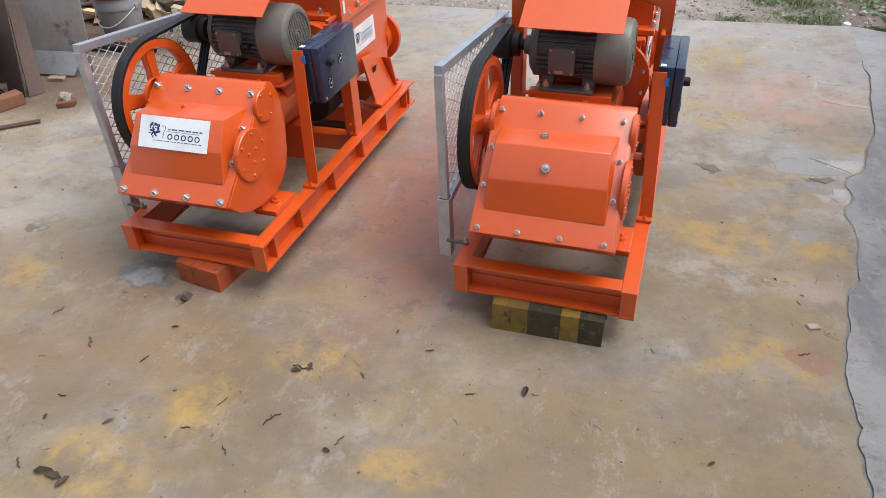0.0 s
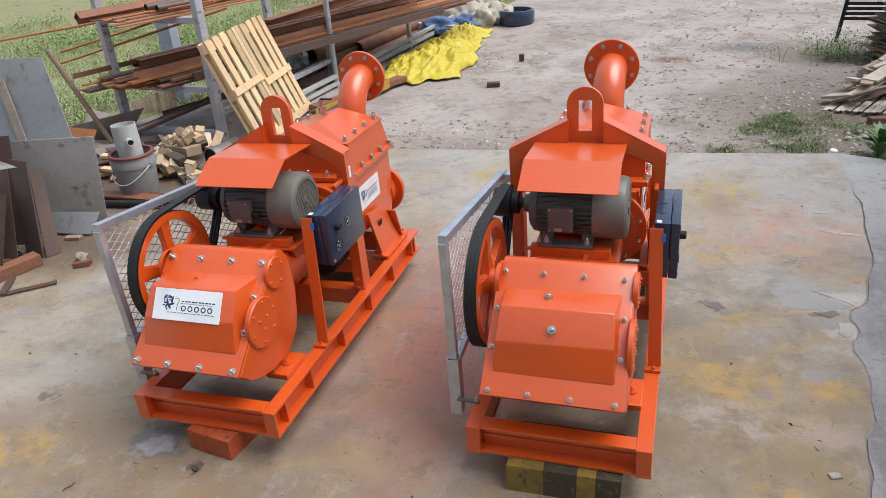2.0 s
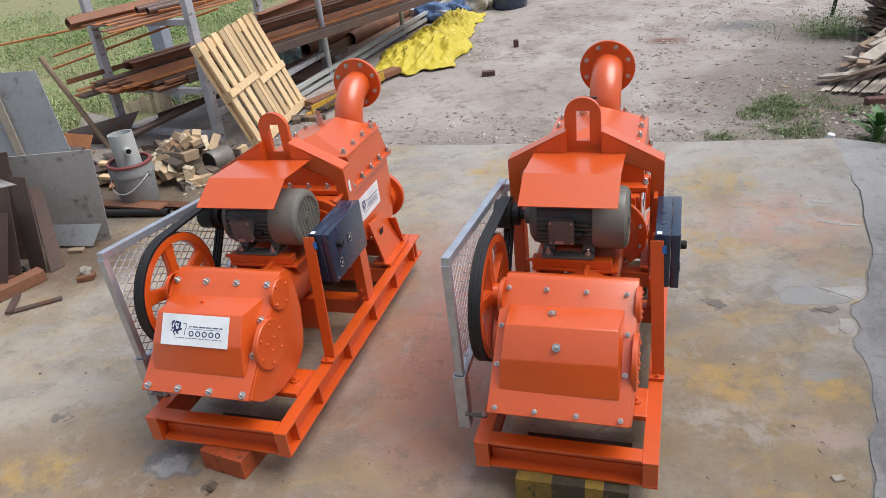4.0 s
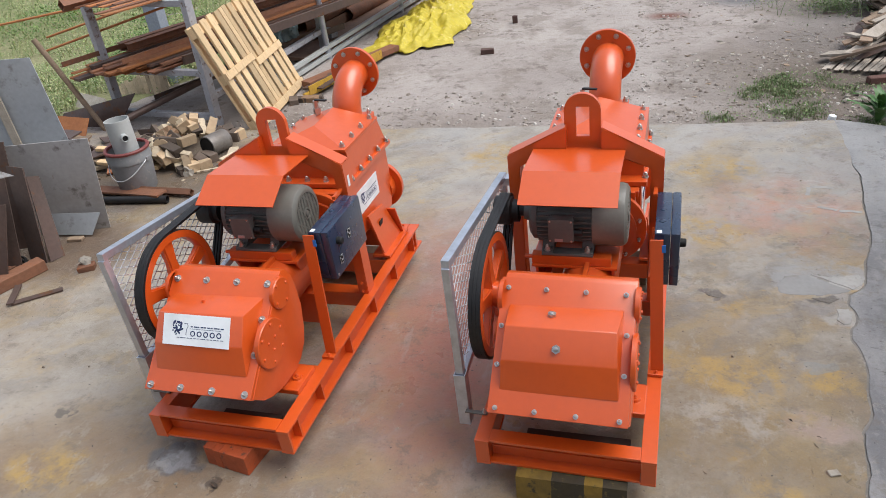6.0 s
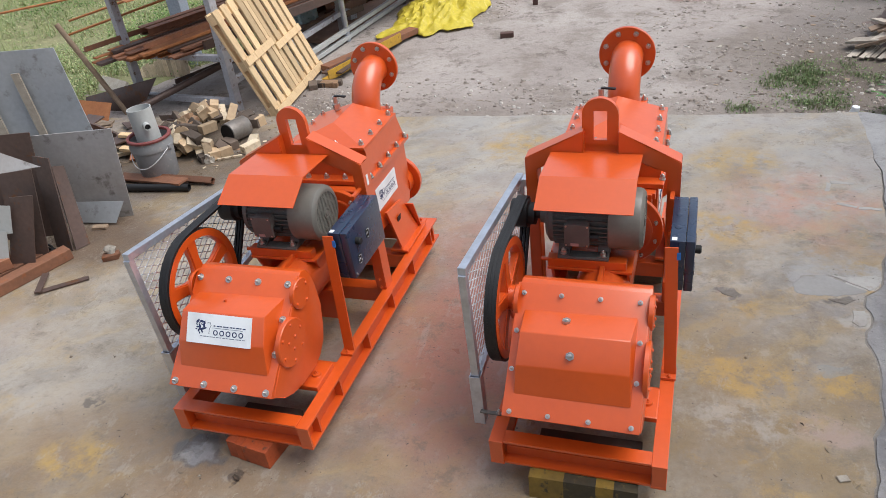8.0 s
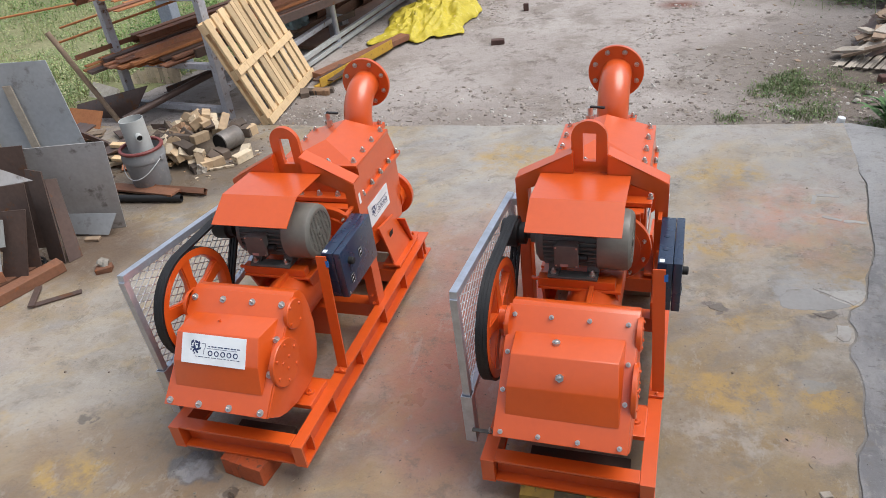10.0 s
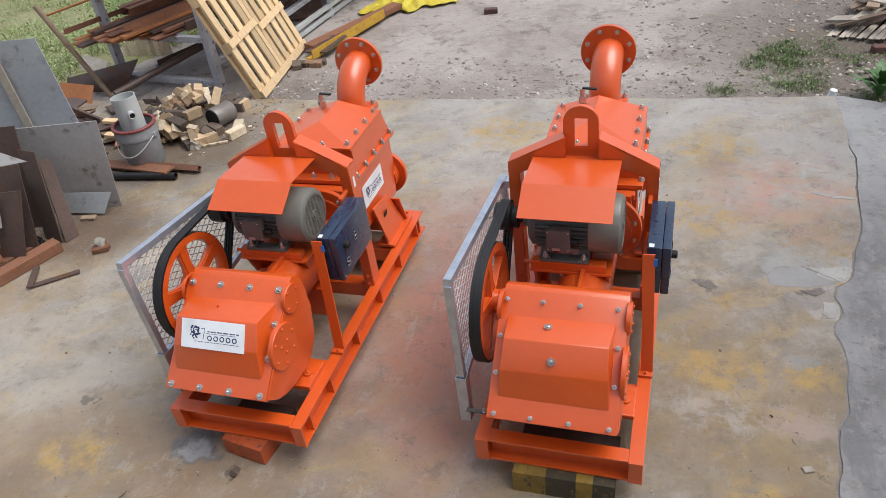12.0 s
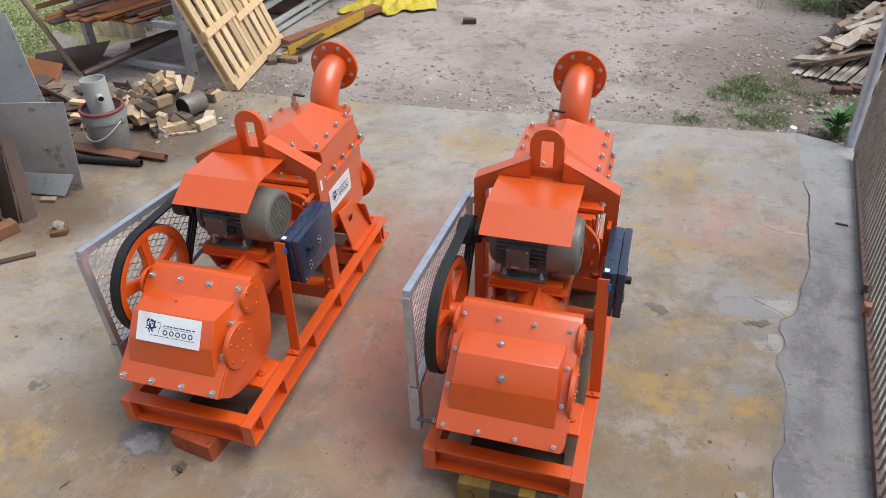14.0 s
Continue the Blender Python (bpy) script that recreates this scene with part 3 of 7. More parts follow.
SKIM = material("smooth_grey_cement", (0.275, 0.275, 0.268), 0.8, second=(0.235, 0.225, 0.21), scale=4, amount=0.7, grain=60, bump=0.1, detail=0.12, spots=(0.22, 0.205, 0.18))
PALESKIM = material("pale_lime_smear", (0.385, 0.378, 0.36), 0.85, second=(0.30, 0.285, 0.262), scale=9, amount=0.8, grain=60, bump=0.15, detail=0.15, spots=(0.28, 0.255, 0.22))
SPALL = material("dark_spalled_concrete", (0.135, 0.12, 0.105), 0.95, second=(0.19, 0.175, 0.155), scale=20, amount=0.8, grain=80, bump=0.6)
cement_skim("floor_patch", [(1.146, 3.241), (1.133, 3.298), (1.179, 3.376), (1.27, 3.395), (1.352, 3.344), (1.425, 3.295), (1.38, 3.262), (1.32, 3.248), (1.226, 3.236)], 0.0014, SKIM, "smooth grey cement patch beside the crack")
cement_skim("floor_patch", [(1.283, 3.402), (1.381, 3.375), (1.478, 3.385), (1.478, 3.342), (1.432, 3.30), (1.358, 3.352)], 0.0022, PALESKIM, "pale cement smear along the crack")
cement_skim("floor_patch", [(1.345, 3.152), (1.390, 3.165), (1.398, 3.121), (1.380, 3.064), (1.355, 3.05), (1.33, 3.077)], 0.0022, PALESKIM, "small pale cement smear beside the crack")
cement_skim("floor_patch", [(1.26, 3.213), (1.32, 3.232), (1.37, 3.225), (1.327, 3.193)], 0.0018, SPALL, "dark spalled hollow in the slab")
cement_skim("floor_patch", [(0.842, 3.213), (0.868, 3.232), (0.905, 3.225), (0.925, 3.20), (0.90, 3.18), (0.865, 3.19)], 0.0018, SPALL, "dark spalled spot in the slab")
for xa, ya, xb, yb in ((1.376, 4.14, 1.394, 4.235), (1.40, 4.238, 1.507, 4.232), (1.40, 4.022, 1.49, 3.988), (1.495, 3.987, 1.60, 3.98)):
    ux, uy = xb - xa, yb - ya
    q = 0.011 / math.hypot(ux, uy)
    cement_skim("floor_patch", [(xa - uy * q, ya + ux * q), (xb - uy * q, yb + ux * q), (xb + uy * q, yb - ux * q), (xa + uy * q, ya - ux * q)], 0.0014, PALESKIM, "thin pale cement line on the slab")

# unseen wall added behind the camera, keeps low sky light off the pump fronts
SHADEWALL = material("dark_shade_wall", (0.11, 0.10, 0.09), 0.85, second=(0.075, 0.07, 0.062), scale=2, amount=0.7, grain=40, bump=0.2)
tagged(part("wall_south", box(-8, 8, -0.15, 0.0, -0.1, 2.9), SHADEWALL, m=pose(-1.0, -3.3, 0, 0, 0, 17)), "plain dark wall, unseen, added to shade the pump fronts", "wall", kind="structure")


def ground_height(x, y):
    h = -0.085 + 0.022 * wobble(x, y, 0.6, 11) + 0.012 * wobble(x, y, 2.3, 12)
    if x < -4 and y > 4.6:
        h -= 0.10 * min(1, (-4 - x) / 2)
    return h


bm = bmesh.new()
xs = sorted({-400, -150, -60, -30, -18, -12, 6.5, 8, 12, 18, 30, 60, 150, 400} | {round(-9 + 0.11 * k, 3) for k in range(137)})
yg = sorted({-400, -150, -60, -20, -8, 0, 3, 17, 20, 26, 35, 60, 150, 400} | {round(4.4 + 0.11 * k, 3) for k in range(110)})
grid = [[bm.verts.new((x, y, ground_height(x, y) + (0.009 * noise.noise(Vector((x * 9, y * 9, 2))) if 4.4 < y < 12 and abs(x) < 6 else 0))) for x in xs] for y in yg]
for p, q in zip(grid, grid[1:]):
    for i in range(len(xs) - 1):
        bm.faces.new((p[i], p[i + 1], q[i + 1], q[i]))
tagged(part("ground", bm, DIRT, smooth=60), "trodden grey-brown dirt yard with gravel", "ground", kind="structure")

# ---- timber and steel blocks under the skids ----
YELLOW = material("yellow_black_paint", (0.33, 0.21, 0.03), 0.75, second=(0.13, 0.09, 0.03), scale=9, amount=0.9, grain=50, bump=0.3, spots=(0.05, 0.045, 0.03), wear=(0.035, 0.032, 0.026))
DARKPAINT = material("worn_black_paint", (0.035, 0.032, 0.026), 0.75, second=(0.09, 0.07, 0.03), scale=12, amount=0.7, grain=50, bump=0.3, spots=(0.16, 0.12, 0.04))
DARKWOOD = material("tarred_timber", (0.06, 0.035, 0.025), 0.7, second=(0.03, 0.022, 0.018), scale=6, amount=0.7, grain=40, bump=0.2)
blk = thing("support_block", "yellow and black striped timber block under the skid", "block", group="skid supports")
for k, (x0, x1, mat) in enumerate(((0.235, 0.345, YELLOW), (0.345, 0.445, DARKPAINT), (0.445, 0.500, YELLOW), (0.500, 0.572, DARKPAINT))):
    part("painted_band", box(x0, x1, 2.008, 2.135, 0.0, 0.0985, 0.0), mat, blk)
tagged(part("packing_board", box(0.24, 0.575, 2.137, 2.225, 0.0, 0.092, 0.003), DARKWOOD), "dark stained timber packing under the skid", "board", "skid supports")
tagged(part("packing_board", box(-0.87, -0.64, 2.118, 2.165, 0.0, 0.078, 0.003), DARKWOOD), "dark rusty packing bar under the skid", "board", "skid supports")
blk = tagged(part("support_block", box(0.16, 0.60, 3.24, 3.37, 0.0, 0.0985, 0.004), OLDWOOD), "dark timber block under the skid", "block", "skid supports")
blk = thing("support_block", "worn orange painted block with rusty end under the skid", "block", group="skid supports")
WORNORANGE = material("worn_orange_paint", (0.46, 0.085, 0.022), 0.6, second=(0.25, 0.06, 0.025), scale=9, amount=0.8, grain=60, bump=0.2, spots=(0.09, 0.045, 0.03), wear=(0.20, 0.17, 0.15))
for x0, x1, y0, mat in ((-0.845, -0.805, 1.955, WORNORANGE), (-0.805, -0.775, 1.953, WORNORANGE), (-0.775, -0.668, 1.953, WORNORANGE)):
    part("painted_band", box(x0, x1, y0, 2.10, 0.0, 0.0815, 0.003), mat, blk, m=pose(-0.75, 2.02, 0, 0, 0, -9) @ pose(0.75, -2.02, 0))
blk = tagged(part("support_block", box(-1.0, -0.56, 3.19, 3.32, 0.0, 0.0815, 0.004), OLDWOOD), "dark timber block under the skid", "block", "skid supports")


# ---- the two pump units ----
PINKTAG = material("faded_sticker", (0.42, 0.26, 0.24), 0.5, amount=0.0, bump=0.0, detail=0.05)
def lug_plate(x, y0, y1, w, z0, z1, sx0, sx1, sz0, sz1):
    """An upright eye plate with a round top and a slot through it."""
    bm = bmesh.new()
    r = w / 2
    outer = [(x - r, z0), (x + r, z0)] + [(x + r * math.cos(a), z1 - r + r * math.sin(a)) for a in np.linspace(0, math.pi, 18)]
    cx, cz = (sx0 + sx1) / 2, (sz0 + sz1) / 2
    hole = []
    hx, hz = (sx1 - sx0) / 2, (sz1 - sz0) / 2
    for px, pz in outer:
        dx, dz = px - cx, pz - cz
        k = max(abs(dx) / hx, abs(dz) / hz)
        hole.append((cx + dx / k, cz + dz / k))
    n = len(outer)
    vo = [[bm.verts.new((px, y, pz)) for px, pz in outer] for y in (y0, y1)]
    vh = [[bm.verts.new((px, y, pz)) for px, pz in hole] for y in (y0, y1)]
    corners = [(sx0, sz0), (sx1, sz0), (sx1, sz1), (sx0, sz1)]
    for c in corners:
        i = min(range(n), key=lambda q: (hole[q][0] - c[0]) ** 2 + (hole[q][1] - c[1]) ** 2)
        for side in vh:
            side[i].co.x, side[i].co.z = c
    for i in range(n):
        j = (i + 1) % n
        bm.faces.new((vo[0][i], vo[0][j], vh[0][j], vh[0][i]))
        bm.faces.new((vo[1][j], vo[1][i], vh[1][i], vh[1][j]))
        bm.faces.new((vo[0][j], vo[0][i], vo[1][i], vo[1][j]))
        bm.faces.new((vh[0][i], vh[0][j], vh[1][j], vh[1][i]))
    return bm


def name_plate(parent, m, w, h):
    """A white plate with a blue emblem and bars for its writing, in the plane z = 0 of m."""
    plate = part("label_plate", box(-w / 2, w / 2, -h / 2, h / 2, 0, 0.002, 0.0006), WHITE, parent, "white plate with dark blue emblem and writing", m)
    bm = bmesh.new()
    for k in range(17):
        a = 2.4 * k
        r = 0.0033 * math.sqrt(k) * 1.7
        cx, cy = -w * 0.285 + r * math.cos(a) * 0.95, h * 0.06 + r * math.sin(a)
        q = 0.0028 + 0.0014 * ((k * 7) % 3)
        turned([(0, 0.0026), (q, 0.0026), (q, 0.002)], Matrix.Translation((cx, cy, 0)) @ Matrix.Rotation(0.4 * k, 4, "Z") @ Matrix.Diagonal((0.75, 1.5, 1, 1)), 10, bm)
    part("emblem", bm, INK, plate)
    bm = bmesh.new()
    x = -w * 0.155
    tube([(x - 0.006, h * 0.20, 0.0022), (x + 0.006, h * 0.21, 0.0022), (x + 0.009, h * 0.13, 0.0022), (x + 0.003, 0.0, 0.0022), (x + 0.002, -h * 0.16, 0.0022)], 0.0010, 6, bm)
    for k in range(5):
        cx = -w * 0.045 + k * w * 0.098
        turned([(h * 0.060, 0.002), (h * 0.092, 0.002), (h * 0.092, 0.0028), (h * 0.060, 0.0028), (h * 0.060, 0.002)], Matrix.Translation((cx, -h * 0.10, 0)), 18, bm)
    box(-w * 0.10, w * 0.37, h * 0.045, h * 0.055, 0.002, 0.0027, 0, bm)
    for y, x0, wd, t in ((h * 0.12, -0.08, 0.46, 0.036), (-h * 0.25, -0.28, 0.66, 0.018)):
        k = 0
        while k * 0.05 < wd:
            xa = (x0 + k * 0.05) * w
            box(xa, xa + (0.030 + 0.012 * ((k * 5) % 2)) * w, y - t * h / 2, y + t * h / 2, 0.002, 0.0027, 0, bm)
            k += 1
    part("lettering_bars", bm, INK, plate)
    return plate


def base_frame(unit):
    frame_ob = part("base_frame", box(-0.27, 0.27, 1.34, 1.352, 0.006, 0.094), ORANGE, unit, "orange welded channel base frame")
    for s in (-1, 1):
        bm = bmesh.new()
        for z0, z1 in ((0, 0.009), (0.091, 0.1)):
            box(min(s * 0.229, s * 0.275), max(s * 0.229, s * 0.275), 0.0, 1.40, z0, z1, 0.0015, bm)
        box(min(s * 0.233, s * 0.241), max(s * 0.233, s * 0.241), 0.002, 1.398, 0.005, 0.095, 0, bm)
        box(min(s * 0.231, s * 0.274), max(s * 0.231, s * 0.274), 0.001, 0.009, 0.004, 0.096, 0, bm)
        part("side_rail", bm, ORANGE, frame_ob)
        for y in (0.075, 0.26, 0.53, 0.80, 1.055, 1.30):
            part("stiffener", box(min(s * 0.238, s * 0.272), max(s * 0.238, s * 0.272), y, y + 0.007, 0.007, 0.093), ORANGE, frame_ob)
    bm = bmesh.new()
    for z0, z1 in ((0.002, 0.011), (0.0935, 0.1025)):
        box(-0.2285, 0.2285, 0.004, 0.055, z0, z1, 0.0015, bm)
    box(-0.229, 0.229, 0.04, 0.05, 0.008, 0.096, 0, bm)
    box(-0.228, 0.228, 0.0365, 0.0398, 0.046, 0.052, 0, bm)
    part("front_beam", bm, ORANGE, frame_ob)
    bm = bmesh.new()
    for z0, z1 in ((0.002, 0.011), (0.0935, 0.1025)):
        box(-0.2285, 0.2285, 1.345, 1.396, z0, z1, 0.0015, bm)
    part("rear_beam", bm, ORANGE, frame_ob)
    for y0, y1 in ((0.30, 0.35), (0.82, 0.88), (1.08, 1.14)):
        part("cross_beam", box(-0.232, 0.232, y0, y1, 0.02, 0.088, 0.002), ORANGE, frame_ob)


def crank_end(unit, labelled):
    case = part("crankcase", prism([(-0.012, 0.243), (0.04, 0.193), (0.09, 0.167), (0.15, 0.152), (0.245, 0.148), (0.30, 0.163), (0.345, 0.20), (0.372, 0.26), (0.384, 0.34),
                                    (0.384, 0.42), (0.372, 0.475), (0.35, 0.512), (0.32, 0.522), (0.296, 0.512)], -0.208, 0.196, bevel=0.006), ORANGE, unit, smooth=40)
    n = Vector((0, -0.639, 0.769))
    e = Vector((0, 0.769, 0.639))
    o = Vector((0, 0.0, 0.253))
    fm = Matrix.Identity(4)
    for k, v in enumerate((Vector((1, 0, 0)), e, n)):
        fm.col[k][:3] = v
    fm.translation = o
    # flange frame: x across, y up the slope, z outward
    part("cover_flange", box(-0.214, 0.19, -0.018, 0.40, -0.014, 0.0, 0.003, m=fm), ORANGE, case)
    cover = bmesh.new()
    box(-0.216, 0.192, -0.020, 0.402, 0.0006, 0.012, 0.003, cover, fm)
    ring = [((-0.187, 0.031, 0.293), (0.162, 0.031, 0.298)), ((-0.184, 0.061, 0.383), (0.157, 0.061, 0.391)),
            ((-0.176, 0.120, 0.469), (0.150, 0.120, 0.474)), ((-0.186, 0.240, 0.462), (0.160, 0.240, 0.466))]
    va = [cover.verts.new(a) for a, _ in ring]
    vc = [cover.verts.new(c) for _, c in ring]
    for i in range(3):
        cover.faces.new((va[i], vc[i], vc[i + 1], va[i + 1]))
    cover.faces.new(va), cover.faces.new(vc[::-1])
    edges = [x for x in cover.edges if len(x.link_faces) == 2 and all(v in va + vc for v in x.verts)]
    bmesh.ops.bevel(cover, geom=edges, offset=0.004, segments=2, affect="EDGES", profile=0.5)
    cov = part("cover", cover, ORANGE, case, smooth=35)
    top = [(x, 0.367, 0.012) for x in (-0.193, -0.075, 0.045, 0.163)]
    low = [(x, -0.004, 0.012) for x in (-0.193, -0.075, 0.045, 0.168)]
    side = [(x, y, 0.012) for x in (-0.202, 0.172) for y in (0.125, 0.245)]
    bolts(case, [fm @ Vector(p) for p in top + low + side], n, WASHERBOLT if labelled else BOLT)
    if labelled:
        mid = Vector((-0.020, 0.087, 0.4255))
        d = Vector((0, 0.079, 0.117)).normalized()
        lm = Matrix.Identity(4)
        for k, v in enumerate((Vector((1, 0, 0)), d, Vector((1, 0, 0)).cross(d))):
            lm.col[k][:3] = v
        lm.translation = mid + lm.col[2].to_3d() * 0.0015
        name_plate(cov, lm, 0.255, 0.102)
        part("grub_screw", rod((-0.046, 0.19, 0.462), (-0.046, 0.19, 0.476), 0.005, 0.005, 10), ORANGE, cov)
    else:
        bolts(cov, [(-0.046, 0.186, 0.4665)], (0, 0.05, 1), BIGBOLT, "bare steel hexagon plug")
        bolts(cov, [(-0.020, 0.087, 0.422)], (0, -0.829, 0.56), BIGBOLT, "bare steel hexagon plug")
    for (y, z), r, k in (((0.153, 0.345), 0.086, 6), ((0.277, 0.462), 0.055, 4)):
        for sx, x in ((1, 0.190), (-1, -0.206)):
            if sx < 0 and r > 0.06:
                continue
            m = along((x, y, z), (sx, 0, 0))
            cap = part("bearing_cap", turned([(r, 0), (r, 0.013), (r - 0.003, 0.016), (0, 0.016)], m, 44), ORANGE, case, smooth=40)
            for i in range(k):
                a = 2 * math.pi * (i + 0.3) / k
                q = m @ Vector((r * 0.78 * math.cos(a), r * 0.78 * math.sin(a), 0.0158))
                bolts(cap, [q], (sx, 0, 0), DOT)
            if r > 0.06:
                for i in range(3):
                    a = 2 * math.pi * i / 3 + 0.5
                    bolts(cap, [m @ Vector((0.025 * math.cos(a), 0.025 * math.sin(a), 0.0158))], (sx, 0, 0), DOT)
    # feet
    for s, x in ((1, 0.232), (-1, -0.235)):
        foot = part("foot", box(min(x - s * 0.085, x + s * 0.0), max(x - s * 0.085, x + s * 0.0), 0.175, 0.31, 0.1005, 0.121, 0.004), ORANGE, case)
        part("gusset", prism([(0.185, 0.121), (0.30, 0.121), (0.29, 0.19), (0.20, 0.18)], x - s * 0.070, x - s * 0.058), ORANGE, foot)
        for y in (0.24,):
            part("pad", rod((x - s * 0.034, y, 0.121), (x - s * 0.034, y, 0.129), 0.018, 0.016, 20), ORANGE, foot)
            bolts(foot, [(x - s * 0.034, y, 0.129)], (0, 0, 1), PAINTBOLT)


def drive(unit):
    cy, cz, x0, x1 = 0.362, 0.405, -0.301, -0.261
    m = along((0, cy, cz), (1, 0, 0))
    wheel = part("flywheel", turned([(0.205, x0), (0.205, x1), (0.178, x1), (0.172, x1 - 0.012), (0.172, x0 + 0.012), (0.178, x0), (0.205, x0)], m, 72), ORANGE, unit, "large orange spoked belt wheel", smooth=35)
    part("hub", turned([(0.0, x0 - 0.012), (0.043, x0 - 0.012), (0.043, x1 + 0.02), (0.024, x1 + 0.021), (0.024, -0.2)], m, 32), ORANGE, wheel, smooth=35)
    for k in range(5):
        a = radians(18 + 72 * k)
        d = Vector((0, math.cos(a), math.sin(a)))
        c = Vector((-0.28, cy, cz))
        bm = bmesh.new()
        s = Vector((0, -d.z, d.y))
        for r, w, t in ((0.03, 0.03, 0.016), (0.10, 0.022, 0.012), (0.178, 0.028, 0.014)):
            for q in ((-1, -1), (1, -1), (1, 1), (-1, 1)):
                bm.verts.new(c + d * r + s * w * q[0] + Vector((t * q[1], 0, 0)))
        bm.verts.ensure_lookup_table()
        for i in (0, 4):
            for j in range(4):
                bm.faces.new([bm.verts[q] for q in (i + j, i + (j + 1) % 4, i + 4 + (j + 1) % 4, i + 4 + j)])
        bmesh.ops.bevel(bm, geom=bm.edges[:], offset=0.005, segments=2, affect="EDGES")
        part("spoke", bm, ORANGE, wheel, smooth=40)
    part("groove_band", turned([(0.2052, x0 + 0.001), (0.2075, x0 + 0.001), (0.2075, x1 - 0.001), (0.2052, x1 - 0.001)], m, 72), RUBBER, wheel, "dark worn belt grooves", smooth=35)
    # belts round wheel and motor pulley
    my, mz, R, r = 0.662, 0.556, 0.2055, 0.052
    d = Vector((my - cy, mz - cz))
    L, th = d.length, math.atan2(d.y, d.x)
    off = math.acos((R - r) / L)
    for k in range(3):
        xa = x0 + 0.0020 + 0.0126 * k
        path = [(cy + R * math.cos(th + off + t * (2 * math.pi - 2 * off)), cz + R * math.sin(th + off + t * (2 * math.pi - 2 * off))) for t in np.linspace(0, 1, 60)]
        path += [(my + r * math.cos(th - off + t * 2 * off), mz + r * math.sin(th - off + t * 2 * off)) for t in np.linspace(0, 1, 18)]
        bm = bmesh.new()
        n = len(path)
        inner, outer = [], []
        for i, (y, z) in enumerate(path):
            (ya, za), (yb, zb) = path[i - 1], path[(i + 1) % n]
            ty, tz = yb - ya, zb - za
            q = math.hypot(ty, tz)
            ny, nz = tz / q, -ty / q
            inner.append([bm.verts.new((xa + 0.002, y, z)), bm.verts.new((xa + 0.0100, y, z))])
            outer.append([bm.verts.new((xa, y + 0.010 * ny, z + 0.010 * nz)), bm.verts.new((xa + 0.0121, y + 0.010 * ny, z + 0.010 * nz))])
        for i in range(n):
            j = (i + 1) % n
            bm.faces.new((outer[i][0], outer[j][0], outer[j][1], outer[i][1]))
            bm.faces.new((inner[i][1], inner[j][1], inner[j][0], inner[i][0]))
            bm.faces.new((inner[i][0], inner[j][0], outer[j][0], outer[i][0]))
            bm.faces.new((outer[i][1], outer[j][1], inner[j][1], inner[i][1]))
        part("drive_belt", bm, RUBBER, unit, "black rubber drive belt")


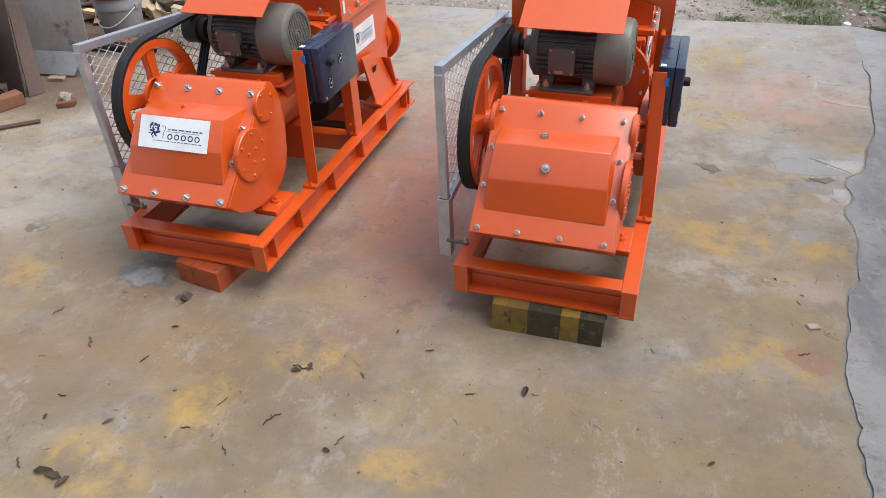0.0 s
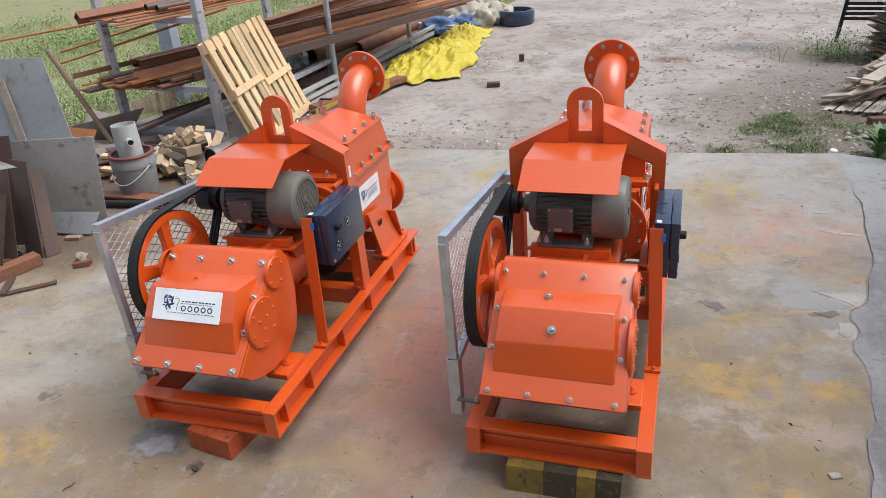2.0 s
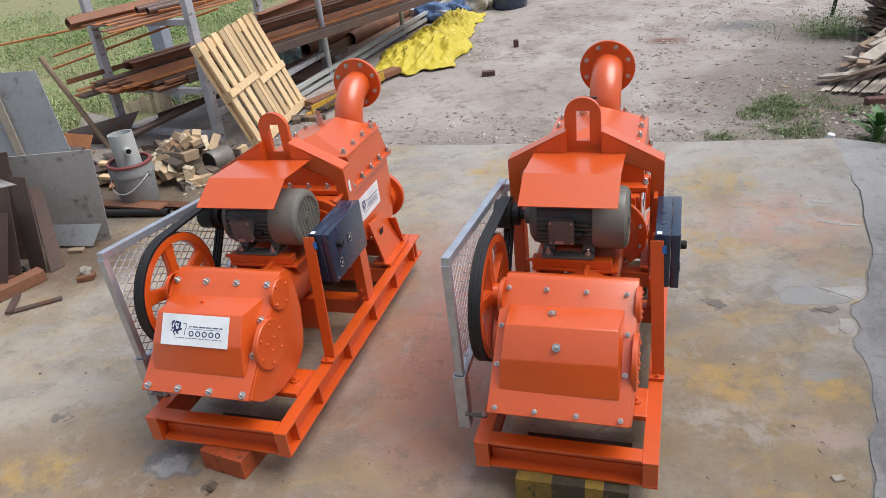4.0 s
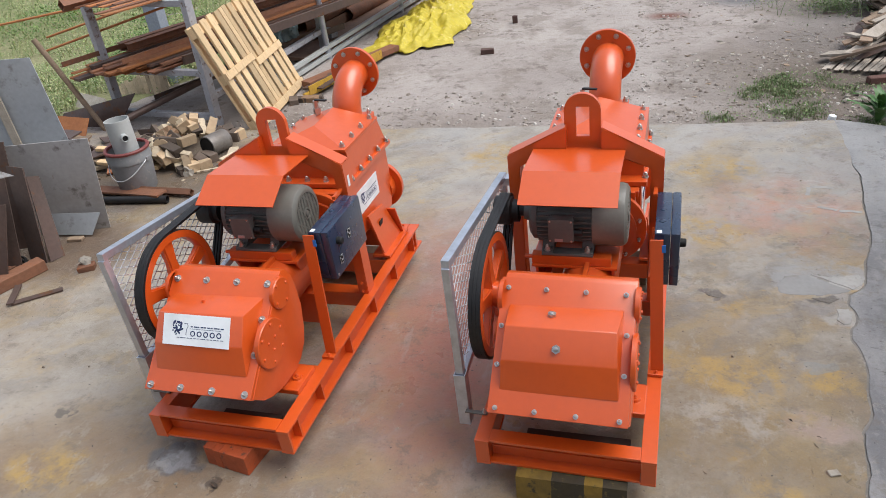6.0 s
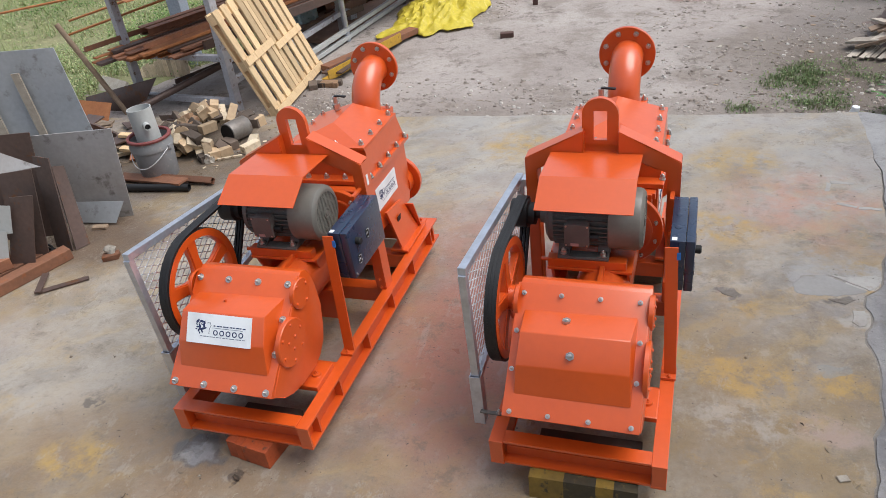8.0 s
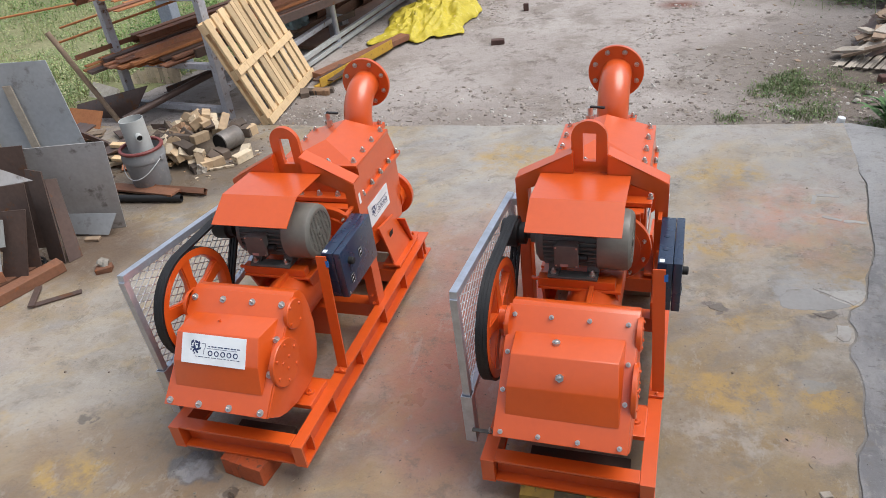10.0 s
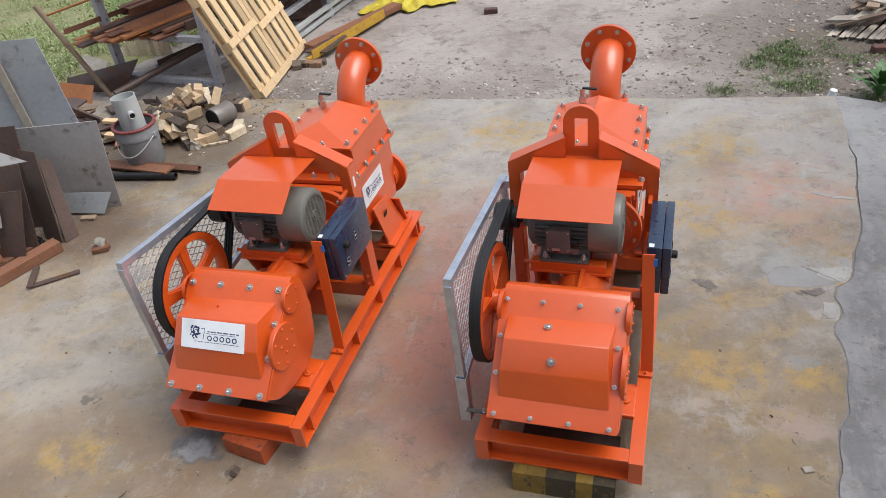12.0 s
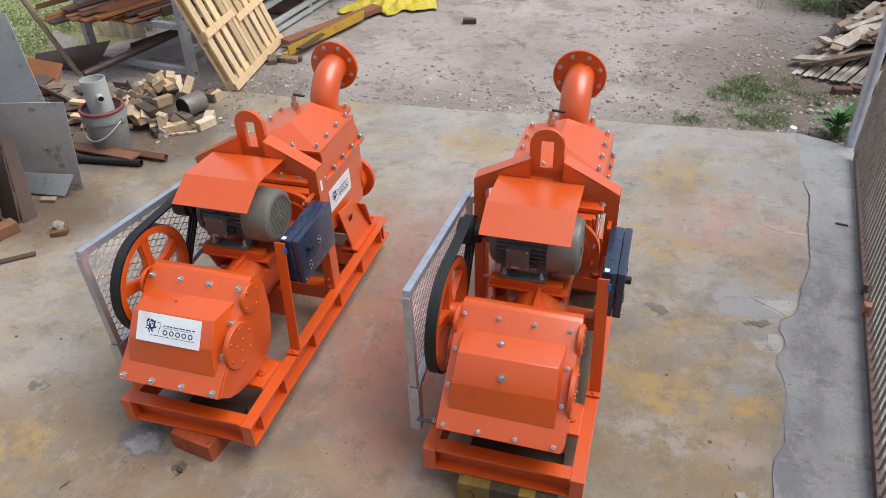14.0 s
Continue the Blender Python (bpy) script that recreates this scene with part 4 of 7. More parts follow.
def motor(unit):
    y, z = 0.662, 0.556
    m = along((0, y, z), (1, 0, 0))
    body = part("motor", turned([(0.0, -0.176), (0.06, -0.176), (0.084, -0.168), (0.090, -0.150), (0.090, 0.05), (0, 0.05)], m, 48), MOTORDARK, unit, "grey finned electric motor", smooth=35)
    for k in range(36):
        a = 2 * math.pi * k / 36
        d = Vector((0, math.cos(a), math.sin(a)))
        if d.z < -0.75:
            continue
        s = Vector((0, -d.z, d.y))
        bm = bmesh.new()
        vs = []
        for x in (-0.148, 0.045):
            for rr, w in ((0.088, 0.0025), (0.104, 0.0017)):
                vs += [bm.verts.new(Vector((x, y, z)) + d * rr + s * w), bm.verts.new(Vector((x, y, z)) + d * rr - s * w)]
        for q in ((0, 1, 3, 2), (4, 6, 7, 5), (0, 4, 5, 1), (2, 3, 7, 6), (0, 2, 6, 4), (1, 5, 7, 3)):
            bm.faces.new([vs[i] for i in q])
        part("fin", bm, MOTORDARK, body)
    part("end_bell", turned([(0.0, -0.205), (0.03, -0.205), (0.034, -0.185), (0.078, -0.178), (0.094, -0.166), (0.096, -0.149), (0.0, -0.149)], m, 40), MOTORDARK, body, smooth=35)
    cowl = part("fan_cowl", turned([(0.104, 0.035), (0.108, 0.037), (0.108, 0.125), (0.104, 0.139), (0.094, 0.147), (0.088, 0.148), (0.088, 0.138), (0.0, 0.138)], m, 56), MOTORGREY, body, "grey sheet-metal fan cover with slotted grille", smooth=30)
    # black disc paints the shade behind the grille slats
    part("fan_dark", turned([(0, 0.1395), (0.083, 0.1395), (0.083, 0.1388)], m, 40), BLACK, cowl)
    part("grille_ring", turned([(0.080, 0.1425), (0.089, 0.1425), (0.089, 0.1485), (0.080, 0.1485), (0.080, 0.1425)], m, 48), MOTORGREY, cowl, smooth=30)
    d, s = Vector((0, 0.66, 0.75)), Vector((0, -0.75, 0.66))
    for k in range(-7, 8):
        half = math.sqrt(max(0.0, 0.083 ** 2 - (0.011 * k) ** 2))
        c = Vector((0.1455, y, z)) + s * 0.011 * k
        part("grille_slat", bar(c - d * half, c + d * half, 0.0042, 0.0024, up=(1, 0, 0)), MOTORGREY, cowl)
    for k in (-2, 0, 2):
        c = Vector((0.1425, y, z)) + d * 0.026 * k
        part("grille_tie", bar(c - s * 0.06, c + s * 0.06, 0.004, 0.003, up=(1, 0, 0)), MOTORGREY, cowl)
    part("grille_hub", turned([(0, 0.150), (0.010, 0.150), (0.012, 0.140)], m, 20), MOTORGREY, cowl, smooth=30)
    part("hub_ring", turned([(0.017, 0.1445), (0.022, 0.1445), (0.022, 0.1492), (0.017, 0.1492), (0.017, 0.1445)], m, 24), MOTORGREY, cowl, smooth=30)
    tb = part("terminal_box", box(-0.100, -0.024, 0.537, 0.58, 0.518, 0.597, 0.013), MOTORDARK, body, smooth=40)
    part("terminal_lid", box(-0.104, -0.020, 0.5265, 0.5385, 0.514, 0.601, 0.0055), MOTORDARK, tb, smooth=40)
    for sx in (-0.097, -0.027):
        for sz in (0.521, 0.594):
            part("lid_screw", rod((sx, 0.5268, sz), (sx, 0.5245, sz), 0.0035, 0.0035, 8), STEEL, tb)
    part("cable_gland", rod((-0.022, 0.553, 0.54), (0.006, 0.553, 0.54), 0.013, 0.011, 16), RUBBER, tb, smooth=40)
    part("warning_sticker", box(-0.082, -0.055, 0.5235, 0.5248, 0.519, 0.530), PINKTAG, tb, "small faded warning sticker")
    for x in (-0.115, 0.02):
        part("motor_foot", prism([(0.56, 0.442), (0.764, 0.442), (0.764, 0.456), (0.735, 0.46), (0.72, 0.49), (0.605, 0.49), (0.59, 0.46), (0.56, 0.456)], x - 0.02, x + 0.02, bevel=0.003), MOTORDARK, body)
        bolts(body, [(x, 0.573, 0.456)], (0, 0, 1), STUD)
    part("foot_bar", box(-0.135, 0.04, 0.556, 0.60, 0.4425, 0.452, 0.003), MOTORDARK, body)
    part("motor_pulley", turned([(0, -0.311), (0.05, -0.311), (0.051, -0.307), (0.051, -0.252), (0.04, -0.246), (0.04, -0.225), (0.018, -0.224), (0.018, -0.2)], m, 32), RUBBER, body, "dark grooved motor pulley", smooth=35)
    # stand under the motor
    stand = part("motor_stand", box(-0.17, 0.12, 0.55, 0.80, 0.398, 0.408, 0.002), ORANGE, unit, "orange motor slide base")
    for yy in (0.575, 0.745):
        part("slide_rail", box(-0.17, 0.10, yy - 0.02, yy + 0.02, 0.4085, 0.4415, 0.004), ORANGE, stand)
        part("jack_screw", rod((-0.17, yy, 0.425), (-0.195, yy, 0.425), 0.007, 0.007, 12), ORANGE, stand)
    for x in (-0.155, 0.105):
        part("stand_plate", prism([(0.56, 0.398), (0.79, 0.398), (0.77, 0.30), (0.60, 0.30)], x - 0.005, x + 0.005), ORANGE, stand)
    part("stand_leg", box(-0.165, -0.125, 0.62, 0.70, 0.088, 0.30, 0.003), ORANGE, stand)
    # crosshead tunnel between crankcase and fluid end
    tunnel = part("crosshead_tunnel", turned([(0.0, 0.375), (0.098, 0.375), (0.098, 0.93), (0, 0.93)], along((0.02, 0, 0.31), (0, 1, 0)), 40), ORANGE, unit, smooth=35)
    part("tunnel_rib", box(0.012, 0.028, 0.38, 0.90, 0.395, 0.425, 0.003), ORANGE, tunnel)
    part("tunnel_foot", box(-0.09, 0.13, 0.60, 0.66, 0.088, 0.23, 0.003), ORANGE, tunnel)
    # hood
    t = 0.003
    hood = part("motor_hood", prism([(0.80, 0.730), (0.60, 0.741), (0.484, 0.676), (0.484 + t * 0.6, 0.676 - t), (0.60 + t * 0.3, 0.741 - t * 1.2), (0.80, 0.730 - t)], -0.192, 0.125), ORANGE, unit, "bent orange sheet hood over the motor")
    for x in (-0.17, 0.10):
        part("hood_bracket", box(x - 0.012, x + 0.012, 0.79, 0.845, 0.715, 0.7265, 0.001), ORANGE, hood)


def yoke(unit):
    y0, y1, cx = 0.803, 0.872, -0.018
    ob = part("lifting_yoke", lug_plate(cx - 0.006, y0 + 0.033, y0 + 0.051, 0.125, 0.722, 0.92, cx - 0.028, cx + 0.018, 0.765, 0.873), ORANGE, unit, "orange lifting yoke with slotted eye", smooth=30)
    part("eye_foot", box(cx - 0.075, cx + 0.063, y0 + 0.015, y0 + 0.075, 0.712, 0.7225, 0.003), ORANGE, ob)
    for s in (-1, 1):
        xo, xi = cx + s * 0.272, cx + s * 0.228
        bm = bmesh.new()
        prof = [(xo, 0.102), (xo, 0.703), (cx + s * 0.060, 0.812), (cx + s * 0.060, 0.726), (xi, 0.660), (xi, 0.102)]
        a = [bm.verts.new((x, y0, z)) for x, z in prof]
        c = [bm.verts.new((x, y1, z)) for x, z in prof]
        for i in range(6):
            bm.faces.new((a[i], a[(i + 1) % 6], c[(i + 1) % 6], c[i]))
        bm.faces.new((a[0], a[1], a[4], a[5])), bm.faces.new((a[1], a[2], a[3], a[4]))
        bm.faces.new((c[0], c[1], c[4], c[5])), bm.faces.new((c[1], c[2], c[3], c[4]))
        bmesh.ops.bevel(bm, geom=bm.edges[:], offset=0.003, segments=2, affect="EDGES")
        leg = part("yoke_leg", bm, ORANGE, ob)
        bolts(leg, [(cx + s * 0.25, y0, z) for z in (0.125, 0.165)], (0, -1, 0), PAINTBOLT)
        if s > 0:
            for z in (0.60, 0.40):
                part("sticker", box(xo + 0.0003, xo + 0.0013, 0.825, 0.841, z, z + 0.045), WHITE, leg, "small white sticker")


def fluid_end(unit):
    cx = 0.014
    body = part("fluid_end", prism([(0.985, 0.25), (1.37, 0.21), (1.41, 0.30), (1.41, 0.504), (0.985, 0.504)], -0.165, 0.196, bevel=0.004), ORANGE, unit, "orange pump body with bolted bonnet")
    part("body_flange", box(-0.187, 0.216, 0.96, 1.43, 0.505, 0.525, 0.003), ORANGE, body)
    upper = bmesh.new()
    a = [upper.verts.new(v) for v in ((-0.172, 1.012, 0.525), (0.202, 1.012, 0.525), (0.202, 1.415, 0.525), (-0.172, 1.415, 0.525))]
    c = [upper.verts.new(v) for v in ((-0.170, 1.012, 0.645), (0.200, 1.012, 0.645), (0.200, 1.362, 0.645), (-0.170, 1.362, 0.645))]
    for i in range(4):
        upper.faces.new((a[i], a[(i + 1) % 4], c[(i + 1) % 4], c[i]))
    upper.faces.new(c)
    part("upper_chamber", upper, ORANGE, body)
    lid = bmesh.new()
    box(-0.170, 0.202, 1.000, 1.366, 0.646, 0.660, 0.003, lid)
    base = [lid.verts.new(v) for v in ((-0.158, 1.010, 0.660), (0.188, 1.010, 0.660), (0.188, 1.358, 0.660), (-0.158, 1.358, 0.660))]
    apex, rear = lid.verts.new((0.0, 1.155, 0.704)), lid.verts.new((0.004, 1.358, 0.708))
    for f in ((base[0], base[1], apex), (base[1], base[2], rear, apex), (base[2], base[3], rear), (base[3], base[0], apex, rear)):
        lid.faces.new(f)
    lid_ob = part("bonnet", lid, ORANGE, body, smooth=20)
    nuts = [(0.178, y, 0.661) for y in np.linspace(1.03, 1.335, 4)] + [(-0.145, y, 0.661) for y in np.linspace(1.03, 1.335, 4)] + [(-0.04, 1.016, 0.661), (0.07, 1.016, 0.661)]
    bolts(lid_ob, nuts, (0, 0, 1), STUD)
    bolts(body, [(0.2085, y, 0.525) for y in np.linspace(1.0, 1.40, 5)], (0, 0, 1), STUD)
    # front bonnet behind the motor
    front = part("valve_chest", box(-0.15, 0.178, 0.915, 0.958, 0.24, 0.503, 0.004), ORANGE, body)
    part("chest_flange", box(-0.16, 0.19, 0.925, 0.9585, 0.478, 0.5035, 0.003), ORANGE, front)
    part("chest_rib", box(-0.155, 0.185, 0.905, 0.914, 0.430, 0.455, 0.003), ORANGE, front)
    bolts(body, [(x, 0.986, 0.525) for x in (-0.165, -0.078, 0.009, 0.096)], (0, 0, 1), STUD)
    disc = part("cylinder_flange", turned([(0.152, 0.0), (0.152, 0.02), (0.149, 0.022), (0.0, 0.022)], along((0.072, 0.912, 0.362), (0, -1, 0)), 48), ORANGE, body, smooth=35)
    for k in range(10):
        an = 2 * math.pi * k / 10 + 0.3
        bolts(disc, [(0.072 + 0.132 * math.cos(an), 0.89, 0.362 + 0.132 * math.sin(an))], (0, -1, 0), BOLT)
    part("inner_flange", turned([(0.115, 0.0), (0.115, 0.012), (0.105, 0.016), (0, 0.016)], along((0.072, 0.89, 0.362), (0, -1, 0)), 40), ORANGE, disc, smooth=35)
    # side label
    lm = Matrix(((0, 0, 1, 0.1967), (1, 0, 0, 1.145), (0, 1, 0, 0.392), (0, 0, 0, 1)))
    name_plate(body, lm, 0.225, 0.105)
    # suction stub at the back
    part("suction_stub", turned([(0.0, 0), (0.085, 0), (0.085, 0.05), (0.115, 0.05), (0.118, 0.053), (0.118, 0.072), (0.114, 0.075), (0.075, 0.075), (0.075, 0.03), (0, 0.03)], along((0.118, 1.385, 0.285), (0, 1, 0)), 44), ORANGE, body, smooth=35)
    # feet of the pump body
    for s, x in ((1, 0.21), (-1, -0.18)):
        bm = prism([(1.06, 0.32), (1.22, 0.30), (1.30, 0.105), (1.09, 0.105)], min(x, x + s * 0.01), max(x, x + s * 0.01))
        for v in bm.verts:
            v.co.x += s * 0.03 * (0.31 - v.co.z) / 0.2
        foot = part("pump_foot", bm, ORANGE, body)
        part("foot_plate", box(min(x - s * 0.02, x + s * 0.065), max(x - s * 0.02, x + s * 0.065), 1.08, 1.33, 0.101, 0.113, 0.002), ORANGE, foot)
        part("rib", prism([(1.30, 0.113), (1.308, 0.113), (1.255, 0.26), (1.247, 0.26)], min(x + s * 0.005, x + s * 0.052), max(x + s * 0.005, x + s * 0.052)), ORANGE, foot)
        bolts(foot, [(x + s * 0.035, y, 0.113) for y in (1.085, 1.35)], (0, 0, 1), PAINTBOLT)
    part("rating_plate", box(-0.0012, 0.0012, 1.125, 1.16, -0.016, 0.016, m=Matrix.Translation((0.2320, 0, 0.245)) @ Matrix.Rotation(radians(8.5), 4, "Y")), BLACK, body, "small black rating plate")
    part("drain_drum", turned([(0, 0), (0.085, 0), (0.09, 0.01), (0.09, 0.15), (0.085, 0.16), (0, 0.16)], along((0.02, 0.93, 0.165), (0, 1, 0)), 36), RUBBER, body, "black drain housing", smooth=35)
    # outlet elbow
    R, by, bz, ex = 0.150, 1.452, 0.655, 0.024
    arc = [(ex, by, bz - 0.04), (ex, by, bz - 0.01)] + [(ex, by + R - R * math.cos(a), bz + R * math.sin(a)) for a in np.linspace(0.05, math.pi / 2, 16)] + [(ex, by + R + 0.012, bz + R)]
    elbow = part("outlet_elbow", tube(arc, 0.066, 36), ORANGE, unit, "orange outlet elbow with round bolted flange", smooth=50)
    part("elbow_base", box(ex - 0.095, ex + 0.095, 1.385, 1.535, 0.618, 0.6455, 0.003), ORANGE, elbow)
    part("elbow_support", box(ex - 0.07, ex + 0.07, 1.40, 1.49, 0.25, 0.6175, 0.003), ORANGE, elbow)
    fl = along((ex - 0.004, by + R + 0.008, bz + R + 0.004), (0, 1, 0))
    flange = part("outlet_flange", turned([(0.06, 0), (0.116, 0), (0.118, 0.002), (0.118, 0.016), (0.116, 0.018), (0.06, 0.018), (0.06, 0)], fl, 64), ORANGE, elbow, smooth=35)
    for k in range(8):
        an = 2 * math.pi * (k + 0.5) / 8
        bolts(flange, [fl @ Vector((0.095 * math.cos(an), 0.095 * math.sin(an), -0.001))], (0, -1, 0), FLANGEBOLT)
    cock = part("air_cock", rod((-0.06, 1.32, 0.685), (-0.06, 1.32, 0.755), 0.011, 0.011, 16), STEEL, body, "small steel air cock with black lever")
    part("cock_nut", rod((-0.06, 1.32, 0.695), (-0.06, 1.32, 0.722), 0.017, 0.017, 6), STEEL, cock)
    part("cock_lever", bar((-0.06, 1.32, 0.758), (0.0, 1.31, 0.758), 0.014, 0.007, bevel=0.002), RUBBER, cock)
    bolts(elbow, [(ex + 0.08, 1.41, 0.646), (ex + 0.08, 1.51, 0.646), (ex - 0.08, 1.41, 0.646)], (0, 0, 1), STUD)


def control_box(unit, turn):
    leg = part("box_post", bar((0.264, 0.400, 0.112), (0.245, 0.470, 0.575), 0.04, 0.007, up=(0, -1, 0.3)), ORANGE, unit, "orange flat steel post")
    part("post_foot", box(0.235, 0.285, 0.375, 0.435, 0.101, 0.112, 0.002), ORANGE, leg)
    bolts(leg, [(0.262, 0.385, 0.112)], (0, 0, 1), PAINTBOLT)
    part("blue_tape", bar((0.2685, 0.462, 0.535), (0.2672, 0.465, 0.560), 0.012, 0.003, up=(0, -1, 0.3)), BLUETAPE, leg, "scrap of blue tape")
    b = part("control_box", box(0.240, 0.2885, 0.517, 0.803, 0.399, 0.591, 0.004), NAVY, unit, "dark navy electrical control box", smooth=40,
             m=pose(0, turn, -0.012))
    part("box_lid", box(0.2893, 0.318, 0.516, 0.804, 0.398, 0.592, 0.005), NAVY, b, smooth=40)
    part("mounting_strap", box(0.225, 0.2395, 0.765, 0.845, 0.590, 0.602, 0.002), ORANGE, b)
    part("mounting_strap", box(0.225, 0.2395, 0.50, 0.845, 0.42, 0.44, 0.002), ORANGE, b)
    for y, z, w in ((0.665, 0.507, 0.8), (0.572, 0.452, 0.8)):
        sw = part("switch_plate", box(0.3182, 0.3205, y - 0.012, y + 0.012, z - 0.018, z + 0.018, 0.001), BLACK, b)
        bm = bmesh.new()
        for dy in (-0.0115, 0.0105):
            box(0.3205, 0.3212, y + dy, y + dy + 0.0007, z - 0.016, z + 0.016, 0, bm)
        for dz in (-0.0165, 0.0155):
            box(0.3205, 0.3212, y - 0.006, y + 0.006, z + dz, z + dz + 0.0008, 0, bm)
        box(0.3205, 0.3212, y - 0.002, y + 0.002, z - 0.004, z + 0.004, 0, bm)
        part("switch_marks", bm, WHITE, sw)
    part("knob", turned([(0.014, 0), (0.014, 0.016), (0.011, 0.02), (0, 0.02)], along((0.318, 0.575, 0.528), (1, 0, 0)), 20), BLACK, b, smooth=35)
    for y in (0.60, 0.68):
        part("knockout", turned([(0.011, 0), (0.010, 0.002), (0.006, 0.003), (0, 0.003)], Matrix.Translation((0.262, y, 0.591)), 16), NAVY, b, smooth=40)
    part("corner_sticker", box(0.246, 0.262, 0.522, 0.540, 0.5913, 0.5920), WHITE, b, "small white sticker")
    part("corner_screw", rod((0.318, 0.53, 0.412), (0.3205, 0.53, 0.412), 0.005, 0.005, 12), STEEL, b)


def belt_guard(unit):
    x = -0.342
    near, far = (0.132, 0.662), (0.905, 0.572)
    sock_z, low_far = 0.225, 0.28
    guard = part("belt_guard", bar((x, near[0], near[1]), (x, far[0], far[1]), 0.026, 0.026, bevel=0.002), GALV, unit, "galvanised belt guard of tube and diamond mesh")
    part("near_upright", bar((x, near[0] + 0.006, near[1] - 0.012), (x, 0.146, sock_z - 0.08), 0.025, 0.025, bevel=0.002, up=(0, 1, 0)), GALV, guard)
    part("far_upright", bar((x, far[0], far[1] - 0.012), (x, 0.905, low_far), 0.025, 0.025, bevel=0.002, up=(0, 1, 0)), GALV, guard)
    part("low_rail", bar((x + 0.002, 0.16, sock_z - 0.0), (x + 0.002, 0.905, low_far), 0.025, 0.025, bevel=0.002), GALV, guard)
    # square socket with an open top
    bm = bmesh.new()
    for a, c in ((-0.019, -0.016), (0.016, 0.019)):
        box(x + a, x + c, 0.125, 0.163, 0.035, 0.245, 0, bm)
        box(x - 0.016, x + 0.016, 0.144 + a, 0.144 + c, 0.035, 0.245, 0, bm)
    sock = part("socket_tube", bm, GALV, guard)
    part("socket_bracket", box(x + 0.010, -0.258, 0.110, 0.1245, 0.1005, 0.1065, 0.002), MOTORDARK, guard)
    bolts(guard, [(-0.268, 0.117, 0.1065)], (0, 0, 1), BOLT)
    for z in (0.545, 0.40):
        part("far_bracket", box(x + 0.013, -0.286, 0.87, 0.915, z, z + 0.03, 0.002), GALV, guard)
    # diamond mesh
    bm = bmesh.new()
    y0, y1 = near[0] + 0.012, far[0] - 0.01

    def hi(y):
        return near[1] + (far[1] - near[1]) * (y - near[0]) / (far[0] - near[0]) - 0.01

    def lo(y):
        return sock_z + (low_far - sock_z) * (y - 0.16) / (0.905 - 0.16) + 0.01

    step, slope = 0.031, 0.55
    for sgn in (1, -1):
        c = -1.2
        while c < 1.8:
            inside = []
            for t in np.linspace(y0, y1, 160):
                z = c + sgn * slope * t
                if lo(t) <= z <= hi(t):
                    inside.append((t, z))
            if len(inside) > 2:
                a, e = inside[0], inside[-1]
                bar((x + 0.0012 * sgn, a[0], a[1]), (x + 0.0012 * sgn, e[0], e[1]), 0.0022, 0.0032, bm)
            c += step
    part("diamond_mesh", bm, WIRE, guard, "expanded metal mesh")


def pump_unit(m, labelled, turn, label, fit):
    unit = thing("pump_unit", label, "pump", m, "pump units on the slab")
    base_frame(unit)
    crank_end(unit, labelled)
    drive(unit)
    motor(unit)
    yoke(unit)
    fluid_end(unit)
    control_box(unit, turn)
    belt_guard(unit)
    # everything aft of the gearcase sits a little off the skid's middle line
    aside = {"fluid_end": (-0.030, 0.004), "motor": (-0.006, 0), "motor_stand": (-0.006, 0), "crosshead_tunnel": (-0.006, 0), "motor_hood": (-0.006, 0),
             "control_box": (-0.009, 0), "box_post": (-0.006, 0), **fit}
    for ob in unit.children:
        dx, dz = aside.get(ob.name.split(".")[0], (0, 0))
        ob.matrix_basis = Matrix.Translation((dx, 0, dz)) @ ob.matrix_basis
    return unit


pump_unit(pose(0.379, 2.038, 0.099, 0, -0.9, -1.5), False, -0.015, "orange plunger pump skid, plain gearcase cover with two steel plugs",
          {"lifting_yoke": (-0.006, -0.002), "outlet_elbow": (-0.038, -0.012)})
pump_unit(pose(-0.783, 1.990, 0.082, -0.4, -1.7, -1.8), True, -0.033, "orange plunger pump skid, white name plate on its gearcase",
          {"lifting_yoke": (-0.006, -0.013), "outlet_elbow": (-0.034, -0.022)})


# ---- yard: helpers ----
rnd = random.Random(7)


def rough_box(w, d, h, jitter=0.04, bevel=0.004, seed=0):
    """A sawn block whose corners are a little out of true."""
    r = random.Random(seed)
    bm = box(-w / 2, w / 2, -d / 2, d / 2, 0, h)
    for v in bm.verts:
        v.co += Vector((r.uniform(-1, 1) * w, r.uniform(-1, 1) * d, r.uniform(-1, 1) * h)) * jitter
    if bevel:
        bmesh.ops.bevel(bm, geom=bm.edges[:], offset=bevel, segments=1, affect="EDGES")
    return bm


def lump(rx, ry, rz, seed, rough=0.25, sub=2):
    bm = bmesh.new()
    bmesh.ops.create_icosphere(bm, subdivisions=sub, radius=1)
    for v in bm.verts:
        k = 1 + rough * noise.noise(v.co * 1.3 + Vector((seed * 7.1, 0, 0))) + rough * 0.5 * noise.noise(v.co * 3.1 + Vector((0, seed * 3.3, 0)))
        v.co = Vector((v.co.x * rx * k, v.co.y * ry * k, max(-0.6, v.co.z) * rz * k))
    return bm


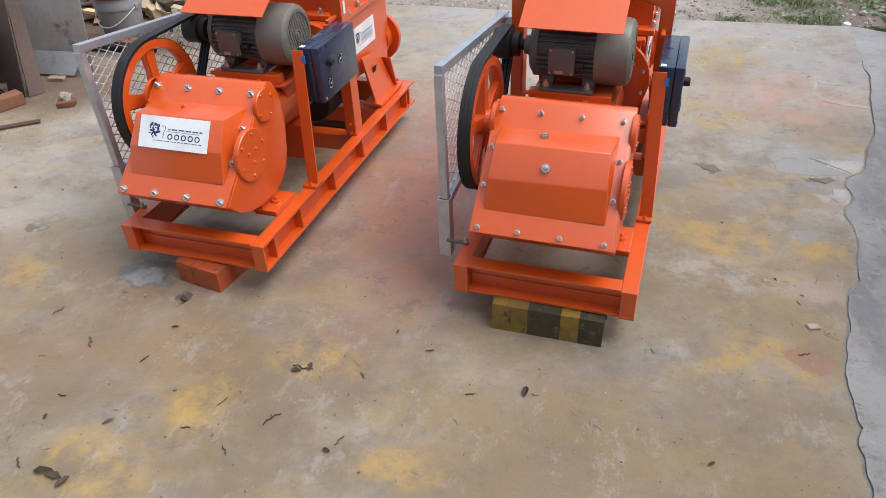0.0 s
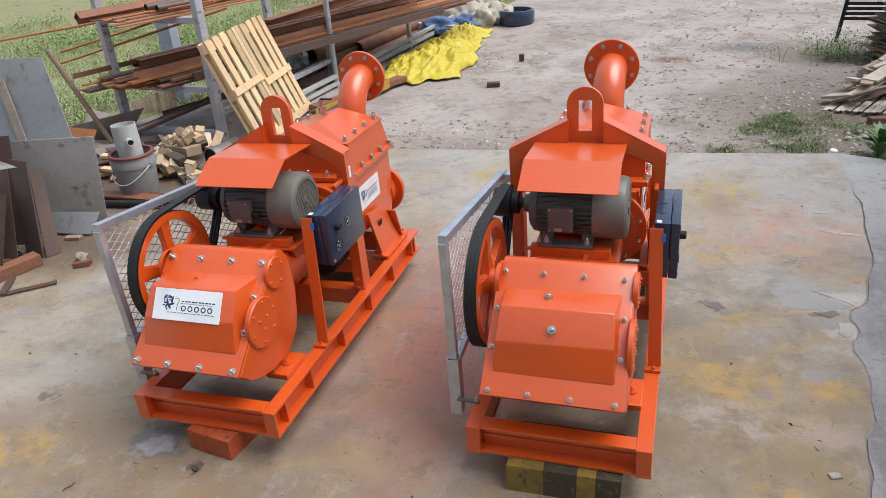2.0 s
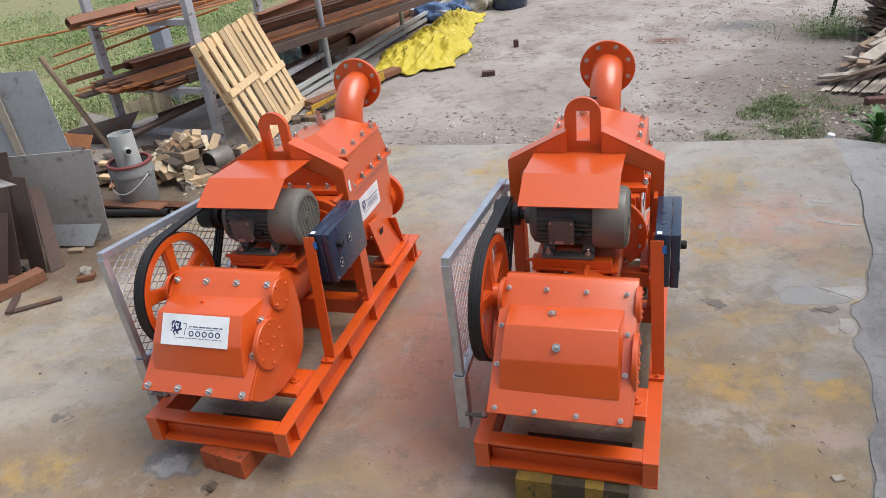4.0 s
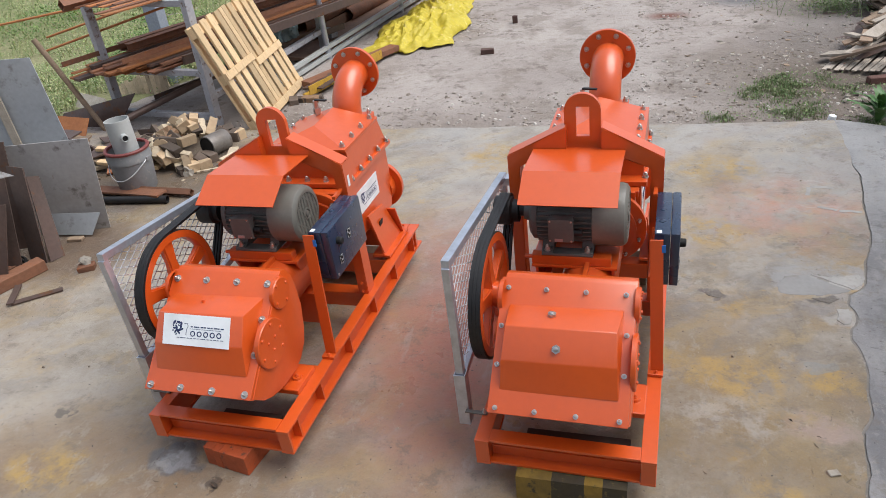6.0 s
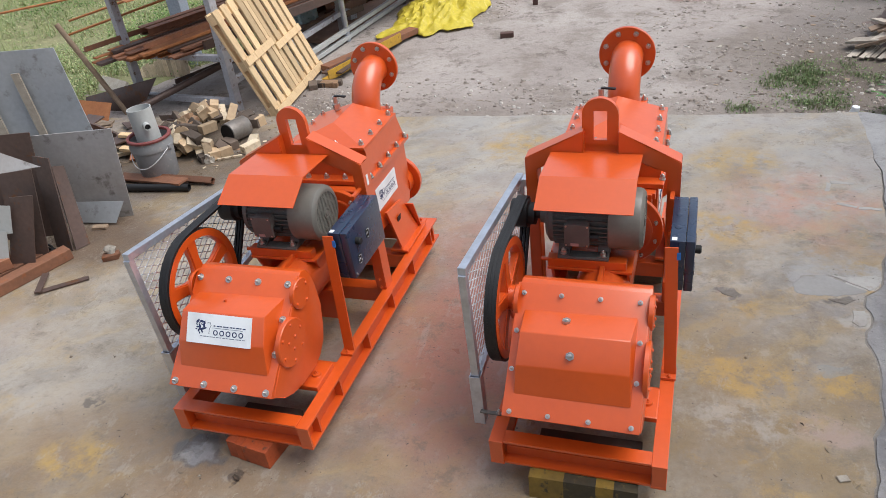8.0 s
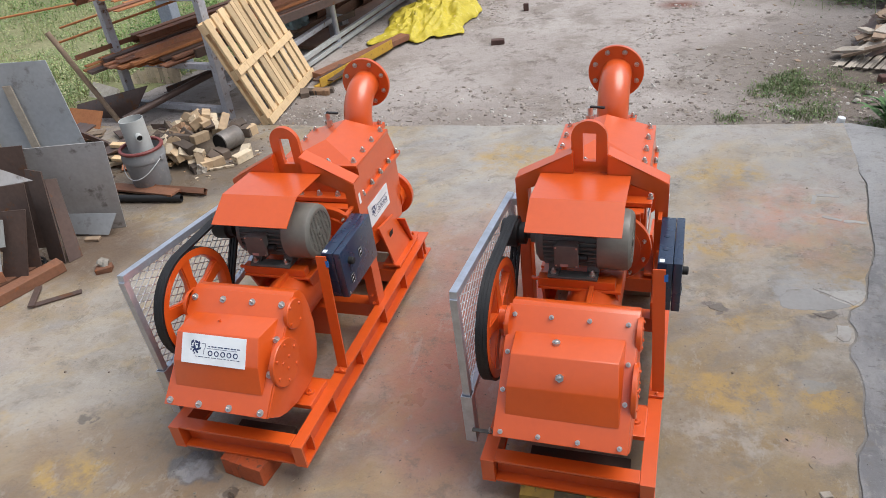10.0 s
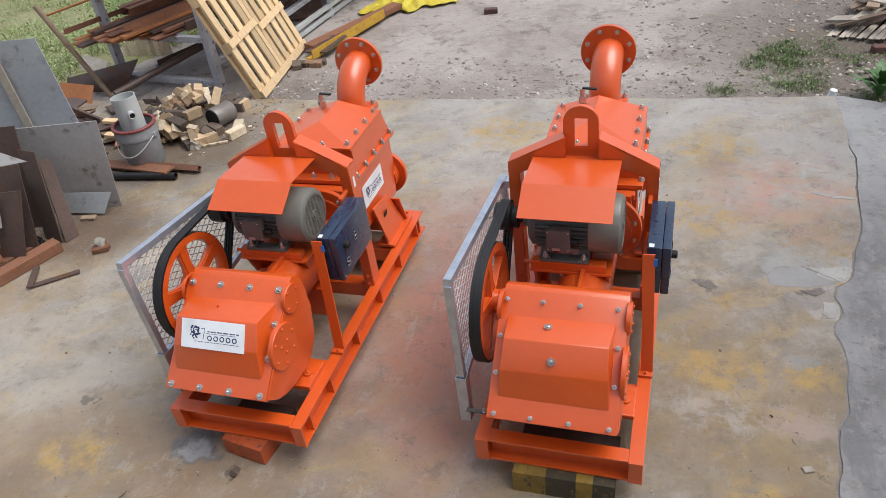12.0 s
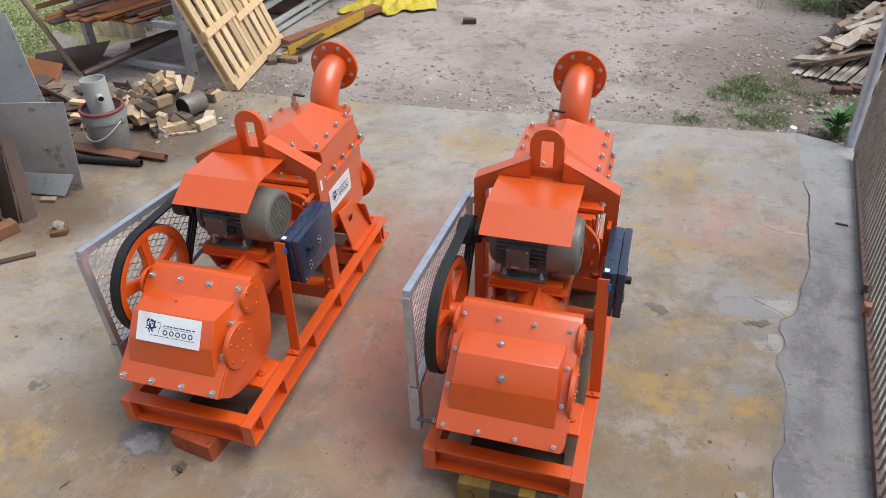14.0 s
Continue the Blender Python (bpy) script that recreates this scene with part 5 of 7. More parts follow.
def sheet(name, corners, t, mat, label, category="sheet", bend=0.0, group=""):
    """A metal or wooden sheet through four corners, t thick, a little bowed."""
    a, b, c, d = [Vector(v) for v in corners]
    n = (b - a).cross(d - a).normalized()
    bm = bmesh.new()
    k = 8
    layers = []
    for s in (0, 1):
        rows = []
        for j in range(k + 1):
            row = []
            for i in range(k + 1):
                u, v = i / k, j / k
                p = a.lerp(b, u).lerp(d.lerp(c, u), v) + n * (bend * math.sin(math.pi * u) * math.sin(math.pi * v) + s * t)
                row.append(bm.verts.new(p))
            rows.append(row)
        layers.append(rows)
    lo, hi = layers
    for j in range(k):
        for i in range(k):
            bm.faces.new((lo[j][i], lo[j][i + 1], lo[j + 1][i + 1], lo[j + 1][i]))
            bm.faces.new((hi[j][i], hi[j + 1][i], hi[j + 1][i + 1], hi[j][i + 1]))
    for i in range(k):
        bm.faces.new((lo[0][i], hi[0][i], hi[0][i + 1], lo[0][i + 1]))
        bm.faces.new((lo[k][i], lo[k][i + 1], hi[k][i + 1], hi[k][i]))
        bm.faces.new((lo[i][0], lo[i + 1][0], hi[i + 1][0], hi[i][0]))
        bm.faces.new((lo[i][k], hi[i][k], hi[i + 1][k], lo[i + 1][k]))
    ob = part(name, bm, mat, smooth=30)
    return tagged(ob, label, category, group)


def pipe_mesh(a, c, r, wall=0.005, sides=28):
    """An open-ended pipe from a to c."""
    a, c = Vector(a), Vector(c)
    n = (c - a).length
    return turned([(r, 0), (r, n), (r - wall, n), (r - wall, 0), (r, 0)], along(a, c - a), sides)


def angle_iron(a, c, w, t, up=(0, 0, 1)):
    bm = bar(a, c, w, t, up=up)
    a, c = Vector(a), Vector(c)
    d = (c - a).normalized()
    s = d.cross(Vector(up)).normalized()
    q = s.cross(d)
    off = s * (w / 2 - t / 2) + q * (w / 2 - t / 2 + 0.0005)
    bar(a + off, c + off, t, w - t, bm, up=up)
    return bm


def beam_mesh(a, c, w, h, t=0.006):
    """An I-section beam from a to c."""
    bm = bmesh.new()
    up = Vector((0, 0, h / 2 - t / 2))
    a, c = Vector(a), Vector(c)
    bar(a + up, c + up, w, t, bm), bar(a - up, c - up, w, t, bm), bar(a, c, t, h - 2 * t - 0.001, bm)
    return bm


D = Vector((0.39, 0.92, 0)).normalized()
S = Vector((D.y, -D.x, 0))

# ---- steel sheets and scrap at the slab's side ----
PALESHEET = material("galvanised_offcut", (0.46, 0.49, 0.51), 0.5, 0.3, second=(0.36, 0.375, 0.385), scale=3, amount=0.8, grain=40, bump=0.04, detail=0.15, spots=(0.27, 0.265, 0.26), wear=(0.22, 0.19, 0.16))
sheet("steel_sheet", [(-2.386, 3.50, 0.0), (-3.55, 3.12, 0.0), (-3.60, 3.16, 0.55), (-2.335, 3.52, 0.545)], 0.006, SHEET, "large bare steel sheet with dark scale, standing on edge", bend=-0.01)
sheet("steel_sheet", [(-2.62, 3.72, 0.0), (-3.60, 3.40, 0.0), (-3.72, 3.50, 0.94), (-2.76, 3.77, 0.915)], 0.006, PALESHEET, "tall grey steel sheet leaning behind the others", bend=0.012)
sheet("rusty_sheet", [(-2.63, 3.14, 0.0), (-2.498, 3.115, 0.0), (-2.545, 3.25, 0.495), (-2.66, 3.26, 0.50)], 0.008, SHEETBROWN, "dark brown steel plate standing upright", group="upright offcuts")
sheet("rusty_sheet", [(-2.488, 3.118, 0.0), (-2.455, 3.19, 0.0), (-2.575, 3.345, 0.40), (-2.585, 3.275, 0.43)], 0.008, SHEETBROWN, "narrow rust brown steel strip standing upright", group="upright offcuts")
sheet("rusty_sheet", [(-2.80, 3.10, 0.02), (-2.62, 3.06, 0.05), (-2.66, 3.14, 0.32), (-2.83, 3.16, 0.33)], 0.008, SHEETBROWN, "square dark brown plate leaning with others", group="upright offcuts")
sheet("folded_sheet", [(-2.649, 3.375, 0.012), (-2.424, 3.395, 0.012), (-2.371, 3.455, 0.125), (-2.705, 3.40, 0.13)], 0.004, PALESHEET, "small pale galvanised sheet lying tilted")
tagged(part("wood_offcut", rough_box(0.09, 0.04, 0.018, 0.03, 0.003, 71), OLDWOOD, m=pose(-2.50, 3.345, 0.0, 0, 0, 12)), "short timber block under the pale sheet", "offcut")
tagged(part("cable_coil", tube([((0.10 + 0.012 * math.sin(t * 2.3)) * math.cos(t), 0.8 * (0.10 + 0.012 * math.sin(t * 2.3)) * math.sin(t), 0.012 + 0.008 * (t // 6.2832)) for t in np.linspace(0, 18.0, 120)], 0.007, 8), RUBBER, m=pose(-2.66, 3.02, 0.0), smooth=60), "loose coil of black cable on the slab", "cable")
for k in range(16):
    x, y = -2.62 - rnd.uniform(0, 0.45), 3.05 + rnd.uniform(-0.2, 0.14)
    tagged(part("small_scrap", rough_box(rnd.uniform(0.03, 0.09), rnd.uniform(0.02, 0.05), rnd.uniform(0.008, 0.03), 0.15, 0.002, 200 + k), rnd.choice((SHEETBROWN, RUST, PALESHEET, OLDWOOD, PVC)), m=pose(x, y, 0.001, 0, 0, rnd.uniform(0, 180))), "small steel scrap piece on the slab", "scrap", "small scrap")
LATHWOOD = material("grey_lath_wood", (0.40, 0.35, 0.28), 0.8, second=(0.28, 0.24, 0.19), scale=4, amount=0.8, grain=40, bump=0.2)
for x, y in ((-2.87, 3.615), (-3.08, 3.545)):
    sheet("lath", [(x, y, 0.02), (x - 0.045, y - 0.013, 0.02), (x - 0.155, y + 0.045, 0.80), (x - 0.11, y + 0.058, 0.80)], 0.012, LATHWOOD, "weathered wooden lath leaning on the sheet", "plank", group="leaning laths")
sheet("white_offcut", [(-2.476, 3.12, 0.515), (-2.69, 3.05, 0.50), (-2.75, 3.10, 0.56), (-2.74, 3.13, 0.588)], 0.004, SHEET, "pointed pale sheet scrap lying on the offcuts")
sheet("scrap_plate", [(-2.74, 3.24, 0.0), (-3.0, 3.16, 0.0), (-3.02, 3.24, 0.60), (-2.685, 3.32, 0.607)], 0.007, SHEETBROWN, "brown steel plate standing against the sheet", "scrap", group="scrap plates")
sheet("scrap_plate", [(-2.54, 2.98, 0.0), (-2.72, 2.92, 0.0), (-2.69, 3.05, 0.50), (-2.50, 3.08, 0.52)], 0.007, SHEETBROWN, "dark steel plate leaning in the scrap corner", "scrap", group="scrap plates")
sheet("scrap_plate", [(-2.545, 2.90, 0.06), (-2.68, 2.87, 0.06), (-2.60, 2.97, 0.41), (-2.462, 2.99, 0.42)], 0.007, SHEETBROWN, "square brown plate leaning in the scrap corner", "scrap", group="scrap plates")
for k, (x, y, z) in enumerate(((-2.60, 2.90, 0.24), (-2.67, 2.86, 0.20), (-2.63, 2.84, 0.12))):
    sheet("white_offcut", [(x, y, z), (x - 0.06, y - 0.02, z), (x - 0.04, y + 0.02, z + 0.15), (x + 0.02, y + 0.04, z + 0.14)], 0.004, PVC, "small pale strip of sheet scrap", group="pale strips")
for k in range(7):
    x, y = -2.74 - 0.085 * (k % 6) - rnd.uniform(0, 0.1), 2.92 - 0.05 * (k % 5) + rnd.uniform(-0.12, 0.12)
    w, h = rnd.uniform(0.1, 0.3), rnd.uniform(0.12, 0.34)
    lean = rnd.uniform(0.05, 0.16)
    sheet("scrap_plate", [(x, y, 0.0), (x - w, y - 0.3 * w, 0.0), (x - w - lean * 0.4, y - 0.3 * w + lean, h), (x - lean * 0.4, y + lean, h * 0.95)], 0.007,
          rnd.choice((SHEETBROWN, SHEET, RUST)), "small rusty steel plate in the scrap corner", "scrap", group="scrap plates")
for a, c, mat in (((-2.475, 3.06, 0.032), (-2.82, 2.20, 0.032), RUST), ((-2.60, 3.0, 0.032), (-2.98, 2.15, 0.032), RUST), ((-2.66, 2.86, 0.094), (-3.05, 2.2, 0.094), RUST)):
    tagged(part("rusty_bar", bar(a, c, 0.078, 0.06, bevel=0.004), mat), "square rusty steel bar lying on the slab", "bar", "rusty bars")
l_iron = thing("angle_frame", "L-shaped corner of rusty flat iron lying on the slab", "scrap")
part("arm", bar((-2.215, 2.885, 0.008), (-2.40, 2.735, 0.008), 0.034, 0.008, bevel=0.001), SHEETBROWN, l_iron)
part("arm", bar((-2.392, 2.72, 0.0165), (-2.477, 2.876, 0.0165), 0.034, 0.008, bevel=0.001), SHEETBROWN, l_iron)
tagged(part("stone", lump(0.030, 0.034, 0.038, 3, 0.7), STONE, m=pose(-2.225, 3.095, 0.028)), "small pale concrete lump on a stain", "stone")
tagged(part("stone_chip", rough_box(0.08, 0.05, 0.03, 0.08, 0.003, 4), RUST, m=pose(-2.215, 3.075, 0.0, 0, 0, 30)), "rusty steel chip beside the lump", "scrap")

# pipes and channels on the floor
tagged(part("black_pipe", pipe_mesh((-2.92, 3.74, 0.024), (-2.20, 3.815, 0.024), 0.022, 0.004), RUBBER, smooth=40), "thin black steel pipe lying on the slab", "pipe")
tagged(part("box_section", pipe_mesh((-2.55, 3.92, 0.026), (-2.085, 3.905, 0.026), 0.026, 0.004, 4), RUST), "short rusty square tube lying on the slab", "tube")
tagged(part("flat_plank", bar((-2.80, 3.93, 0.012), (-2.24, 3.83, 0.052), 0.085, 0.014, bevel=0.002), RUST), "flat rusty strip resting on the pipes", "strip")

# ---- bucket with a pipe standing in it ----
bucket = thing("bucket", "grey plastic pail with a red rim and wire handle", "bucket", pose(-2.53, 4.0, 0) @ Matrix.Diagonal((0.92, 0.92, 0.97, 1)))
part("pail", turned([(0, 0.002), (0.118, 0.0), (0.124, 0.01), (0.138, 0.20), (0.144, 0.205), (0.146, 0.235), (0.141, 0.245), (0.144, 0.28), (0.138, 0.282), (0.132, 0.24), (0.115, 0.02), (0, 0.02)], Matrix.Identity(4), 48), PLASTICGREY, bucket, smooth=35)
part("rim", turned([(0.140, 0.270), (0.147, 0.272), (0.149, 0.284), (0.144, 0.290), (0.128, 0.289), (0.128, 0.272), (0.140, 0.270)], Matrix.Identity(4), 48), REDRIM, bucket, "dull red rim", smooth=40)
part("handle", tube([(0.143 * math.cos(a), 0.143 * math.sin(a) - 0.02 * math.sin(a) ** 2, 0.215 - 0.10 * abs(math.sin(a)) ** 1.5) for a in np.linspace(math.pi * 1.02, math.pi * 1.98, 20)], 0.0035, 8), WIRE, bucket, "bent wire handle", smooth=60)
for s in (-1, 1):
    part("lug", box(0.14 * s - 0.012, 0.14 * s + 0.012, -0.02, 0.02, 0.2, 0.228, 0.003), PLASTICGREY, bucket)
spout_pipe = thing("pvc_pipe", "pale grey plastic pipe with a side outlet standing in the pail", "pipe", pose(-2.525, 4.0, 0.022, -2, -3, 0))
part("barrel", turned([(0.074, 0), (0.074, 0.43), (0.069, 0.43), (0.069, 0.0), (0.074, 0)], Matrix.Identity(4), 44), PVC, spout_pipe, smooth=35)
part("outlet", pipe_mesh((0.05, -0.045, 0.335), (0.093, -0.083, 0.335), 0.021, 0.004, 24), PVC, spout_pipe, "short dark-mouthed outlet", smooth=35)
# black filler painted as the shaded inside of the outlet, the barrel has no hole
part("outlet_plug", rod((0.07, -0.062, 0.335), (0.084, -0.075, 0.335), 0.0165, 0.0165, 20), BLACK, spout_pipe)

# ---- heap of sawn offcuts ----
BROWNBLOCK = material("brown_stained_block", (0.30, 0.185, 0.105), 0.75, second=(0.20, 0.12, 0.07), scale=6, amount=0.7, grain=40, bump=0.2, random_value=0.3, spots=(0.10, 0.065, 0.045))
DARKBLOCK = material("dark_old_block", (0.13, 0.095, 0.07), 0.8, second=(0.07, 0.055, 0.045), scale=6, amount=0.7, grain=40, bump=0.2, random_value=0.4)
PALEBLOCK = material("pale_sawn_block", (0.64, 0.55, 0.41), 0.7, second=(0.46, 0.36, 0.23), scale=7, amount=0.9, grain=40, bump=0.2, random_value=0.25, spots=(0.24, 0.17, 0.11))
def heap_height(x, y):
    return 0.19 * max(0.0, 1 - ((x + 2.49) / 0.34) ** 2 - ((y - 4.52) / 0.36) ** 2)


r4 = random.Random(12)
for k in range(92):
    a, q = r4.uniform(0, 2 * math.pi), math.sqrt(r4.random())
    x, y = -2.47 + 0.37 * q * math.cos(a), 4.52 + 0.34 * q * math.sin(a)
    w, d, h = r4.uniform(0.035, 0.085), r4.uniform(0.07, 0.20), r4.uniform(0.03, 0.075)
    if math.hypot(x + 2.24, y - 4.55) < 0.19 or math.hypot(x + 2.53, y - 4.0) < 0.24:
        continue
    z = heap_height(x, y)
    low = z < 0.02
    m = pose(x, y, max(0.0, z - 0.015), 0 if low else r4.uniform(-48, 48), 0 if low else r4.uniform(-40, 40), r4.uniform(0, 180))
    mat = (PALEBLOCK, DARKBLOCK, OFFCUT, DARKBLOCK, PALEBLOCK, BROWNBLOCK, DARKBLOCK, OFFCUT)[k % 8]
    tagged(part("wood_offcut", rough_box(w, d, h, 0.06, 0.002, k), mat, m=m),
           {PALEBLOCK: "short sawn block of pale timber in the heap", OFFCUT: "short weathered block of timber in the heap", BROWNBLOCK: "brown stained block of timber in the heap"}.get(mat, "dark stained block in the heap"), "offcut", "heap of offcuts")
for x, y, a, mat in ((-2.10, 4.46, 20, PALEBLOCK), (-2.08, 4.38, -25, PALEBLOCK), (-2.26, 4.42, 60, DARKBLOCK), (-2.30, 4.30, 75, DARKBLOCK), (-2.40, 4.27, 40, PALEBLOCK)):
    tagged(part("wood_offcut", rough_box(0.06, 0.13, 0.055, 0.03, 0.003, int(a) + 400), mat, m=pose(x, y, 0.0, 0, 0, a)), "short sawn block of timber on the slab", "offcut", "heap of offcuts")
tagged(part("pale_lath", bar((-0.08, 0, 0.008), (0.08, 0, 0.008), 0.018, 0.014, bevel=0.002), PALEBLOCK, m=pose(-2.17, 4.25, 0, 0, 0, 28)), "thin pale stick lying on the slab", "stick")
tagged(part("stone", lump(0.035, 0.03, 0.04, 8, 0.6), STONE, m=pose(-2.29, 4.19, 0.022)), "pale broken lump on the slab", "stone")
tagged(part("pale_lath", bar((-0.3, 0, 0.012), (0.3, 0, 0.012), 0.05, 0.024, bevel=0.002), PALEBLOCK, m=pose(-2.78, 4.32, 0.03, 0, -3, 28)), "pale pine lath on the scrap", "plank", "pale laths")
for k, (x, y, z, rx, rz) in enumerate(((-2.54, 4.37, 0.12, 70, 20), (-2.62, 4.42, 0.06, 80, -30))):
    tagged(part("round_offcut", turned([(0, 0), (0.05, 0), (0.052, 0.004), (0.052, 0.10), (0.05, 0.104), (0, 0.104)], Matrix.Identity(4), 24), OFFCUT, m=pose(x, y, z, rx, 0, rz), smooth=35), "round log end in the heap", "offcut", "heap of offcuts")
CANTIN = material("weathered_tin", (0.27, 0.255, 0.235), 0.45, 0.5, second=(0.17, 0.14, 0.115), scale=9, amount=0.8, grain=50, bump=0.1, wear=(0.15, 0.085, 0.05))
can = tagged(part("tin_can", turned([(0, 0.01), (0.062, 0.01), (0.066, 0), (0.068, 0.003), (0.068, 0.135), (0.064, 0.138), (0.06, 0.13), (0, 0.13)], Matrix.Identity(4), 36), CANTIN, m=pose(-2.24, 4.62, 0.069, 88, 0, -18) @ Matrix.Diagonal((1.05, 1.05, 1.2, 1)), smooth=35), "old grey tin can lying on its side", "can")
# flat black disc stands for the shaded inside, the can itself is closed
part("mouth", turned([(0, 0), (0.058, 0), (0.058, -0.003)], pose(0, 0, 0.1395), 30), BLACK, can)
for k, (x, y, a) in enumerate(((-2.75, 4.22, 75), (-2.70, 4.28, 68), (-2.80, 4.32, 80))):
    tagged(part("pale_lath", bar((-0.22, 0, 0), (0.22, 0, 0), 0.05, 0.022, bevel=0.002), PINE, m=pose(x, y, 0.05 + 0.03 * k, 0, 6, a - 70)), "pale pine lath on the scrap", "plank", "pale laths")

for k in range(150):
    a, q = r4.uniform(0, 2 * math.pi), abs(r4.gauss(0, 0.26)) + 0.22
    x, y = -2.32 + q * math.cos(a) * 1.15, 4.58 + q * math.sin(a) * 0.9
    if x < -2.75 or y > 4.98 or y < 4.05 or math.hypot(x + 2.53, y - 4.0) < 0.17:
        continue
    n = r4.uniform(0.006, 0.026)
    tagged(part("wood_chip", rough_box(n, n * r4.uniform(0.3, 0.7), n * 0.2, 0.2, 0.0, 500 + k), (OLDWOOD, PALEBLOCK, DARKBLOCK, BROWNBLOCK)[k % 4], m=pose(x, y, 0.0, 0, 0, r4.uniform(0, 180))), "small chip of bark or timber on the slab", "chip", "chips round the heap")

# rusty scrap between the sheets and the rack
for k in range(30):
    x, y = -2.72 - rnd.uniform(0, 0.95), 3.90 + rnd.uniform(0, 1.0)
    w, h = rnd.uniform(0.12, 0.42), rnd.uniform(0.05, 0.16)
    kind = rnd.random()
    mat = rnd.choice((RUST, SHEETBROWN, SHEETBROWN, SHEETBROWN, OLDWOOD))
    z = 0.012 + rnd.uniform(0, 0.09) * (k not in (9, 14))
    m = pose(x, y, z, rnd.uniform(-12, 12), rnd.uniform(-14, 14), rnd.uniform(-40, 60))
    bm = box(-w / 2, w / 2, -h / 2, h / 2, 0, 0.012, 0.001) if kind < 0.6 else angle_iron((-w / 2, 0, 0.02), (w / 2, 0, 0.02), 0.045, 0.005)
    tagged(part("rusty_scrap", bm, mat, m=m), "rusty strip of scrap in the loose pile", "scrap", "loose scrap")
sheet("orange_scrap", [(-3.55, 4.75, -0.03), (-3.90, 4.85, -0.03), (-3.92, 4.95, 0.10), (-3.57, 4.90, 0.10)], 0.006, RUSTBRIGHT, "bright rust-orange channel offcut", "scrap")
sheet("dark_sheet", [(-4.15, 5.16, -0.14), (-3.57, 5.18, -0.10), (-3.36, 5.24, 0.175), (-4.10, 5.22, 0.01)], 0.006, SHEETBROWN, "dark stained steel sheet standing by the rack", bend=0.03)
sheet("grey_slab", [(-4.35, 5.62, -0.13), (-3.95, 5.45, -0.12), (-3.98, 5.62, -0.03), (-4.38, 5.80, -0.04)], 0.03, STONE, "pale broken concrete slab lying in the grass", "slab")
# ---- stock rack with rusty beams ----
rack = thing("stock_rack", "grey painted steel stock rack with rust showing", "rack")
G = -0.11
for name_, a, c in (("upright", (-2.66, 5.20, G), (-2.66, 5.20, 1.5)), ("upright", (-3.60, 5.30, G), (-3.60, 5.30, 1.5)), ("upright", (-1.95 - 0.55, 7.0, G), (-2.5, 7.0, 0.34)), ("upright", (-3.25, 7.25, G), (-3.25, 7.25, 1.5))):
    part(name_, bar(a, c, 0.07, 0.06, bevel=0.004, up=D), RACKPAINT, rack)
for a, c in (((-3.63, 5.355, 0.325), (-2.62, 5.245, 0.325)), ((-3.60, 5.345, -0.02), (-2.69, 5.235, -0.02)), ((-3.3, 7.25, 0.31), (-2.45, 7.0, 0.31)), ((-2.66, 5.22, 0.15), (-2.50, 6.98, 0.15)), ((-2.68, 5.25, 0.845), (-3.62, 5.355, 0.845))):
    part("cross_arm", bar(a, c, 0.05, 0.045, bevel=0.004), RACKPAINT, rack)
r5 = random.Random(5)
PILE = Vector((-3.70, 5.30, 0.352))
for k in range(30):
    tier, col = k // 8, k % 8
    w_, t_ = r5.choice((0.05, 0.065, 0.08)), r5.choice((0.010, 0.014, 0.02))
    a = PILE + S * (0.06 + 0.082 * col + 0.02 * tier) - D * (0.18 - 0.035 * col + r5.uniform(-0.12, 0.12)) + Vector((0, 0, 0.024 * tier + t_ / 2))
    n = r5.uniform(3.0, 4.2)
    mat = (RUSTBRIGHT, RUST, RUSTBRIGHT, SHEETBROWN, RUST)[(k * 3 + tier) % 5]
    tagged(part("flat_bar", bar(a, a + D * n + Vector((0, 0, r5.uniform(-0.004, 0.006))), w_, t_, bevel=0.0015), mat), "long flat rusty steel bar stacked on the rack", "steel bar", "bars on the rack")
for o, z, n in ((0.06, 0.475, 3.6), (0.17, 0.478, 3.9)):
    a = PILE + S * o + D * 0.22 + Vector((0, 0, z - 0.352))
    tagged(part("steel_channel", beam_mesh(a, a + D * n, 0.075, 0.062), RUST), "long rusty steel channel on the stacked bars", "steel bar", "bars on the rack")
for o, back in ((0.10, 0.30), (0.52, 0.05)):
    a = PILE + S * o - D * back + Vector((0, 0, 0.125 if o < 0.3 else 0.118))
    tagged(part("steel_bar", angle_iron(a, a + D * 3.3, 0.04, 0.005), RUST), "thin rusty angle bar on the stacked bars", "steel bar", "bars on the rack")
a = PILE + S * 0.735 - D * 0.02 + D * 0.35 + Vector((0, 0, 0.052))
tagged(part("deep_channel", bar(a, a + D * 3.1, 0.03, 0.07, bevel=0.002), SHEETBROWN), "deep dark steel channel along the rack's outer edge", "steel bar", "bars on the rack")
UP = Vector((-3.62, 5.18, 0.872))
a = UP + S * 0.10 - D * 0.12 + Vector((0, 0, 0.04))
tagged(part("box_section", pipe_mesh(a, a + D * 3.4, 0.046, 0.005, 4), RUST), "rusty square tube with an open end on the upper arms", "tube", "bars on the rack")
for k in range(4):
    a = UP + S * (0.24 + 0.075 * k) + D * (0.42 - 0.10 * (k % 2)) + Vector((0, 0, 0.035 + 0.02 * (k % 2)))
    tagged(part("grey_pipe", pipe_mesh(a, a + D * 3.1, 0.026, 0.004, 18), (RACKPAINT, SHEETBROWN)[k % 2], smooth=40), "dull grey steel pipe on the upper arms", "pipe", "bars on the rack")
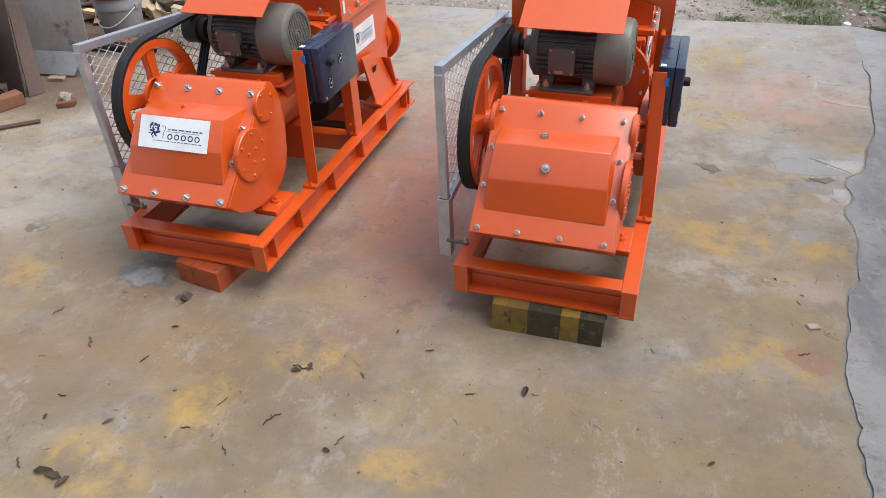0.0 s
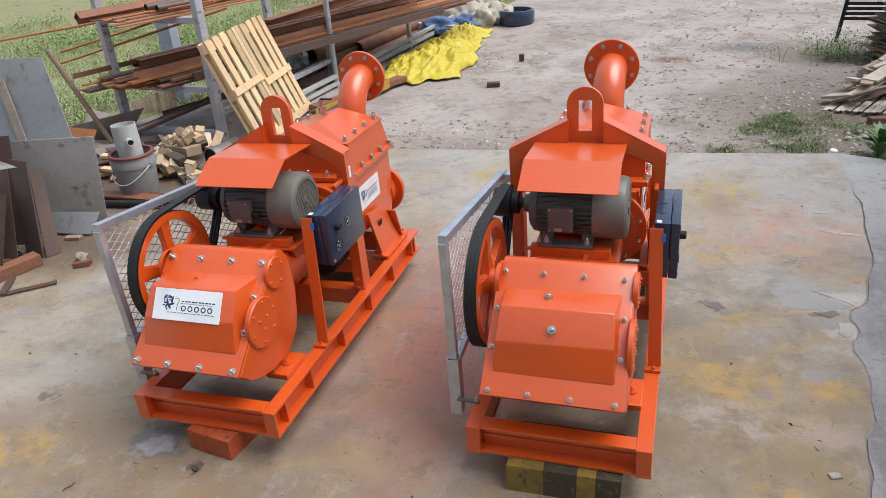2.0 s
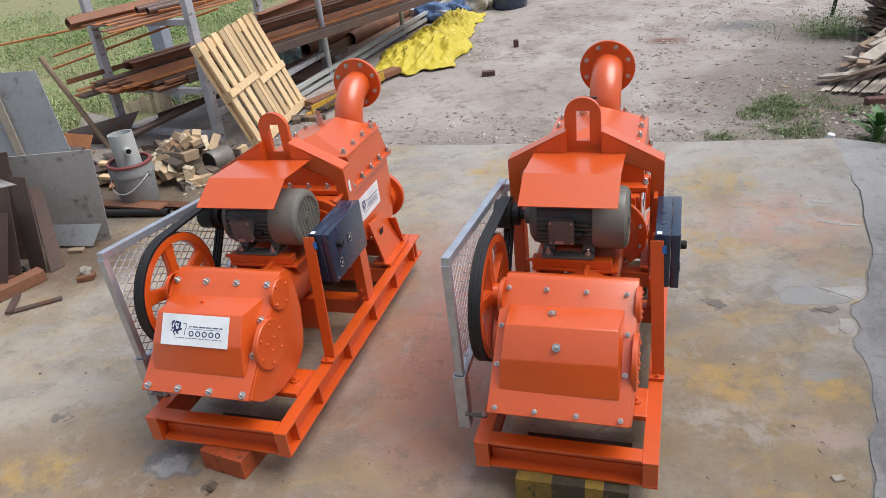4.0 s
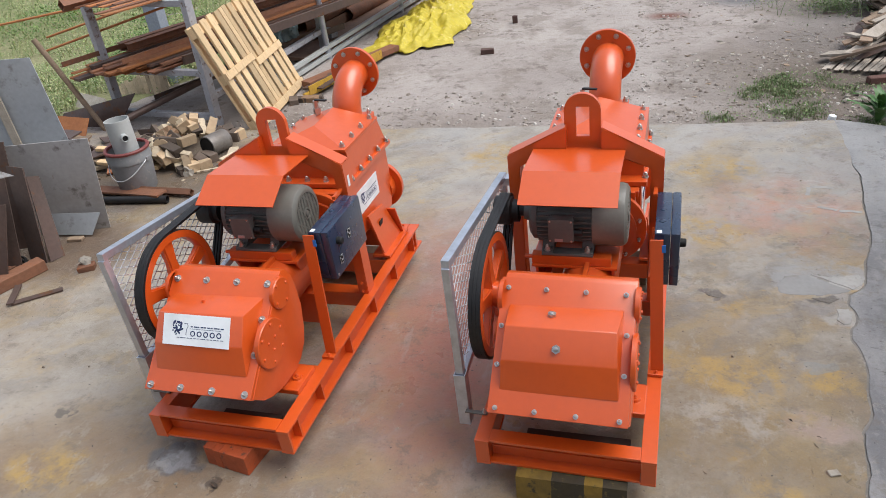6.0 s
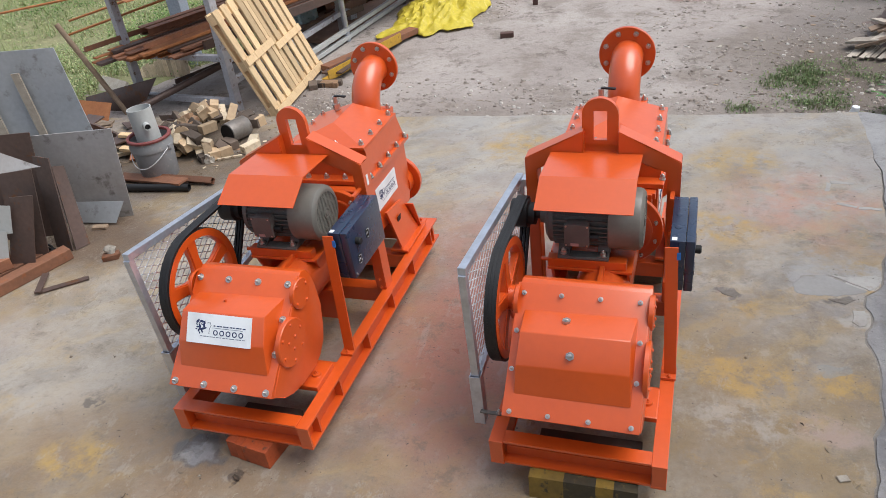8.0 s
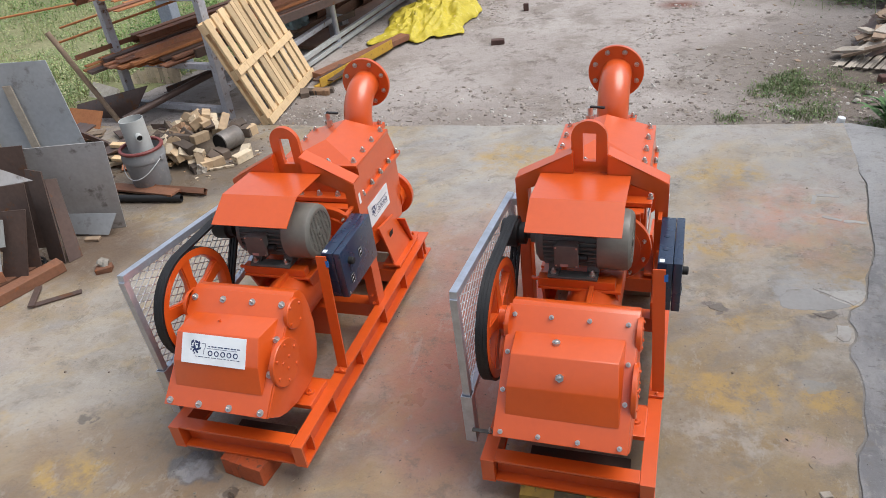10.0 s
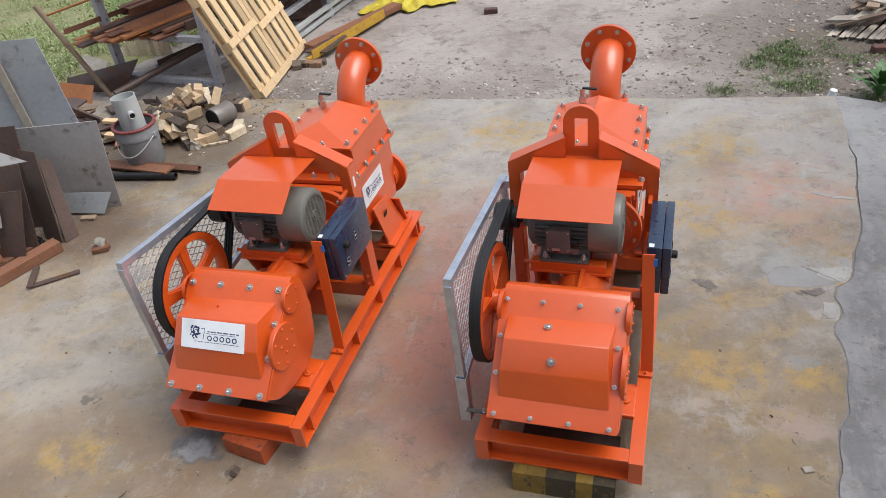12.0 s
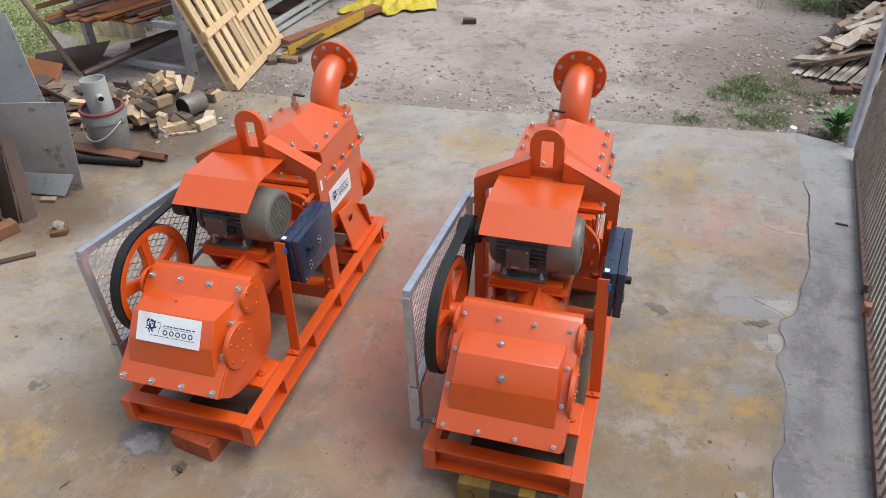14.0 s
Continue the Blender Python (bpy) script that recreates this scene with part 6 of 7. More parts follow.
for k in range(9):
    a = UP + S * (0.05 + 0.072 * k) - D * r5.uniform(-0.15, 0.12) + Vector((0, 0, 0.004 + 0.006 * (k % 2)))
    tagged(part("flat_bar", bar(a, a + D * 3.5, 0.055, 0.008), (RUSTBRIGHT, RUST)[k % 2]), "long flat rusty steel bar on the upper arms", "steel bar", "bars on the rack")
for a, c in (((-4.9, 5.40, 0.66), (-2.6, 5.35, 0.965)), ((-4.3, 5.55, 0.55), (-2.5, 5.5, 0.98)), ((-4.15, 5.32, 0.50), (-2.55, 5.42, 0.90))):
    tagged(part("thin_rod", rod(a, c, 0.009, 0.009, 10), RUSTBRIGHT, smooth=60), "thin rusty rod lying across the rack", "rod", "thin rods")
tagged(part("leaning_pipe", pipe_mesh((-3.63, 5.10, -0.09), (-3.92, 5.02, 0.68), 0.021, 0.004, 20), OLDWOOD, smooth=40), "grey-brown pipe leaning at the rack", "pipe")
a, c = Vector((-3.42, 4.92, 0.02)), Vector((-2.78, 5.95, 0.20))
tagged(part("low_bar", pipe_mesh(a, a + (c - a) * 1.05, 0.028, 0.004, 18), SHEETBROWN, smooth=40), "dark rusty pipe resting on the lower arms", "steel bar", "low bars")
tagged(part("low_bar", angle_iron((-3.30, 5.35, 0.065), Vector((-3.30, 5.35, 0.065)) + D * 2.2, 0.06, 0.006), SHEETBROWN), "dark rusty angle bar on the lower arms", "steel bar", "low bars")

# ---- pallet leaning on the rack ----
P0, P1, Q0 = Vector((-2.28, 5.07, -0.085)), Vector((-2.375, 6.085, -0.075)), Vector((-2.605, 5.06, 0.72))
u, v = (P1 - P0).normalized(), (Q0 - P0).normalized()
v = (v - u * v.dot(u)).normalized()
w = u.cross(v)
pm = Matrix.Identity(4)
for k, q in enumerate((u, v, w)):
    pm.col[k][:3] = q
pm.translation = P0
pallet = thing("pallet", "new pale pine pallet leaning against the rack", "pallet", pm)
LP, HP = 1.02, 0.86
for k, x in enumerate((0.0, 0.128, 0.248, 0.368, 0.455, 0.512, 0.60, 0.72, 0.835, 0.945)):
    ww = 0.075 if k not in (4, 5) else 0.052
    part("deck_board", box(x, x + ww, -0.004 * (k % 2), HP + 0.004 * (k % 3), 0.038, 0.055, 0.0015), PINE, pallet)
for k, y in enumerate((0.015, 0.40, 0.775)):
    part("stringer", box(-0.002, LP, y, y + 0.075, 0.0, 0.0375, 0.002), PINE, pallet)
part("cross_board", box(-0.004, LP + 0.002, 0.0, 0.06, 0.0555, 0.07, 0.0015), PINE, pallet)
part("cross_board", box(0.0, 0.50, 0.42, 0.475, 0.0555, 0.07, 0.0015), PINE, pallet)
part("cross_board", box(0.51, LP, 0.36, 0.415, 0.0555, 0.07, 0.0015), PINE, pallet)
for k, x in enumerate((0.0, 0.35, 0.60, 0.945)):
    part("bottom_board", box(x, x + 0.075, 0, HP, -0.018, -0.0005, 0.0015), PINE, pallet)
YELLOWSTEEL = material("yellow_channel_paint", (0.55, 0.33, 0.03), 0.6, second=(0.40, 0.22, 0.04), scale=8, amount=0.7, bump=0.1, spots=(0.16, 0.08, 0.04))
tagged(part("yellow_channel", angle_iron((-2.16, 5.78, -0.05), (-1.86, 6.75, -0.05), 0.085, 0.008), YELLOWSTEEL), "worn yellow steel channel on the dirt", "channel")
tagged(part("brown_plank", bar((-2.25, 5.98, -0.03), (-1.78, 7.0, -0.03), 0.11, 0.05, bevel=0.003), RUST), "rusty steel channel lying on the dirt", "channel")
tagged(part("dark_plate", box(-0.11, 0.11, -0.16, 0.16, 0, 0.012, 0.001), SHEETBROWN, m=pose(-2.10, 6.02, -0.02, 4, -6, -15)), "flat brown steel plate by the pallet", "plate")
for k in range(5):
    tagged(part("wood_offcut", rough_box(0.07, 0.13, 0.05, 0.05, 0.003, 90 + k), (DARKBLOCK, BROWNBLOCK)[k % 2], m=pose(-2.20 + rnd.uniform(-0.1, 0.16), 5.62 + rnd.uniform(-0.2, 0.2), -0.085, 0, 0, rnd.uniform(0, 180))), "dark block of timber beside the pallet", "offcut", "blocks by the pallet")

# ---- pipes, beams and rail fence further back ----
RUSTBROWN = material("brown_mill_scale", (0.26, 0.15, 0.095), 0.6, 0.1, second=(0.17, 0.10, 0.07), scale=4, amount=0.8, grain=50, bump=0.15, spots=(0.34, 0.19, 0.11))
D2 = Vector((0.16, 0.987, 0)).normalized()
for a, n, r in (((-2.87, 7.32, 0.11), 3.0, 0.078), ((-2.66, 8.05, 0.02), 2.4, 0.075), ((-2.98, 7.36, 0.262), 3.2, 0.05)):
    tagged(part("steel_pipe", pipe_mesh(a, Vector(a) + D2 * n, r, 0.007), RUST, smooth=40), "large rusty steel pipe on the stock pile", "pipe", "pipes on the pile")
for a, n, w_, h in (((-3.15, 7.0, 0.33), 4.0, 0.16, 0.13), ((-3.2, 7.1, 0.46), 4.2, 0.12, 0.11), ((-3.35, 7.2, 0.20), 3.8, 0.12, 0.12)):
    tagged(part("steel_beam", beam_mesh(a, Vector(a) + D2 * n, w_, h, 0.008), RUST), "heavy rusty steel beam on the stock pile", "beam", "beams on the pile")
tagged(part("flat_steel", bar((-2.66, 6.75, -0.05), Vector((-2.66, 6.75, -0.05)) + D2 * 3.2, 0.34, 0.035, bevel=0.003), RUSTBROWN), "wide brown steel channel lying on the dirt", "steel bar", "beams on the pile")
tagged(part("flat_steel", bar((-2.95, 6.85, 0.0), Vector((-2.95, 6.85, 0.0)) + D2 * 3.2, 0.16, 0.10, bevel=0.003), RUSTBROWN), "brown steel channel lying under the pipes", "steel bar", "beams on the pile")
for y, x in ((7.4, -2.55), (9.2, -1.85)):
    tagged(part("bearer", bar((x - 0.75, y + 0.3, 0.0), (x, y, 0.0), 0.09, 0.10, bevel=0.004), RACKPAINT), "grey steel bearer under the stock", "bearer", "bearers")
fence = thing("rail_fence", "galvanised pipe posts with two low white rails", "fence")
for x, y in ((-2.41, 6.87), (-2.20, 8.53), (-1.98, 10.2)):
    part("post", rod((x, y, -0.1), (x - 0.02, y, 1.7), 0.027, 0.027, 18), GALV, fence, smooth=60)
for z in (-0.02, 0.05):
    part("rail", bar((-2.52, 5.95, z - 0.03), (-1.93, 10.6, z), 0.04, 0.035, bevel=0.002), PVC, fence)
slats = thing("slat_panel", "short cream wooden slat panel behind the rack", "panel")
b0, b1, t0, t1 = Vector((-4.00, 5.88, -0.15)), Vector((-3.58, 5.92, -0.11)), Vector((-4.06, 5.90, 0.0)), Vector((-3.57, 5.94, 0.15))
for k in range(12):
    f = k / 11
    part("slat", bar(b0.lerp(b1, f), t0.lerp(t1, f) + Vector((0, 0, 0.012 * (k % 3))), 0.034, 0.014, up=(0.4, -0.9, 0)), PALEBLOCK, slats)
part("slat_rail", bar(b0.lerp(t0, 0.4) + Vector((-0.01, 0.025, 0)), b1.lerp(t1, 0.4) + Vector((0.01, 0.025, 0)), 0.02, 0.04), PALEBLOCK, slats)
PALEBLUE = material("pale_blue_post", (0.36, 0.42, 0.50), 0.8, second=(0.30, 0.33, 0.38), scale=5, amount=0.6, bump=0.15)
for x, y in ((-3.72, 6.25), (-3.3, 9.2)):
    tagged(part("concrete_post", bar((x, y, -0.25), (x, y, 1.6), 0.13, 0.13, bevel=0.008, up=(0, 1, 0)), PALEBLUE), "pale blue-grey concrete fence post", "post", "concrete posts")

# ---- yellow tarpaulin and sacks ----
BAG = material("blue_green_plastic", (0.22, 0.33, 0.36), 0.45, second=(0.36, 0.42, 0.40), scale=14, amount=0.9, grain=40, bump=0.1, spots=(0.12, 0.2, 0.12))
bm = bmesh.new()
NU, NV = 170, 80
rows = []
for i in range(NU + 1):
    row = []
    t = i / NU
    c = Vector((-1.70, 6.93, 0)).lerp(Vector((-1.70, 9.5, 0)), t)
    half = 0.50 * (1 - 0.55 * t) * (0.85 + 0.3 * noise.noise(Vector((t * 5, 0, 4)))) + 0.03
    for j in range(NV + 1):
        s_ = 2 * j / NV - 1
        x = c.x + half * s_ + 0.05 * noise.noise(Vector((t * 16, s_ * 2, 1)))
        y = c.y + 0.10 * noise.noise(Vector((t * 7, s_ * 4, 2))) + 0.20 * s_ * (1 - t) * (s_ > 0)
        dome = max(0.0, 1 - s_ * s_) ** 0.7 * min(1, 5 * t + 0.02) * min(1, 6 * (1 - t))
        f = noise.noise(Vector((x * 2.6, y * 2.0, 0.5)))
        q1 = noise.noise(Vector((x * 5 + 2 * f, y * 3.4, 3)))
        q2 = noise.noise(Vector((x * 11 + y * 5, y * 9 - x * 4, 8)))
        q3 = noise.noise(Vector((x * 23 - y * 9, y * 19, 5)))
        fold = 0.055 * (1 - abs(q1) * 2.8) + 0.034 * (1 - abs(q2) * 2.6) + 0.014 * (1 - abs(q3) * 2.6) + 0.02
        z = ground_height(x, y) + 0.012 + dome * (0.065 + 0.08 * f) + (0.16 + 0.84 * dome) * max(0.0, fold)
        row.append(bm.verts.new((x, y, z)))
    rows.append(row)
for p, q in zip(rows, rows[1:]):
    for j in range(NV):
        bm.faces.new((p[j], q[j], q[j + 1], p[j + 1]))
made = bmesh.ops.extrude_face_region(bm, geom=bm.faces[:])
for g in made["geom"]:
    if isinstance(g, bmesh.types.BMVert):
        g.co.z -= 0.006
tagged(part("tarpaulin", bm, TARP, smooth=75), "crumpled yellow plastic tarpaulin heaped on the dirt", "tarpaulin")
for k, (x, y, mat, a, b_, c_) in enumerate(((-2.02, 9.3, DENIM, 0.22, 0.14, 0.13), (-1.82, 9.55, DENIM, 0.16, 0.12, 0.11), (-1.62, 9.75, SACK, 0.17, 0.14, 0.17), (-1.42, 9.9, SACK, 0.15, 0.15, 0.20), (-1.95, 9.95, SACK, 0.22, 0.2, 0.24), (-1.70, 10.2, SACK, 0.2, 0.2, 0.26))):
    tagged(part("sack", lump(a, b_, c_, k, 0.5, 4), mat, m=pose(x, y, 0.0), smooth=50), "stuffed pale cloth sack lying down" if mat is SACK else "crumpled blue cloth by the tarpaulin", "sack", "sacks by the fence")
tagged(part("tub", turned([(0, 0.01), (0.20, 0.0), (0.225, 0.03), (0.23, 0.15), (0.215, 0.19), (0.19, 0.19), (0.18, 0.04), (0, 0.03)], Matrix.Identity(4), 36), NAVY, m=pose(-1.22, 9.9, -0.085), smooth=40), "dark blue-grey round tub on the dirt", "tub")
tagged(part("plastic_bag", lump(0.13, 0.16, 0.14, 11, 0.7, 4), BAG, m=pose(-2.98, 7.15, 0.08), smooth=40), "crumpled blue-green plastic bag by the pipe ends", "bag")

GREYWOOD = material("silvered_board", (0.45, 0.40, 0.335), 0.8, second=(0.26, 0.22, 0.175), scale=4, amount=0.8, grain=40, bump=0.2, random_value=0.25, stretch=(6, 1, 6))
REDBRICK = material("red_brick", (0.13, 0.06, 0.047), 0.85, second=(0.08, 0.045, 0.038), scale=12, amount=0.7, grain=60, bump=0.3)
# ---- right-hand side: plank pile, stack, gate ----
for k in range(30):
    x, y = 1.80 + 0.036 * k, 6.33 - 0.016 * k
    n = 0.85 + rnd.uniform(-0.05, 0.1)
    tagged(part("plank", bar((0, 0, 0), (0, n, 0.05), 0.033, 0.008, bevel=0.0015), GREYWOOD, m=pose(x, y + 0.02 * math.sin(k * 2.3), -0.078 + 0.003 * (k % 3) + 0.003 * k, 0, 0, -30 + rnd.uniform(-1.5, 1.5))), "thin weathered board lying in a row", "plank", "plank pile")
WARMWOOD = material("brown_old_board", (0.29, 0.205, 0.14), 0.8, second=(0.17, 0.12, 0.085), scale=4, amount=0.8, grain=40, bump=0.2, random_value=0.35, stretch=(6, 1, 6))


def mound(x, y):
    """The height of the plank heap, rising away from the yard."""
    return -0.085 + 0.55 * min(1.0, max(0.0, (x - 1.90 - 0.37 * (y - 6.5)) * 0.75)) * min(1.0, max(0.0, (8.0 - y) / 0.5))


def thrown(x, y, n, turn, w_, t_, lift, mat, label):
    """A board whose ends rest on the mound."""
    dx, dy = math.cos(radians(turn)) * n / 2, math.sin(radians(turn)) * n / 2
    a = Vector((x - dx, y - dy, mound(x - dx, y - dy) + lift))
    c = Vector((x + dx, y + dy, mound(x + dx, y + dy) + lift))
    tagged(part("plank", bar(a, c, w_, t_, bevel=0.0015), mat), label, "plank", "plank pile")


r6 = random.Random(9)
for k in range(85):
    y = 6.62 + 1.1 * r6.random()
    n = r6.uniform(0.25, 0.7)
    x = 1.92 + 0.37 * (y - 6.5) + 0.42 * n + 0.7 * r6.random() ** 1.4
    thrown(x, y, n, r6.choice((10, 30, 42, 55, 75, 120)) + r6.uniform(-10, 10), r6.uniform(0.04, 0.09), 0.014, 0.012 + 0.0012 * k + r6.uniform(0, 0.02),
           (WARMWOOD, OLDWOOD, OLDWOOD, WARMWOOD, GREYWOOD)[k % 5], "weathered board thrown on the heap")
for x, y, n, turn, w_, mat in ((2.17, 6.33, 0.66, -22, 0.085, WARMWOOD), (2.14, 6.58, 0.50, 46, 0.09, GREYWOOD), (1.93, 6.50, 0.24, -42, 0.13, GREYWOOD), (2.38, 6.88, 0.80, 50, 0.12, GREYWOOD), (2.08, 6.82, 0.26, 96, 0.07, GREYWOOD), (2.55, 7.15, 0.7, 40, 0.08, WARMWOOD)):
    thrown(x, y, n, turn, w_, 0.02, 0.045 if y < 6.6 else 0.09, mat, "loose board lying across the heap")
bm = bmesh.new()
cells = [[bm.verts.new((1.90 + 0.1 * i, 6.45 + 0.1 * j, mound(1.90 + 0.1 * i, 6.45 + 0.1 * j) + 0.012 * wobble(i, j, 0.7, 6) - (0.03 if j == 0 or i == 0 else 0.0))) for i in range(14)] for j in range(17)]
for p, q in zip(cells, cells[1:]):
    for i in range(13):
        bm.faces.new((p[i], p[i + 1], q[i + 1], q[i]))
tagged(part("heap_bed", bm, SHEETBROWN), "dark rubbish and broken boards under the heap", "rubbish", kind="structure")
for k, (x, y, a) in enumerate(((2.10, 6.06, 12), (2.21, 6.10, -20), (2.32, 6.14, 60))):
    tagged(part("brick", rough_box(0.12, 0.06, 0.05, 0.05, 0.005, 50 + k), REDBRICK, m=pose(x, y, -0.09, 0, 0, a)), "broken red brick by the plank heap", "brick", "bricks by the heap")
for k in range(7):
    x, y = 1.90 + rnd.uniform(-0.08, 0.25), 5.78 + rnd.uniform(-0.12, 0.16)
    q = rnd.uniform(0.01, 0.028)
    tagged(part("stone", lump(q, q * 0.9, q * 0.7, 60 + k, 0.5, 2), STONE, m=pose(x, y, -0.075, 0, 0, rnd.uniform(0, 180))), "pale broken stone near the plank heap", "stone", "stones by the heap")
for k in range(58):
    x, y, z = 2.78 + rnd.uniform(-0.08, 0.1) + 0.002 * k, 8.0 + rnd.uniform(-0.15, 0.15), -0.05 + 0.0125 * k
    tagged(part("stacked_board", bar((-0.40 + rnd.uniform(0, 0.12), 0, 0), (0.38, 0, 0), rnd.uniform(0.2, 0.4), 0.009), (OLDWOOD, WARMWOOD, DARKBLOCK)[k % 3], m=pose(x, y, z, rnd.uniform(-2, 2), rnd.uniform(-2, 2), rnd.uniform(-9, 9) + 8)), "thin dark board in the tall stack", "plank", "tall board stack")
tagged(part("stack_bearer", box(2.5, 3.15, 7.8, 8.2, -0.12, -0.057, 0.003), OLDWOOD), "timber bearer under the board stack", "bearer")
stand = thing("slatted_bench", "black slatted bench standing on its end", "bench", pose(2.27, 8.72, -0.085, 0, 0, -8))
for x in (0.0, 0.50):
    part("leg", bar((x, 0, 0), (x + 0.07, 0.03, 0.72), 0.035, 0.03, up=(0, 1, 0)), RUBBER, stand)
for k in range(8):
    z = 0.24 + 0.048 * k
    part("slat", bar((0.01 + 0.097 * z, -0.012, z), (0.54 + 0.097 * z, -0.012, z), 0.018, 0.03), RUBBER, stand)
BARS = material("gate_paint", (0.30, 0.28, 0.24), 0.65, 0.1, second=(0.19, 0.16, 0.13), scale=9, amount=0.7, grain=50, bump=0.1, spots=(0.20, 0.09, 0.045))
gate = thing("bar_gate", "weathered steel bar gate swung open along the slab", "gate")
ga, gc = Vector((1.975, 4.86, 0.035)), Vector((1.40, 0.60, 0.035))
gd = (gc - ga).normalized()
gl = (gc - ga).length
part("bottom_rail", bar(ga, gc, 0.03, 0.035, bevel=0.002), SHEETBROWN, gate)
for z in (0.95, 1.75):
    part("rail", bar(ga + Vector((0, 0, z)), gc + Vector((0, 0, z)), 0.03, 0.04, bevel=0.002), BARS, gate)
for k in range(int(gl / 0.058)):
    p = ga + gd * (0.05 + 0.058 * k)
    part("bar", rod(p + Vector((0, 0, 0.024)), p + Vector((0, 0, 1.74)), 0.0058, 0.0058, 8), BARS, gate)
part("hinge_stile", bar(ga + Vector((0, 0, 0.02)), ga + Vector((0, 0, 1.8)), 0.04, 0.04, up=(0, 1, 0)), BARS, gate)
for s_ in (0.0, 0.16):
    p = ga + gd * (1.36 + s_)
    part("latch", box(-0.028, 0.012, -0.022, 0.022, -0.005, 0.055, 0.006, m=Matrix.Translation(p)), SHEETBROWN if s_ == 0 else RUST, gate, "steel drop bolt at the gate's foot", smooth=40)
tagged(part("gate_post", rod((1.985, 5.06, -0.12), (1.90, 5.04, 2.3), 0.032, 0.032, 20), GALV, smooth=60), "grey painted steel pipe gate post", "post")


# ---- grass, weeds and litter ----
def blades(spots, height, spread, count, width, seed):
    """Vertices and faces for tufts of bent grass blades."""
    r = random.Random(seed)
    vs, fs = [], []
    for x, y, z, k in spots:
        for _ in range(max(1, int(count * k))):
            a, q = r.uniform(0, 2 * math.pi), r.uniform(0, spread)
            px, py = x + q * math.cos(a), y + q * math.sin(a)
            h = height * r.uniform(0.45, 1.15) * k
            b, lean = r.uniform(0, 2 * math.pi), r.uniform(0.1, 0.8) * h
            dx, dy = math.cos(b) * lean, math.sin(b) * lean
            wx, wy = -math.sin(b) * width, math.cos(b) * width
            i = len(vs)
            vs += [(px - wx, py - wy, z), (px + wx, py + wy, z), (px + dx * 0.4 + wx * 0.8, py + dy * 0.4 + wy * 0.8, z + h * 0.6),
                   (px + dx * 0.4 - wx * 0.8, py + dy * 0.4 - wy * 0.8, z + h * 0.6), (px + dx, py + dy, z + h)]
            fs += [(i, i + 1, i + 2, i + 3), (i + 3, i + 2, i + 4)]
    return vs, fs


def grass(name, spots, height, spread, count, width, seed, label, mat=LEAF):
    vs, fs = blades(spots, height, spread, count, width, seed)
    me = bpy.data.meshes.new(name)
    me.from_pydata(vs, [], fs)
    me.materials.append(mat)
    return tagged(new(name, me), label, "grass", kind="stuff")


def island_material(name, colours, rough=0.7):
    """Each separate piece takes one of several colours."""
    m = bpy.data.materials.new(name)
    m.use_nodes = True
    n, link = m.node_tree.nodes, m.node_tree.links.new
    geo = n.new("ShaderNodeNewGeometry")
    ramp = n.new("ShaderNodeValToRGB")
    el = ramp.color_ramp.elements
    el[0].position, el[0].color = 0.0, (*colours[0], 1)
    el[1].position, el[1].color = 1.0, (*colours[-1], 1)
    for k, c in enumerate(colours[1:-1], 1):
        el.new(k / (len(colours) - 1)).color = (*c, 1)
    link(geo.outputs["Random Per Island"], ramp.inputs["Fac"])
    link(ramp.outputs["Color"], n["Principled BSDF"].inputs["Base Color"])
    n["Principled BSDF"].inputs["Roughness"].default_value = rough
    return m


def stuff(name, vs, fs, mat, label, category):
    me = bpy.data.meshes.new(name)
    me.from_pydata(vs, [], fs)
    me.materials.append(mat)
    return tagged(new(name, me), label, category, kind="stuff")


def leafage(spots, size, seed):
    """Small pointed leaves turned every way, standing over each spot up to its height."""
    r = random.Random(seed)
    vs, fs = [], []
    for x, y, z, h, k in spots:
        for _ in range(k):
            px, py, pz = x + r.gauss(0, 0.07), y + r.gauss(0, 0.07), z + h * r.random()
            s_ = size * r.uniform(0.5, 1.4)
            a, e = r.uniform(0, 6.283), r.uniform(-0.2, 1.1)
            d = Vector((math.cos(a) * math.cos(e), math.sin(a) * math.cos(e), math.sin(e))) * s_
            q = Vector((-math.sin(a), math.cos(a), r.uniform(-0.4, 0.4))) * s_ * r.uniform(0.22, 0.42)
            p = Vector((px, py, pz))
            i = len(vs)
            vs += [p, p + d * 0.5 + q, p + d, p + d * 0.5 - q]
            fs.append((i, i + 1, i + 2, i + 3))
    return vs, fs


WEEDS = island_material("weed_leaves", ((0.13, 0.22, 0.06), (0.25, 0.34, 0.12), (0.20, 0.27, 0.13), (0.36, 0.41, 0.16), (0.44, 0.43, 0.25), (0.17, 0.27, 0.08)))
LAWN = material("mossy_turf", (0.20, 0.22, 0.09), 0.9, second=(0.25, 0.23, 0.13), scale=1.2, amount=0.9, grain=25, bump=0.5, detail=0.5, spots=(0.10, 0.13, 0.05), bump_size=0.03)
bm = bmesh.new()
lines = []
for j in range(50):
    y = 5.25 + 0.5 * j if j < 30 else 20.25 + 6 * (j - 29)
    edge = -3.75 + (y - 5.3) * 0.36
    line = []
    for i in range(40):
        x = edge - 0.25 * i - 0.012 * i * i + 0.12 * noise.noise(Vector((y, i * 0.4, 3)))
        line.append(bm.verts.new((x, y, ground_height(x, y) + (-0.03 if i == 0 else 0.012 + 0.02 * noise.noise(Vector((x * 3, y * 3, 6)))))))
    lines.append(line)
